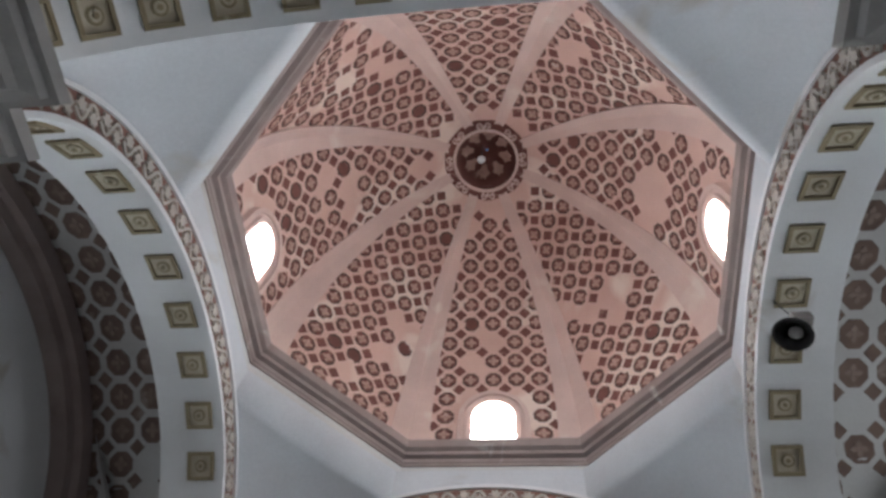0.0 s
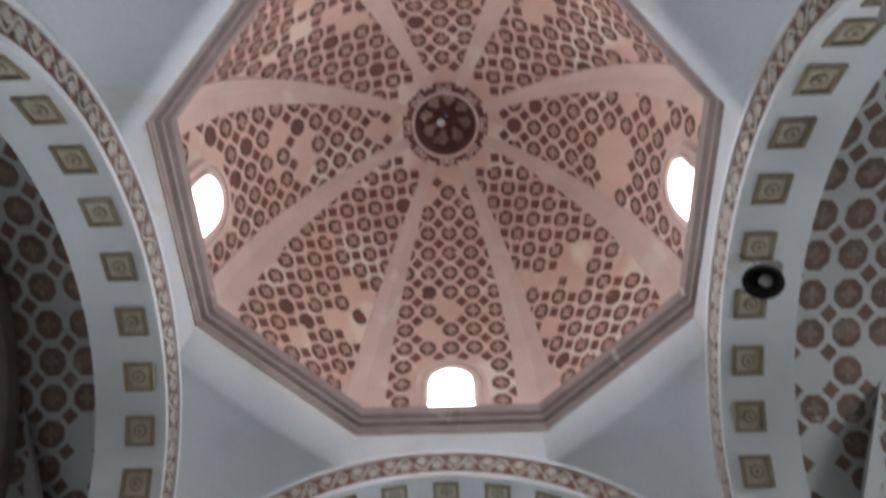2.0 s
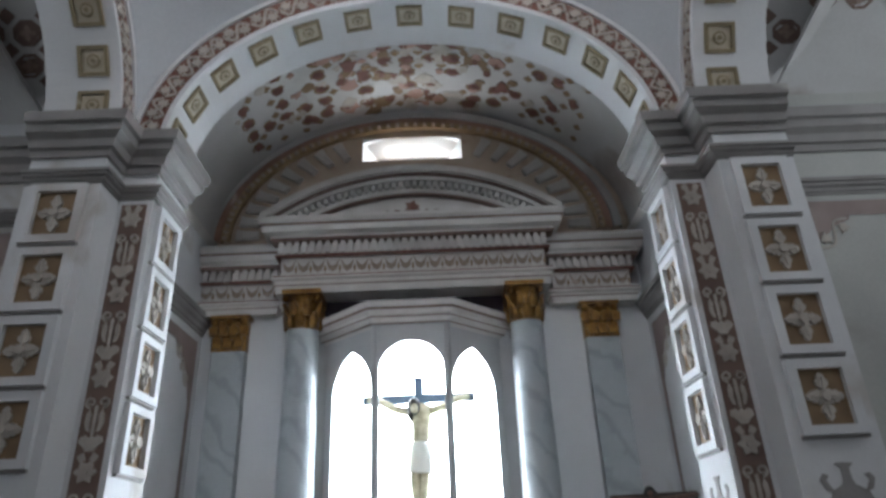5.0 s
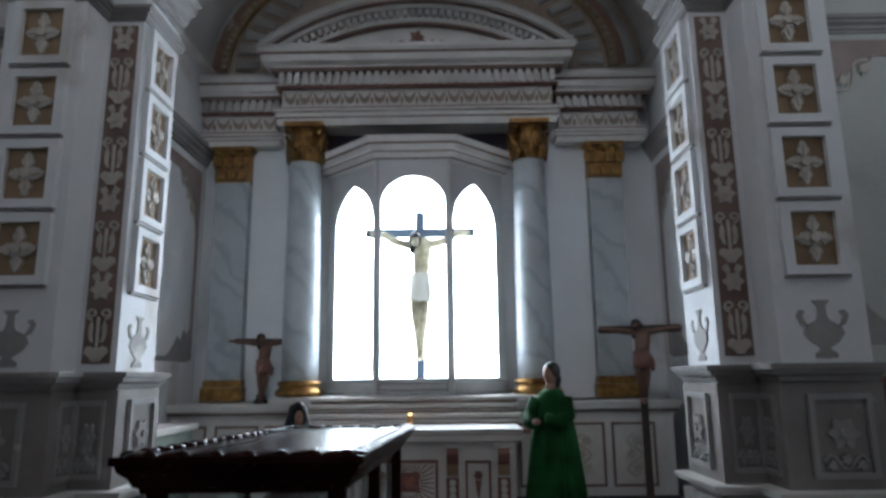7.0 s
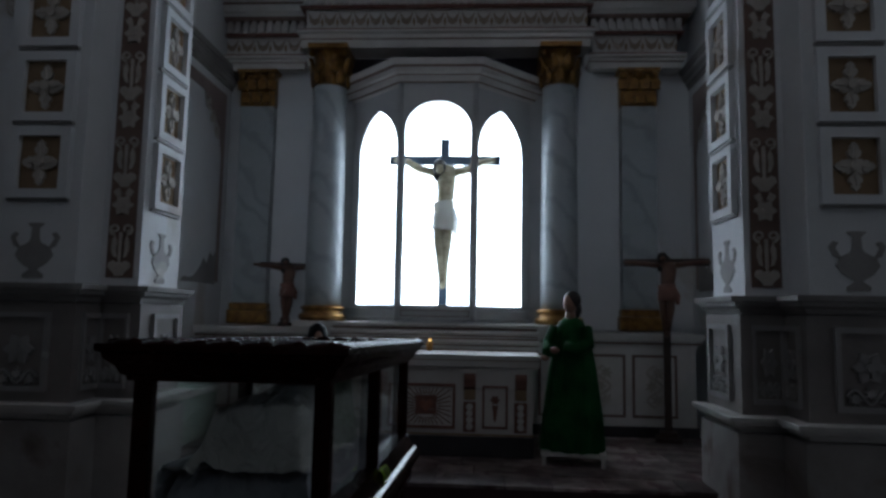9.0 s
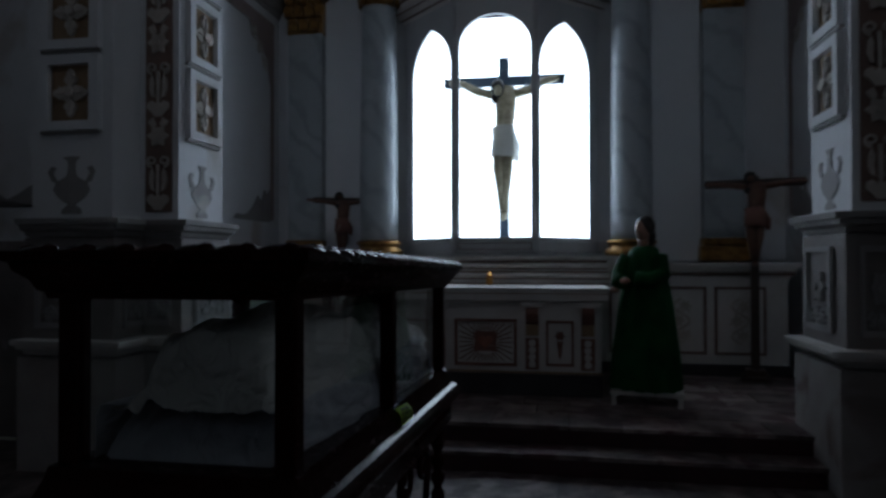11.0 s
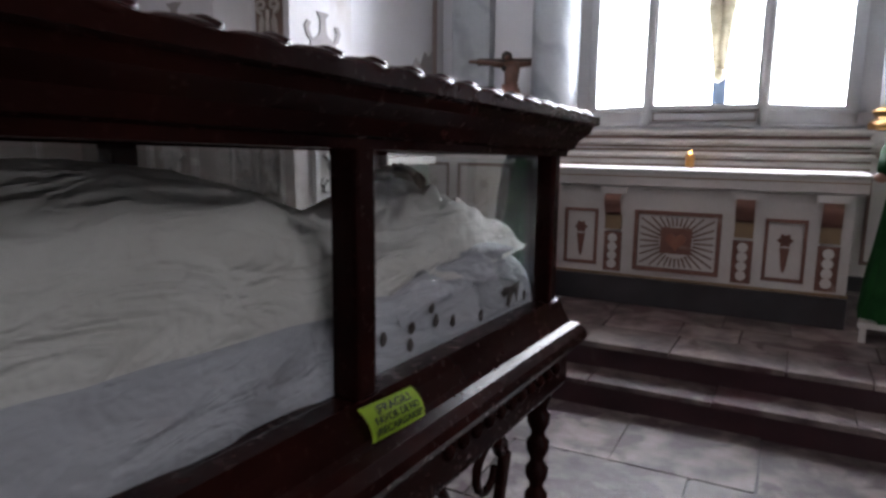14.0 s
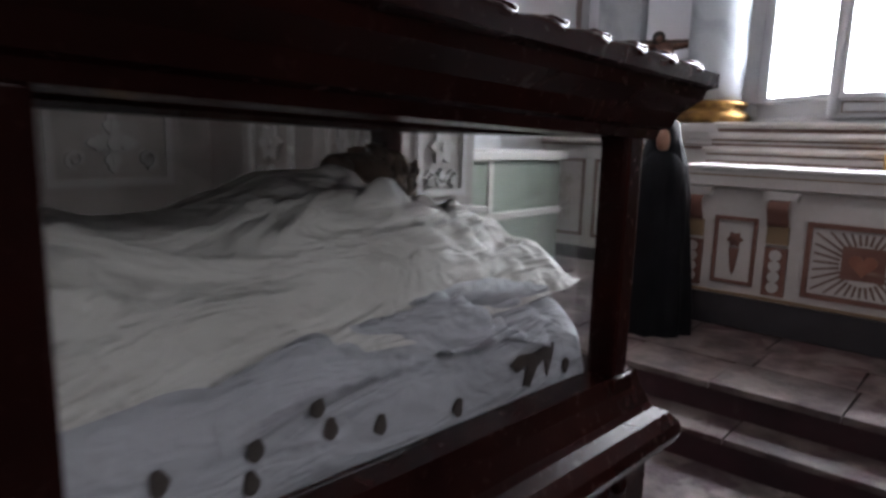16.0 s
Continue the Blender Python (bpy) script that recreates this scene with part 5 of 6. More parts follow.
for x0, x1 in ((-0.40, 0.40),):
    for a0, a1, z0, z1 in ((x0, x1, 1.655, 1.662), (x0, x1, 1.722, 1.729), (x0, x0 + 0.007, 1.662, 1.722), (x1 - 0.007, x1, 1.662, 1.722)):
        box(bm, a0, a1, 5.20, 5.212, z0, z1)
part("sill_panel_line", bm, LINE, bay)
# flat dark sheet in place of the shade inside the arched recess
part("dark_tympanum", boxed(-1.27, 1.27, 6.0, 6.02, 4.5, 5.11), SHADOWARCH, bay, "dark plum sheet standing for the shaded recess above the canopy")

# ---- gradin and altar ----
gradin = thing("altar_gradin", "ivory stepped shelf with brown lines behind the altar", "altar shelf", at=(-0.05, 0, 0))
for z0, z1, y, o in ((1.28, 1.40, 4.86, 0.02), (1.40, 1.50, 4.96, 0.03), (1.50, 1.58, 5.06, 0.02)):
    bm = bmesh.new()
    box(bm, -1.16, 1.16, y, 5.62, z0, z1)
    moulding(bm, [(-1.16, 5.6), (-1.16, y), (1.16, y), (1.16, 5.6)], [(-0.02, z1 - 0.045), (0.01, z1 - 0.04), (0.035, z1 - 0.015), (0.035, z1), (-0.02, z1)])
    part("step", fix(bm), ALTARWHITE, gradin)
    bm = bmesh.new()
    moulding(bm, [(-1.16, 5.6), (-1.16, y), (1.16, y), (1.16, 5.6)], [(-0.01, z0 + 0.008), (0.008, z0 + 0.008), (0.008, z0 + 0.024), (-0.01, z0 + 0.024)])
    moulding(bm, [(-1.16, 5.6), (-1.16, y), (1.16, y), (1.16, 5.6)], [(0.0, z1 - 0.058), (0.009, z1 - 0.058), (0.012, z1 - 0.046), (0.0, z1 - 0.046)])
    part("painted_line", fix(bm), LINE, gradin)

altar = thing("altar_table", "ivory painted altar with a radiant heart panel and black base", "altar", at=(-0.05, 4.12, 0.30))
part("base", boxed(-1.06, 1.06, -0.02, 0.75, 0, 0.20, 0.006), BLACKBASE, altar, "black worn altar base")
part("body", boxed(-1.05, 1.05, 0.0, 0.75, 0.20, 0.86), ALTARWHITE, altar)
bm = bmesh.new()
moulding(bm, [(-1.05, 0.75), (-1.05, 0.0), (1.05, 0.0), (1.05, 0.75)], [(-0.05, 0.86), (0.04, 0.86), (0.06, 0.875), (0.06, 0.97), (0.075, 0.975), (0.075, 0.99), (-0.05, 0.99)])
box(bm, -1.05, 1.05, 0.0, 0.75, 0.86, 0.988)
part("slab", fix(bm), ALTARWHITE, altar)
bm = bmesh.new()
moulding(bm, [(-1.05, 0.75), (-1.05, 0.0), (1.05, 0.0), (1.05, 0.75)], [(0.03, 0.934), (0.064, 0.934), (0.064, 0.942), (0.03, 0.942)])
moulding(bm, [(-1.05, 0.75), (-1.05, 0.0), (1.05, 0.0), (1.05, 0.75)], [(-0.02, 0.204), (0.012, 0.204), (0.012, 0.222), (-0.02, 0.222)])
part("painted_line", fix(bm), OCHRE, altar)


def framed(to, x0, x1, z0, z1, w, d, m, holder, name):
    bm = bmesh.new()
    for a0, a1, b0, b1 in ((x0, x1, z1 - w, z1), (x0, x1, z0, z0 + w), (x0, x0 + w, z0 + w, z1 - w), (x1 - w, x1, z0 + w, z1 - w)):
        prism(bm, [(a0, b0), (a1, b0), (a1, b1), (a0, b1)], d, to)
    return part(name, fix(bm), m, holder)


front = lambda p, z, d: (p, -0.001 - d, z)
framed(front, -0.29, 0.29, 0.265, 0.70, 0.028, 0.022, BURGUNDY, altar, "panel_frame")
bm = bmesh.new()
prism(bm, [(-0.26, 0.295), (0.26, 0.295), (0.26, 0.67), (-0.26, 0.67)], 0.004, front)
part("centre_panel", fix(bm), ALTARWHITE, altar)
for i in range(32):
    t = 6.28318 * i / 32
    c, s = math.cos(t), math.sin(t)
    k1 = min(0.245 / max(abs(c), 1e-3), 0.175 / max(abs(s), 1e-3))
    k0 = 0.115
    if k1 < k0 + 0.03:
        continue
    w = 0.008
    cx, cz = 0, 0.482
    bm = bmesh.new()
    prism(bm, [(c * k0 - s * w, cz + s * k0 + c * w), (c * k0 + s * w, cz + s * k0 - c * w), (c * k1 + s * w * 0.7, cz + s * k1 - c * w * 0.7), (c * k1 - s * w * 0.7, cz + s * k1 + c * w * 0.7)], 0.010, front)
    part("ray", fix(bm), LINE, altar)
bm = bmesh.new()
prism(bm, [(-0.105, 0.40), (0.105, 0.40), (0.105, 0.585), (-0.105, 0.585)], 0.012, front)
part("heart_ground", fix(bm), BURGUNDY, altar)
heart = []
for i in range(24):
    t = 6.28318 * i / 24
    heart.append((0.0043 * 16 * math.sin(t) ** 3, 0.492 + 0.0043 * (13 * math.cos(t) - 5 * math.cos(2 * t) - 2 * math.cos(3 * t) - math.cos(4 * t))))
bm = bmesh.new()
prism(bm, heart, 0.03, front)
part("heart", fix(bm), mat("worn_red_paint", (0.34, 0.14, 0.09), (0.22, 0.08, 0.05), 0.5, 0, 14, 60, 0.1), altar, "worn red heart relief")
for c in (-0.68, 0.68):
    framed(front, c - 0.125, c + 0.125, 0.275, 0.69, 0.022, 0.018, BURGUNDY, altar, "panel_frame")
    bm = bmesh.new()
    to = lambda p, z, d: (c + p, -0.001 - d, z)
    blossom(bm, (0, 0.55), 0.05, to, 6, 0.012)
    prism(bm, [(-0.03, 0.50), (0.03, 0.50), (0.012, 0.36), (0, 0.33), (-0.012, 0.36)], 0.012, to)
    part("torch_ornament", fix(bm), BURGUNDY, altar)
for c in (-0.93, -0.44, 0.43, 0.93):
    to = lambda p, z, d: (c + p, -0.001 - d, z)
    bm = bmesh.new()
    prism(bm, [(-0.085, 0.81), (0.085, 0.81), (0.10, 0.86), (-0.10, 0.86)], 0.05, to)
    part("strip_capital", fix(bm), ALTARWHITE, altar)
    bm = bmesh.new()
    prism(bm, [(-0.062, 0.24), (0.062, 0.24), (0.062, 0.53), (-0.062, 0.53)], 0.018, to)
    part("strip_panel", fix(bm), BURGUNDY, altar)
    for i in range(4):
        z = 0.485 - i * 0.064
        bm = bmesh.new()
        prism(bm, [(0.034 * math.cos(q * 0.7854), z + 0.034 * math.sin(q * 0.7854)) for q in range(8)], 0.03, to)
        part("white_roundel", fix(bm), ALTARWHITE, altar)
    bm = bmesh.new()
    prof = [(0.0, 0.81), (0.06, 0.805), (0.085, 0.785), (0.088, 0.755), (0.07, 0.72), (0.05, 0.69), (0.045, 0.66), (0.0, 0.655)]
    grid(bm, [[(c + x, -0.001 - o, z) for o, z in prof] for x in (-0.058, 0.058)])
    part("scroll_bracket", fix(bm), BURGUNDY, altar, "dark red scroll bracket", smooth=True)
    bm = bmesh.new()
    prism(bm, [(-0.058, 0.55), (0.058, 0.55), (0.058, 0.655), (-0.058, 0.655)], 0.03, to)
    part("gilt_block", fix(bm), OCHRE, altar)

candle = thing("votive_candle", "lit candle in an amber glass on the altar", "candle", at=(-0.07, 4.70, 1.288))
part("glass", lathe([(0.028, 0), (0.034, 0.01), (0.036, 0.09), (0.033, 0.10)], 16), WAX, candle, smooth=True)
part("flame", lathe([(0.003, 0.10), (0.008, 0.11), (0.005, 0.125), (0.001, 0.135)], 10), FLAME, candle, "small warm flame")
paper = thing("altar_card", "small folded white card lying on the altar", "card", at=(-0.12, 4.32, 1.29))
bm = bmesh.new()
grid(bm, [[(-0.09, y, 0.002 + 0.01 * i), (0, y, 0.012), (0.09, y, 0.003 + 0.008 * i)] for i, y in enumerate((-0.06, 0.06))])
bmesh.ops.solidify(bm, geom=bm.faces[:], thickness=0.002)
part("sheet", bm, NICHE, paper)

# ---- figures and crosses ----
def tube(bm, pts, r0, r1, segs=10, mi=0):
    rings = []
    for i, p in enumerate(pts):
        p = Vector(p)
        d = (Vector(pts[min(i + 1, len(pts) - 1)]) - Vector(pts[max(i - 1, 0)])).normalized()
        u = d.orthogonal().normalized()
        w = d.cross(u)
        r = r0 + (r1 - r0) * i / (len(pts) - 1)
        rings.append([bm.verts.new(p + (u * math.cos(6.28318 * j / segs) + w * math.sin(6.28318 * j / segs)) * r) for j in range(segs)])
    for a, b in zip(rings, rings[1:]):
        best = min(range(segs), key=lambda o: (a[0].co - b[o].co).length)
        for j in range(segs):
            bm.faces.new((a[j], a[(j + 1) % segs], b[(j + 1 + best) % segs], b[(j + best) % segs])).material_index = mi
    bm.faces.new(rings[0][::-1]).material_index = mi
    bm.faces.new(rings[-1]).material_index = mi


def blob(bm, c, r, s=(1, 1, 1), mi=0, sub=2):
    g = bmesh.ops.create_icosphere(bm, subdivisions=sub, radius=1, matrix=Matrix.Translation(c) @ Matrix.Diagonal((r * s[0], r * s[1], r * s[2], 1)))
    for f in {f for v in g["verts"] for f in v.link_faces}:
        f.material_index = mi


def robe(bm, profile, folds, depth, sx, sy, mi=0, segs=56, seed=1, lean=(0, 0)):
    """A draped cone with folds that deepen to the hem; profile (radius, z) from the hem up."""
    rnd = random.Random(seed)
    ph = [rnd.uniform(0, 6.28) for _ in range(4)]
    z0, z1 = profile[0][1], profile[-1][1]
    rows = []
    for r, z in profile:
        f = (z1 - z) / (z1 - z0)
        row = []
        for i in range(segs + 1):
            a = 6.28318 * (i % segs) / segs
            wob = 1 + depth * f * (math.sin(folds * a + ph[0]) * 0.6 + math.sin((folds * 1.7 // 1) * a + ph[1] + f * 2) * 0.4)
            row.append((lean[0] * (1 - f) + r * wob * sx * math.cos(a), lean[1] * (1 - f) + r * wob * sy * math.sin(a), z))
        rows.append(row)
    grid(bm, rows, mi)
    bmesh.ops.remove_doubles(bm, verts=bm.verts, dist=1e-5)
    return bm


# green-robed standing figure: one plain mesh
st = thing("statue_stand", "low white wooden stand with short legs under the green-robed statue", "stand", at=(1.38, 4.02, 0.30), rz=-8)
part("top", boxed(-0.30, 0.30, -0.22, 0.22, 0.09, 0.125, 0.006), ALTARWHITE, st)
for x in (-0.27, 0.27):
    for y in (-0.19, 0.19):
        part("leg", boxed(x - 0.018, x + 0.018, y - 0.018, y + 0.018, 0, 0.09), ALTARWHITE, st)
bm = bmesh.new()
robe(bm, [(0.32, 0.0), (0.31, 0.1), (0.28, 0.4), (0.24, 0.7), (0.20, 0.9), (0.18, 1.05), (0.165, 1.15), (0.13, 1.21), (0.06, 1.25)], 13, 0.17, 1.0, 0.78, 0, seed=3)
robe(bm, [(0.37, 0.02), (0.35, 0.3), (0.27, 0.8), (0.19, 1.1), (0.10, 1.23)], 9, 0.17, 0.85, 0.75, 0, seed=8, lean=(0.02, 0.05))
tube(bm, [(-0.16, -0.02, 1.14), (-0.22, -0.08, 1.0), (-0.20, -0.18, 0.92), (-0.10, -0.24, 0.93)], 0.075, 0.06, 12, 0)
tube(bm, [(0.16, -0.02, 1.14), (0.21, -0.08, 1.0), (0.12, -0.19, 0.94), (0.0, -0.24, 0.97)], 0.075, 0.06, 12, 0)
blob(bm, (-0.09, -0.27, 0.94), 0.04, (1.3, 1, 0.8), 1)
blob(bm, (-0.22, -0.20, 0.86), 0.04, (1.3, 1, 0.8), 1)
tube(bm, [(0, -0.01, 1.2), (0, -0.02, 1.32)], 0.055, 0.05, 12, 1)
blob(bm, (0, -0.03, 1.385), 0.092, (0.78, 0.92, 1.12), 1, 3)
blob(bm, (0.015, 0.0, 1.415), 0.098, (0.95, 1.05, 0.95), 2, 3)
blob(bm, (0.02, 0.055, 1.33), 0.08, (1.0, 0.8, 1.3), 2, 2)
blob(bm, (-0.02, -0.125, 1.375), 0.018, (0.8, 1, 1.2), 1, 1)
green = link_mesh("green_robed_statue", fix(bm), [GREENCLOTH, SKIN, HAIR], smooth=True)
green.matrix_world = pose(1.36, 4.02, 0.425, 0, 0, -25) @ Matrix.Diagonal((0.9, 0.95, 1, 1))
tagged(green, "painted wooden statue in a long green robe on a low stand", "statue")

# dark-veiled figure behind the glass case
bm = bmesh.new()
robe(bm, [(0.30, 0.0), (0.29, 0.2), (0.24, 0.6), (0.20, 0.85), (0.19, 0.98), (0.13, 1.06), (0.09, 1.1)], 9, 0.12, 1.0, 0.85, 0, seed=5)
blob(bm, (0, 0.0, 1.15), 0.12, (0.85, 0.95, 1.1), 0, 3)
blob(bm, (0.0, -0.065, 1.14), 0.075, (0.8, 0.8, 1.1), 1, 3)
robe(bm, [(0.23, 0.55), (0.22, 0.8), (0.18, 1.0), (0.125, 1.14), (0.10, 1.24), (0.02, 1.28)], 7, 0.12, 1.0, 0.85, 0, seed=15, lean=(0, 0.04))
dark = link_mesh("black_veiled_statue", fix(bm), [BLACKCLOTH, SKIN], smooth=True)
dark.matrix_world = pose(-1.06, 3.72, 0.30, 0, 0, 20) @ Matrix.Diagonal((0.78, 0.78, 1, 1))
tagged(dark, "painted statue in a black velvet veil and robe", "statue")


def corpus(bm, h, mi=0, cloth=1, hair=2, up=1.0, chin=0.0):
    """A hanging figure of height h with its hands at z = 0 level; y forward is -y."""
    k = h / 1.0
    tube(bm, [(0.01 * k, -0.05 * k, 0.0), (0.02 * k, -0.075 * k, -0.10 * k), (0.015 * k, -0.07 * k, -0.22 * k), (0, -0.06 * k, -0.38 * k)], 0.088 * k, 0.062 * k, 12, mi)
    blob(bm, (-0.035 * k, -0.125 * k + chin * 0.6 * k, chin * k), 0.062 * k, (0.9, 0.95, 1.2), hair, 2)
    blob(bm, (-0.03 * k, -0.165 * k + chin * 0.6 * k, (chin - 0.02) * k), 0.038 * k, (0.85, 0.8, 1.1), mi, 2)
    blob(bm, (-0.06 * k, -0.13 * k, -0.075 * k), 0.034 * k, (0.8, 0.8, 1.3), hair, 1)
    for s in (-1, 1):
        tube(bm, [(s * 0.065 * k, -0.06 * k, -0.03 * k), (s * 0.20 * k, -0.06 * k, 0.0), (s * 0.30 * k, -0.05 * k, 0.06 * up * k), (s * 0.41 * k, -0.03 * k, 0.09 * up * k)], 0.040 * k, 0.022 * k, 8, mi)
        tube(bm, [(s * 0.04 * k, -0.06 * k, -0.38 * k), (s * 0.034 * k, -0.12 * k, -0.60 * k), (s * 0.026 * k, -0.09 * k, -0.72 * k), (s * 0.012 * k, -0.05 * k, -0.92 * k)], 0.050 * k, 0.020 * k, 8, mi)
    tube(bm, [(0, -0.065 * k, -0.28 * k), (0.01 * k, -0.08 * k, -0.38 * k), (0, -0.09 * k, -0.50 * k)], 0.085 * k, 0.092 * k, 12, cloth)
    tube(bm, [(0.07 * k, -0.10 * k, -0.34 * k), (0.105 * k, -0.11 * k, -0.42 * k), (0.10 * k, -0.10 * k, -0.54 * k)], 0.028 * k, 0.02 * k, 8, cloth)
    blob(bm, (0, -0.07 * k, -0.93 * k), 0.04 * k, (0.9, 1.2, 1.2), mi, 1)


def crucifix(name, label, at, rz, post, arm_z, arm, width, fig, mats, foot=0.0, up=1.0, chin=0.0):
    """post: height of the upright; the carved figure is one plain mesh of its own."""
    c = thing(name, label, "crucifix", at=at, rz=rz)
    part("upright", boxed(-width / 2, width / 2, -width * 0.3, width * 0.3, 0, post, 0.006), mats[0], c)
    part("crossbeam", boxed(-arm, arm, -width * 0.34, width * 0.26, arm_z - width / 2, arm_z + width / 2, 0.006), mats[0], c)
    if foot:
        bm = boxed(-foot, foot, -foot, foot, 0, 0.05, 0.01)
        box(bm, -foot * 0.7, foot * 0.7, -foot * 0.7, foot * 0.7, 0.05, 0.11, 0.01)
        part("foot", bm, mats[0], c)
    bm = bmesh.new()
    corpus(bm, fig, up=up, chin=chin)
    f = part("carved_figure", fix(bm), mats[1:], c, "plain carved figure", smooth=True)
    f.location = (0, -width * 0.3, arm_z - 0.09 * up * fig)
    f.scale = (1 + 0.5 * (1 - up), 1 + 0.5 * (1 - up), 1)
    return c


crucifix("niche_crucifix", "large crucifix with a dark blue cross, lightened for the bright niche's glare", (0.0, 5.75, 1.58), 0, 2.34, 2.06, 0.71, 0.115, 1.55, [BLUECROSS, PALEFLESH, THINCLOTH, HAIR], foot=0.09)
crucifix("small_crucifix", "small dark wooden crucifix standing on the altar pedestal", (-1.97, 5.66, 1.50), 22, 0.80, 0.76, 0.33, 0.07, 0.74, [BROWNWOOD, DARKFLESH, BURGUNDY, HAIR], foot=0.08, up=0.3, chin=0.085)
crucifix("processional_crucifix", "tall dark wooden processional crucifix standing on the platform", (2.62, 5.26, 0.30), -14, 2.10, 2.03, 0.47, 0.085, 0.86, [BROWNWOOD, DARKFLESH, BURGUNDY, HAIR], foot=0.14, up=0.3, chin=0.085)

# ---- glass case on turned legs ----
X0, X1, Y0, Y1 = -0.44, 0.115, -0.70, 0.93
case = thing("glass_case", "dark mahogany glazed display case with carved rim on turned legs", "display case")


def rect(e):
    return [(X0 - e, Y0 - e), (X1 + e, Y0 - e), (X1 + e, Y1 + e), (X0 - e, Y1 + e)]


bm = bmesh.new()
moulding(bm, rect(0), [(-0.10, 1.445), (0.0, 1.445), (0.004, 1.459), (0.014, 1.463), (0.024, 1.485), (0.046, 1.505), (0.05, 1.52), (0.062, 1.525), (0.062, 1.545), (-0.10, 1.545)], closed=True)
box(bm, X0, X1, Y0, Y1, 1.515, 1.542)
part("canopy", fix(bm), MAHOGANY, case, "dark varnished moulded top")
knob = None
per = []
for (xa, ya), (xb, yb) in zip(rect(0.034), rect(0.034)[1:] + rect(0.034)[:1]):
    ln = math.hypot(xb - xa, yb - ya)
    n = max(2, int(ln / 0.085))
    for i in range(n):
        per.append((xa + (xb - xa) * (i + 0.5) / n, ya + (yb - ya) * (i + 0.5) / n, math.degrees(math.atan2(yb - ya, xb - xa))))
for x, y, a in per:
    if knob is None:
        b2 = bmesh.new()
        blob(b2, (0.0, 0, 0.0), 0.05, (0.95, 0.62, 0.24), 0, 2)
        blob(b2, (0.022, 0.0, 0.006), 0.02, (1.1, 1.2, 0.5), 0, 1)
        ob = part("carved_leaf", b2, MAHOGANY, case, smooth=True)
        knob = ob.data
    else:
        ob = new("carved_leaf", knob)
        ob.parent = case
    ob.matrix_basis = pose(x, y, 1.546, 9, 0, a)
posts = [(X0, Y0), (X1, Y0), (X0, 0.085), (X1, 0.085), (X0, Y1), (X1, Y1)]
for x, y in posts:
    bm = bmesh.new()
    px = x - 0.026 if x > 0 else x + 0.026
    py = y + 0.05 if y < -0.5 else (y - 0.055 if y > 0.5 else y)
    w = 0.024
    box(bm, px - w, px + w, py - w, py + w, 1.08, 1.45, 0.008)
    box(bm, px - w - 0.006, px + w + 0.006, py - w - 0.006, py + w + 0.006, 1.06, 1.085, 0.004)
    part("post", bm, MAHOGANY, case)
bm = bmesh.new()
moulding(bm, rect(0), [(-0.08, 1.085), (-0.002, 1.085), (0.004, 1.06), (0.016, 1.03), (0.022, 1.02), (0.040, 1.012), (0.054, 0.995), (0.058, 0.978), (0.050, 0.96), (0.034, 0.952), (0.022, 0.945), (-0.08, 0.945)], closed=True)
box(bm, X0, X1, Y0, Y1, 0.98, 1.06)
part("base_moulding", fix(bm), MAHOGANY, case, "glossy half-round base moulding")
bm = bmesh.new()
moulding(bm, rect(0), [(-0.04, 0.952), (0.018, 0.952), (0.018, 0.86), (0.01, 0.845), (-0.04, 0.845)], closed=True)
part("apron", fix(bm), MAHOGANY, case)
stud = None
for x, ya, yb in ((X1 + 0.019, 0.30, 0.86),):
    for i in range(11):
        if stud is None:
            b2 = bmesh.new()
            blob(b2, (0, 0, 0), 0.016, (0.7, 1, 1), 0, 2)
            ob = part("stud", b2, MAHOGANY, case, smooth=True)
            stud = ob.data
        else:
            ob = new("stud", stud)
            ob.parent = case
        ob.location = (x, ya + (yb - ya) * i / 10, 0.915)
for x in (X0 + 0.05, X1 - 0.03):
    for y in (Y0 + 0.05, Y1 - 0.05):
        prof = [(0.028, 0.0), (0.034, 0.03), (0.022, 0.05), (0.026, 0.10)]
        for i in range(9):
            z = 0.13 + i * 0.075
            prof += [(0.019, z), (0.030, z + 0.022), (0.031, z + 0.045), (0.019, z + 0.062)]
        prof += [(0.034, 0.83), (0.036, 0.86)]
        part("leg", lathe(prof, 14, at=(x, y, 0)), MAHOGANY, case, "turned spindle leg", smooth=True)
for y in (Y0 + 0.05, Y1 - 0.05):
    part("stretcher", boxed(X0 + 0.05, X1 - 0.03, y - 0.014, y + 0.014, 0.30, 0.33, 0.004), MAHOGANY, case)
part("long_stretcher", boxed(-0.205, -0.175, Y0 + 0.05, Y1 - 0.05, 0.30, 0.33, 0.004), MAHOGANY, case)
for y, s in ((0.55, 1), (0.30, -1), (-0.3, 1)):
    bm = bmesh.new()
    tube(bm, [(X1 - 0.02, y + s * (0.09 * math.cos(t) * (1 - t / 9)), 0.76 + 0.085 * math.sin(t) * (1 - t / 9)) for t in [i * 0.45 for i in range(15)]], 0.013, 0.008, 8)
    tube(bm, [(X1 - 0.02, y + s * 0.09, 0.77), (X1 - 0.02, y + s * 0.05, 0.62), (X1 - 0.03, y - s * 0.03, 0.52), (X1 - 0.05, y - s * 0.01, 0.44)], 0.016, 0.008, 8)
    tube(bm, [(X1 - 0.02, y + s * 0.02, 0.85), (X1 - 0.02, y + s * 0.06, 0.78)], 0.016, 0.014, 8)
    part("scroll_bracket", fix(bm), MAHOGANY, case, "carved dark scroll bracket", smooth=True)
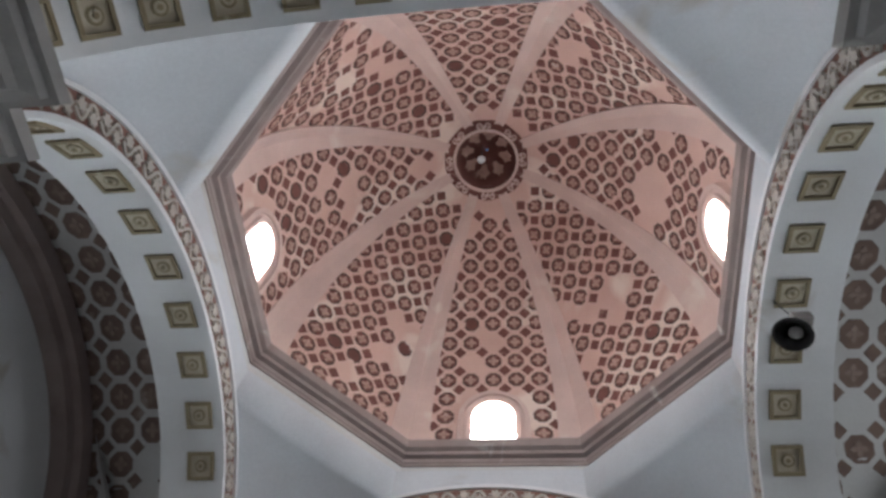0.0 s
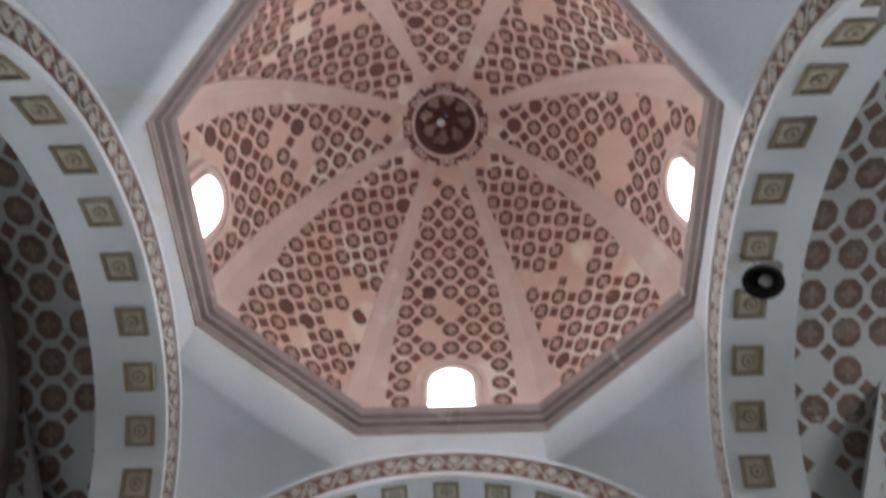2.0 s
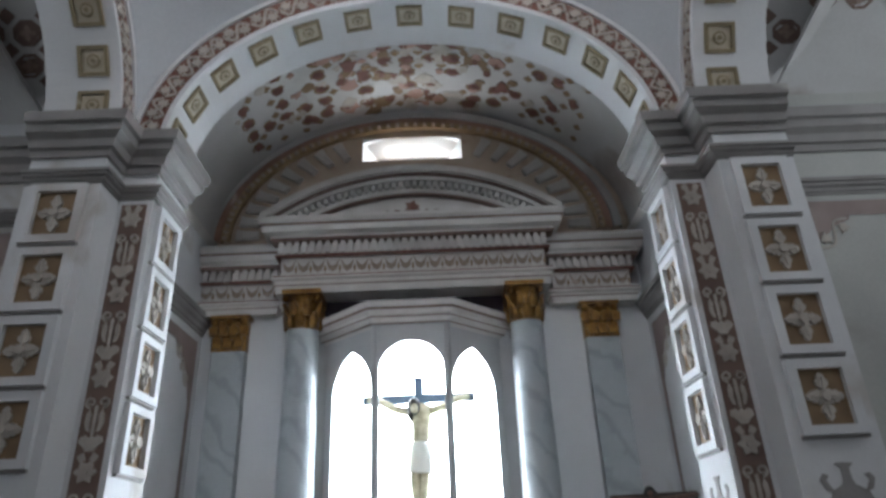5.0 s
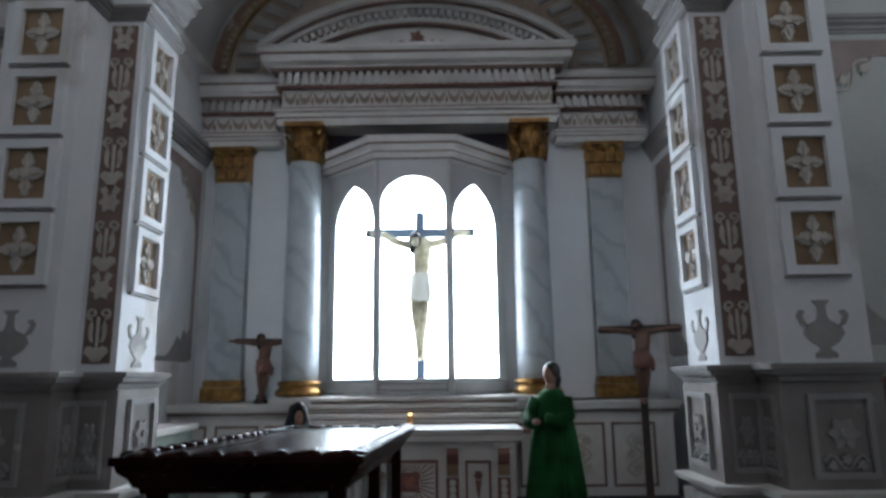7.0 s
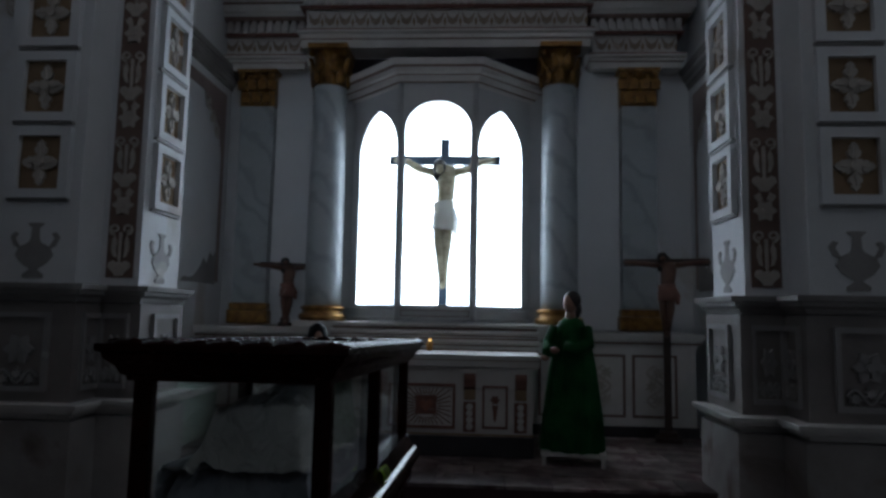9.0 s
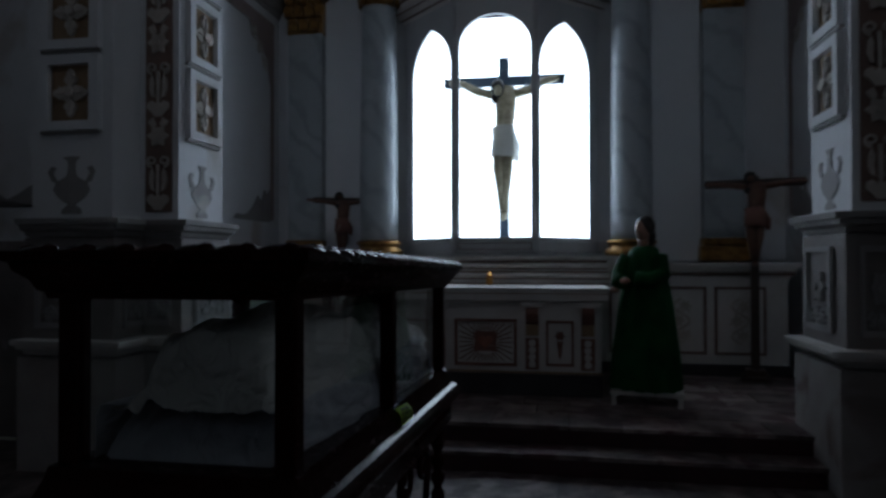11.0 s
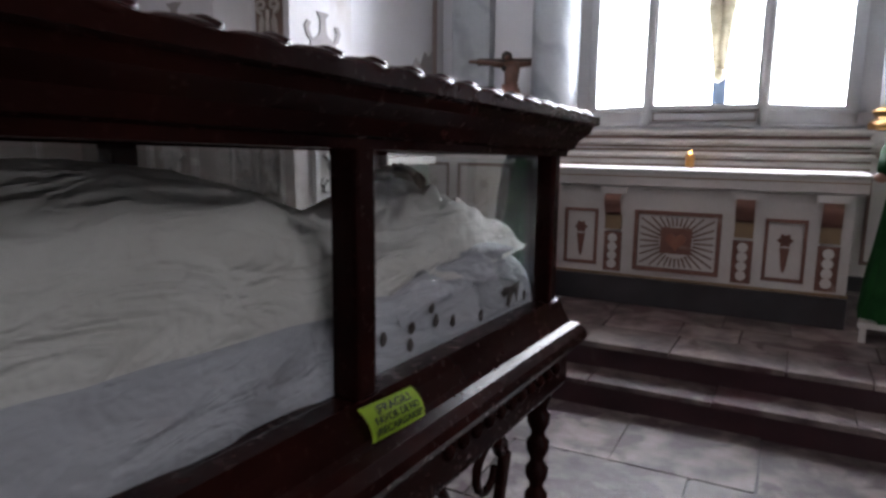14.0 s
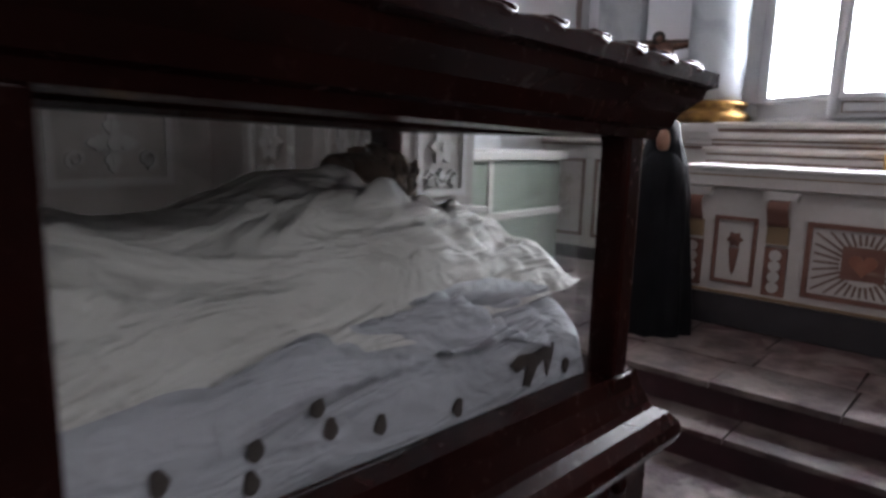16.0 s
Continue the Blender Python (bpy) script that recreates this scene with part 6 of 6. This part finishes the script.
for x, ya, yb in ((X1 - 0.04, Y0 + 0.055, 0.077), (X1 - 0.04, 0.093, Y1 - 0.06), (X0 + 0.04, Y0 + 0.055, 0.077), (X0 + 0.04, 0.093, Y1 - 0.06)):
    p = part("pane", boxed(x - 0.002, x + 0.002, ya, yb, 1.085, 1.437), GLASS, case, "clear glass pane")
    p.visible_shadow = False
for y in (Y0 + 0.04, Y1 - 0.04):
    p = part("pane", boxed(X0 + 0.045, X1 - 0.045, y - 0.002, y + 0.002, 1.085, 1.437), GLASS, case, "clear glass pane")
    p.visible_shadow = False

# note on the case's rail
note = thing("warning_note", "neon yellow handwritten warning note stuck on the case's rail", "note")
NP = [Vector((X1 + 0.004, 0.043, 1.080)), Vector((X1 + 0.004, 0.183, 1.072)), Vector((X1 + 0.022, 0.196, 1.022)), Vector((X1 + 0.022, 0.056, 1.028))]


def note_at(u, v, d=0.0):
    p = NP[0].lerp(NP[1], u).lerp(NP[3].lerp(NP[2], u), v)
    n = (NP[3] - NP[0]).cross(NP[1] - NP[0]).normalized()
    n = n if n.x > 0 else -n
    return p + n * (d + 0.004 + 0.008 * math.sin(math.pi * v) + 0.004 * math.sin(2.5 * u))


bm = bmesh.new()
grid(bm, [[note_at(u / 8, v / 6) for u in range(9)] for v in range(7)])
bmesh.ops.solidify(bm, geom=bm.faces[:], thickness=0.0008)
part("paper", fix(bm), NEON, note, smooth=True)
for row, text in enumerate(("\u00a1FRAGIL!", "FAVOR DE NO", "\u00a1RECARGARSE!")):
    cu = bpy.data.curves.new("writing", "FONT")
    cu.body, cu.size, cu.align_x, cu.offset, cu.extrude = text, 1.0, "CENTER", 0.012, 0.002
    tmp = new("writing", cu)
    bpy.context.view_layer.update()
    me = bpy.data.meshes.new_from_object(tmp.evaluated_get(bpy.context.evaluated_depsgraph_get()))
    bpy.data.objects.remove(tmp)
    xs = [v.co.x for v in me.vertices]
    w, x0 = max(xs) - min(xs), min(xs)
    share = (0.62, 0.80, 0.88)[row]
    for v in me.vertices:
        u = 0.5 - share / 2 + share * (v.co.x - x0) / w
        vv = 0.30 + row * 0.29 - v.co.y * 0.30
        v.co = note_at(u, vv, 0.002 + max(0, v.co.z) * 0.2)
    me.materials.append(INK)
    ob = new("writing", me)
    ob.parent = note

# ---- veiled lying figure on its bed ----
def crease(t, sharp):
    """A rounded fold that repeats every unit of t, with a soft valley between."""
    return (0.5 + 0.5 * math.cos(6.28318 * t)) ** sharp


def ripple(y, v):
    """In and out of the mattress's satin side at height share v: slanting folds at the foot half, nearly taut by the head."""
    if y > 0.06:
        return 0.002 * noise.noise((y * 20, v, 4))
    return 0.042 * (crease(y * 3.1 - v * 0.75 + 0.9 * noise.noise((y * 2.2, v, 0)), 3) - 0.75) * (0.5 + 0.8 * abs(noise.noise((y * 3, 7, 1))))


bed = thing("satin_bed", "white satin mattress with dark dots and rumpled edge in the case", "bedding")
SX = X1 - 0.050                  # outer face of the mattress behind the pane
bm = bmesh.new()
rows = []
for i in range(111):
    y = Y0 + 0.085 + (0.846 - Y0 - 0.085) * i / 110
    e = min(1.0, max(0.0, (y - 0.785) / 0.06))
    lap = 0.088 * (1 - math.sqrt(max(0.0, 1 - e * e)))
    zt = 1.200 - lap
    row = [(SX - 0.002, y, 1.050), (SX + 0.002 + min(0, ripple(y, 0.35)), y, 1.05 + (zt - 1.05) * 0.35), (SX - 0.001 + ripple(y, 0.65), y, 1.05 + (zt - 1.05) * 0.65), (SX - 0.008 + ripple(y, 0.86), y, 1.05 + (zt - 1.05) * 0.86), (SX - 0.022, y, zt - 0.004)]
    for j in range(24):
        x = SX - 0.036 - (SX - X0 - 0.10) * j / 23
        row.append((x, y, zt + 0.004 + 0.006 * noise.noise((x * 14, y * 9, 1))))
    row += [(X0 + 0.052, y, zt - 0.02), (X0 + 0.05, y, 1.055)]
    rows.append(row)
grid(bm, rows)
part("mattress", fix(bm), CLOTH, bed, smooth=True)
DOT = mat("dark_bead_stain", (0.06, 0.045, 0.04), (0.03, 0.022, 0.02), 0.6, 0, 8, 60, 0.1)
for y, z in ((0.186, 1.142), (0.273, 1.143), (0.268, 1.112), (0.341, 1.166), (0.357, 1.138), (0.423, 1.123), (0.548, 1.108), (0.785, 1.110)):
    bm = bmesh.new()
    pts = [(0.0085 * (1 + 0.2 * math.sin(3 * t + y * 9)) * math.cos(t), 0.0125 * math.sin(t)) for t in [6.28318 * i / 14 for i in range(14)]]
    prism(bm, pts, 0.0015, lambda a, b, d, y=y, z=z: (SX + 0.0035 + d, y + a, z + b))
    part("dark_dot", fix(bm), DOT, bed)
bm = bmesh.new()
prism(bm, [(-0.05, 0.02), (-0.03, 0.035), (0.0, 0.03), (0.05, 0.04), (0.05, 0.02), (0.038, -0.03), (0.028, 0.01), (0.012, 0.0), (-0.005, -0.04), (-0.02, -0.03), (-0.012, 0.01), (-0.035, 0.0)], 0.0015, lambda a, b, d: (SX + 0.0035 + d, 0.70 + a, 1.125 + b * 0.7))
part("dark_letter_stain", fix(bm), DOT, bed)


def veil_height(x, y):
    """Height of the draped cloth over feet, knees, hips, chest and shoulders of a body that lies along y."""
    c = -0.13
    u = (x - c) / (0.187 if x > c else 0.185)
    f = max(0.0, 1 - abs(u) ** 2) ** (0.5 if u > 0 else 0.8)
    along = np.interp(y, (-0.62, -0.60, -0.56, -0.50, -0.40, -0.28, -0.14, -0.05, 0.05, 0.11, 0.215, 0.30, 0.42, 0.50, 0.60, 0.67, 0.75, 0.80, 0.845, 0.862), (0.0, 0.10, 0.18, 0.205, 0.198, 0.224, 0.220, 0.212, 0.182, 0.166, 0.138, 0.142, 0.182, 0.186, 0.155, 0.136, 0.118, 0.096, 0.062, 0.03))
    z = along * f
    # two feet under the cloth
    z += 0.016 * math.exp(-((y + 0.53) / 0.09) ** 2) * (math.cos(6.28318 * (x - c) / 0.19 + 3.14159)) * f
    n1, n2, n3 = noise.noise((x * 3, y * 1.6, 9)), noise.noise((x * 5 + 4, y * 2.5, 3)), noise.noise((x * 3, y * 4, 17))
    # long soft folds that slant down the body's sides and fade out on its ridge
    g = 0.95 * min(1.0, max(0.2, (0.9 - y) * 5)) * min(1.0, max(0.12, abs(x - c) * 9 - 0.35)) * min(1.0, 0.25 + 4 * f)
    z += g * 0.046 * (crease(x * 7.5 + y * 2.0 + n1 * 1.5, 2) - 0.3) * max(0, 0.55 + 1.3 * n2)
    z += g * 0.030 * (crease(x * 11.0 - y * 2.6 + n2 * 1.8, 3) - 0.2) * max(0, 0.45 + 1.6 * n3)
    z += g * 0.016 * crease(x * 19 + y * 5.2 + n3 * 2.4, 3) * max(0, 0.35 + 1.7 * n1)
    z += 0.006 * n2 + 0.0045 * g * noise.noise((x * 34 + y * 9, y * 17, 5)) + 0.0018 * noise.noise((x * 70, y * 52, 2))
    # crumples where the cloth is tucked at the shoulders
    t = math.exp(-((y - 0.60) / 0.20) ** 2 - ((x + 0.01) / 0.12) ** 2)
    z += t * 0.024 * abs(noise.noise((x * 22 + y * 10, y * 13 - x * 9, 6))) * 2
    return 1.197 + z


bm = bmesh.new()
rows = []
for i in range(251):
    y = -0.62 + 1.482 * i / 250
    row = []
    for j in range(97):
        hem = np.interp(y, (-0.62, 0.0, 0.10, 0.30, 0.60, 0.80, 0.85), (0.030, 0.026, 0.016, 0.018, 0.012, 0.0, 0.02)) + 0.020 * noise.noise((y * 7, 3, 3))
        x = X0 + 0.062 + (SX - hem - X0 - 0.062) * j / 96
        z = veil_height(x, y)
        # the hem lies down on the mattress towards the pane
        if j > 92:
            low = np.interp(y, (0.5, 0.7, 0.85), (1.199, 1.216, 1.226))
            z = low + max(0.0, z - low) * (96 - j) / 4
        row.append((x, y, z))
    rows.append(row)
grid(bm, rows)
effigy = link_mesh("veiled_recumbent_statue", fix(bm), LACE, smooth=True)
tagged(effigy, "recumbent statue wholly covered by a cream-white gauze cloth", "statue")
# dark carved head with thorn crown resting on the pillows
rnd = random.Random(12)
bm = bmesh.new()
blob(bm, (0, 0, 0), 0.062, (0.85, 1.35, 0.85), 0, 3)
blob(bm, (0.0, -0.085, 0.012), 0.030, (0.9, 1.1, 0.9), 0, 2)
for i in range(70):
    t, lift = rnd.uniform(0, 6.28318), rnd.uniform(-0.045, 0.045)
    a = Vector((0.058 * math.cos(t), 0.03 + lift, 0.058 * math.sin(t)))
    e = a + Vector((0.030 * math.cos(t + 1.4), rnd.uniform(-0.03, 0.03), 0.030 * math.sin(t + 1.4)))
    tube(bm, [a, (a + e) * 0.515, e], 0.0085, 0.004, 6, 1)
head = link_mesh("carved_bust", fix(bm), [mat("dark_carved_wood", (0.22, 0.14, 0.10), (0.05, 0.03, 0.022), 0.38, 0, 26, 90, 0.5), mat("brown_thorn_wood", (0.19, 0.12, 0.08), (0.04, 0.027, 0.02), 0.45, 0, 24, 80, 0.5)], smooth=True)
head.matrix_world = pose(-0.20, 0.632, 1.358, -12, 0, 12) @ Matrix.Diagonal((0.95, 0.80, 0.9, 1))
tagged(head, "dark carved wooden bust with a crown of thorns on pillows", "bust")


def pillow(name, label, x0, x1, y0, y1, z, h, tilt, seed):
    bm = bmesh.new()
    for sg in (1, -1):
        rows = []
        for i in range(25):
            v = -1 + 2 * i / 24
            row = []
            for j in range(25):
                u = -1 + 2 * j / 24
                puff = max(0, (1 - abs(u) ** 3.2) * (1 - abs(v) ** 3.2)) ** 0.5
                wob = 0.010 * noise.noise((u * 2.5 + seed, v * 2.5, seed)) + 0.006 * noise.noise((u * 7, v * 7 + seed, 1))
                row.append((u * (x1 - x0) / 2 * (1 - 0.06 * abs(v)), v * (y1 - y0) / 2 * (1 - 0.05 * abs(u)), sg * (h / 2 * puff + wob * puff)))
            rows.append(row)
        grid(bm, rows, flip=sg < 0)
    bmesh.ops.remove_doubles(bm, verts=bm.verts, dist=0.0005)
    ob = link_mesh(name, fix(bm), CLOTH, smooth=True)
    ob.matrix_world = pose((x0 + x1) / 2, (y0 + y1) / 2, z, tilt, 0, 0)
    return tagged(ob, label, "pillow", group="pillows in the case")


pillow("satin_pillow", "plump white satin pillow under the statue's head", X0 + 0.08, SX - 0.002, 0.47, 0.83, 1.232, 0.075, -6, 7)
# rumpled cloth tucked along the bed's edge
tuck = bmesh.new()
rows = []
for i in range(161):
    y = 0.24 + 0.50 * i / 160
    row = []
    amp = min(1.0, (y - 0.22) * 8, (0.76 - y) * 9)
    for j in range(13):
        v = j / 12
        q = y * 26 + 9 * noise.noise((y * 3, v * 0.6, 1))
        x = SX + 0.008 - 0.030 * v + amp * 0.006 * math.sin(q + v * 4)
        z = 1.170 + 0.052 * v + amp * (0.007 + 0.024 * math.sin(v * 3.14159) * (0.45 + math.sin(q * 0.9 + v * 5)) + 0.020 * abs(noise.noise((y * 26, v * 5, 5)))) - 0.03 * (1 - min(1.0, max(0.0, amp)))
        row.append((x, y, z))
    rows.append(row)
grid(tuck, rows)
tk = link_mesh("rumpled_sheet", fix(tuck), CLOTH, smooth=True)
tagged(tk, "rumpled white satin sheet tucked along the mattress edge", "sheet")
bm = bmesh.new()
rows = []
for i in range(31):
    v = i / 30
    rows.append([(X0 + 0.07 + (SX - X0 - 0.08) * j / 40, Y0 + 0.09 + 0.16 * v, 1.075 + 0.115 * v ** 0.7 + 0.022 * noise.noise((j * 0.18, v * 2, 8)) * (1 - 0.7 * v) + 0.006 * math.sin(j * 0.7 + v * 4)) for j in range(41)])
grid(bm, rows)
fs = link_mesh("foot_sheet", fix(bm), CLOTH, smooth=True)
tagged(fs, "bunched white satin sheet at the statue's feet", "sheet")


def settle(place):
    """The case stands a little askew, and its foot end is propped slightly higher."""
    x, y, z = place
    return x + 0.025 * (y - 0.1) - 0.016, y, z + 0.028 * (0.6 - y) * min(1, max(0, z / 0.8))


seen_mesh = set()
for top in [o for o in scene.objects if o.name.split(".")[0] in ("glass_case", "warning_note", "satin_bed", "veiled_recumbent_statue", "carved_bust", "satin_pillow", "rumpled_sheet", "foot_sheet")]:
    for o in (top, *top.children):
        if o.type != "MESH":
            continue
        if o.matrix_basis.translation.length > 1e-6:
            o.location = settle(o.location)
        elif o.data.name not in seen_mesh:
            seen_mesh.add(o.data.name)
            for v in o.data.vertices:
                v.co = settle(v.co)

# ---- loudspeaker on the east arch, sconce, small candle ----
spk = thing("horn_loudspeaker", "black round horn loudspeaker hanging by the arch on a grey bracket", "loudspeaker", at=(2.80, -0.13, 6.60))
bm = lathe([(0.03, 0.0), (0.05, 0.05), (0.09, 0.11), (0.145, 0.16), (0.155, 0.17), (0.15, 0.18), (0.125, 0.155), (0.06, 0.09), (0.055, 0.05)], 32)
h = part("horn", fix(bm), IRON, spk, "black horn bell", smooth=True)
h.matrix_basis = pose(0, 0, 0, 180, 25, 0)
c2 = part("core", lathe([(0.05, 0.0), (0.055, 0.03), (0.03, 0.06), (0.01, 0.07)], 20), CORNICE, spk, smooth=True)
c2.matrix_basis = pose(-0.03, 0, -0.11, 180, 25, 0)
part("bracket", boxed(0.0, 0.16, -0.05, 0.05, 0.02, 0.12, 0.01), CORNICE, spk)
bm = bmesh.new()
tube(bm, [(0.05, 0.02, 0.1), (0.12, 0.2, 0.7), (0.16, 0.42, 1.48)], 0.006, 0.006, 6)
part("cable", fix(bm), IRON, spk)
sc = thing("shell_sconce", "pale round glass sconce shade below the impost cornice", "lamp", at=(-2.42, 3.42, 5.02))
part("shade", lathe([(0.02, -0.22), (0.07, -0.2), (0.10, -0.1), (0.105, 0.02), (0.09, 0.10)], 20), RELIEF, sc, smooth=True)
vc = thing("floor_candle", "lit votive candle in a red glass on an iron stand", "candle", at=(-2.60, 1.26, 0.0))
part("stand", lathe([(0.10, 0), (0.10, 0.015), (0.012, 0.03), (0.012, 0.60), (0.06, 0.62), (0.06, 0.635)], 14), IRON, vc, smooth=True)
part("glass", lathe([(0.03, 0.635), (0.036, 0.65), (0.036, 0.72)], 14), WAX, vc, smooth=True)
part("flame", lathe([(0.003, 0.72), (0.008, 0.73), (0.005, 0.745), (0.001, 0.755)], 10), FLAME, vc)

WOODBROWN = mat("brown_cabinet_wood", (0.13, 0.062, 0.035), (0.065, 0.03, 0.018), 0.45, 0, 4, 50, 0.15)
conf = thing("wooden_cabinet", "brown panelled wooden cabinet against the transept wall", "cabinet", at=(3.95, 2.72, 0))
part("body", boxed(-0.45, 0.45, 0, 0.36, 0.05, 1.70, 0.01), WOODBROWN, conf)
part("top", boxed(-0.49, 0.49, -0.04, 0.38, 1.70, 1.76, 0.012), WOODBROWN, conf)
part("plinth", boxed(-0.47, 0.47, -0.02, 0.36, 0.0, 0.08, 0.008), WOODBROWN, conf)
for sg in (-1, 1):
    d = part("door", boxed(*sorted((sg * 0.01, sg * 0.42)), -0.02, 0.0, 0.12, 1.64, 0.006), WOODBROWN, conf)
    for z0, z1 in ((0.2, 0.85), (0.93, 1.56)):
        part("door_panel", boxed(*sorted((sg * 0.07, sg * 0.36)), -0.034, -0.02, z0, z1, 0.012), WOODBROWN, d)
PALEGREEN = mat("pale_green_paint", (0.30, 0.34, 0.29), (0.20, 0.235, 0.195), 0.5, 0, 3, 50, 0.1)
sidebox = thing("side_altar_base", "pale green painted side altar base with white edges", "pedestal", at=(-2.78, 4.25, 0.30))
part("body", boxed(-0.25, 0.25, -0.75, 0.75, 0, 0.95, 0.01), PALEGREEN, sidebox)
part("top", boxed(-0.27, 0.30, -0.79, 0.79, 0.95, 1.02, 0.012), ALTARWHITE, sidebox)
part("rail", boxed(0.25, 0.275, -0.75, 0.75, 0.48, 0.54, 0.006), ALTARWHITE, sidebox)
part("post", boxed(0.25, 0.27, -0.30, -0.24, 0.54, 0.95, 0.006), ALTARWHITE, sidebox)

# ---- stone slabs of the floor, treads and platform, laid last ----
rnd = random.Random(77)


def lay(holder, name, x0, x1, y0, y1, z, rowh, lens, material, thick=0.05, jitter=0.012):
    y = y0
    while y < y1 - 0.02:
        h = min(y1 - y, rowh * rnd.uniform(0.85, 1.15))
        if y1 - (y + h) < rowh * 0.4:
            h = y1 - y
        x = x0 - rnd.uniform(0, lens[0])
        while x < x1:
            w = rnd.uniform(*lens)
            a, b = max(x, x0), min(x + w, x1)
            if b - a > 0.08:
                g = 0.004
                dz = rnd.uniform(-0.004, 0.004)
                bm = bmesh.new()
                cor = [(a + g, y + g), (b - g, y + g), (b - g, y + h - g), (a + g, y + h - g)]
                cor = [(p + rnd.uniform(-1, 1) * jitter * 0.4, q + (rnd.uniform(-1, 1) * jitter * 0.4 if y0 < q - 0.05 else 0)) for p, q in cor]
                lo = [bm.verts.new((p, q, z - thick)) for p, q in cor]
                m_ = [bm.verts.new((p, q, z - 0.006 + dz)) for p, q in cor]
                cx, cy = (a + b) / 2, y + h / 2
                hi = [bm.verts.new((cx + (p - cx) * 0.996, cy + (q - cy) * 0.996, z + dz + rnd.uniform(-0.002, 0.002))) for p, q in cor]
                bm.faces.new(hi)
                for s, t in ((lo, m_), (m_, hi)):
                    for i in range(4):
                        bm.faces.new((s[i], s[(i + 1) % 4], t[(i + 1) % 4], t[i]))
                part(name, fix(bm), material, holder)
            x += w
        y += h


lay(floor, "slab", -3.0, 3.0, -2.6, 2.84, 0.0, 0.52, (0.5, 0.95), STONE)
bm = boxed(-7, 7, -9.2, -2.6, -0.05, -0.004)
box(bm, -7, -3.0, -2.6, 3.0, -0.05, -0.004)
box(bm, 3.0, 7, -2.6, 3.0, -0.05, -0.004)
part("outer_paving", bm, STONE, floor)
lay(platform, "tread_slab", -2.5, 2.5, 2.815, 3.09, 0.15, 0.27, (0.45, 0.8), STEPSTONE, 0.03)
lay(platform, "platform_slab", -3.1, 3.1, 3.055, 5.45, 0.30, 0.38, (0.35, 0.75), STEPSTONE, 0.03)
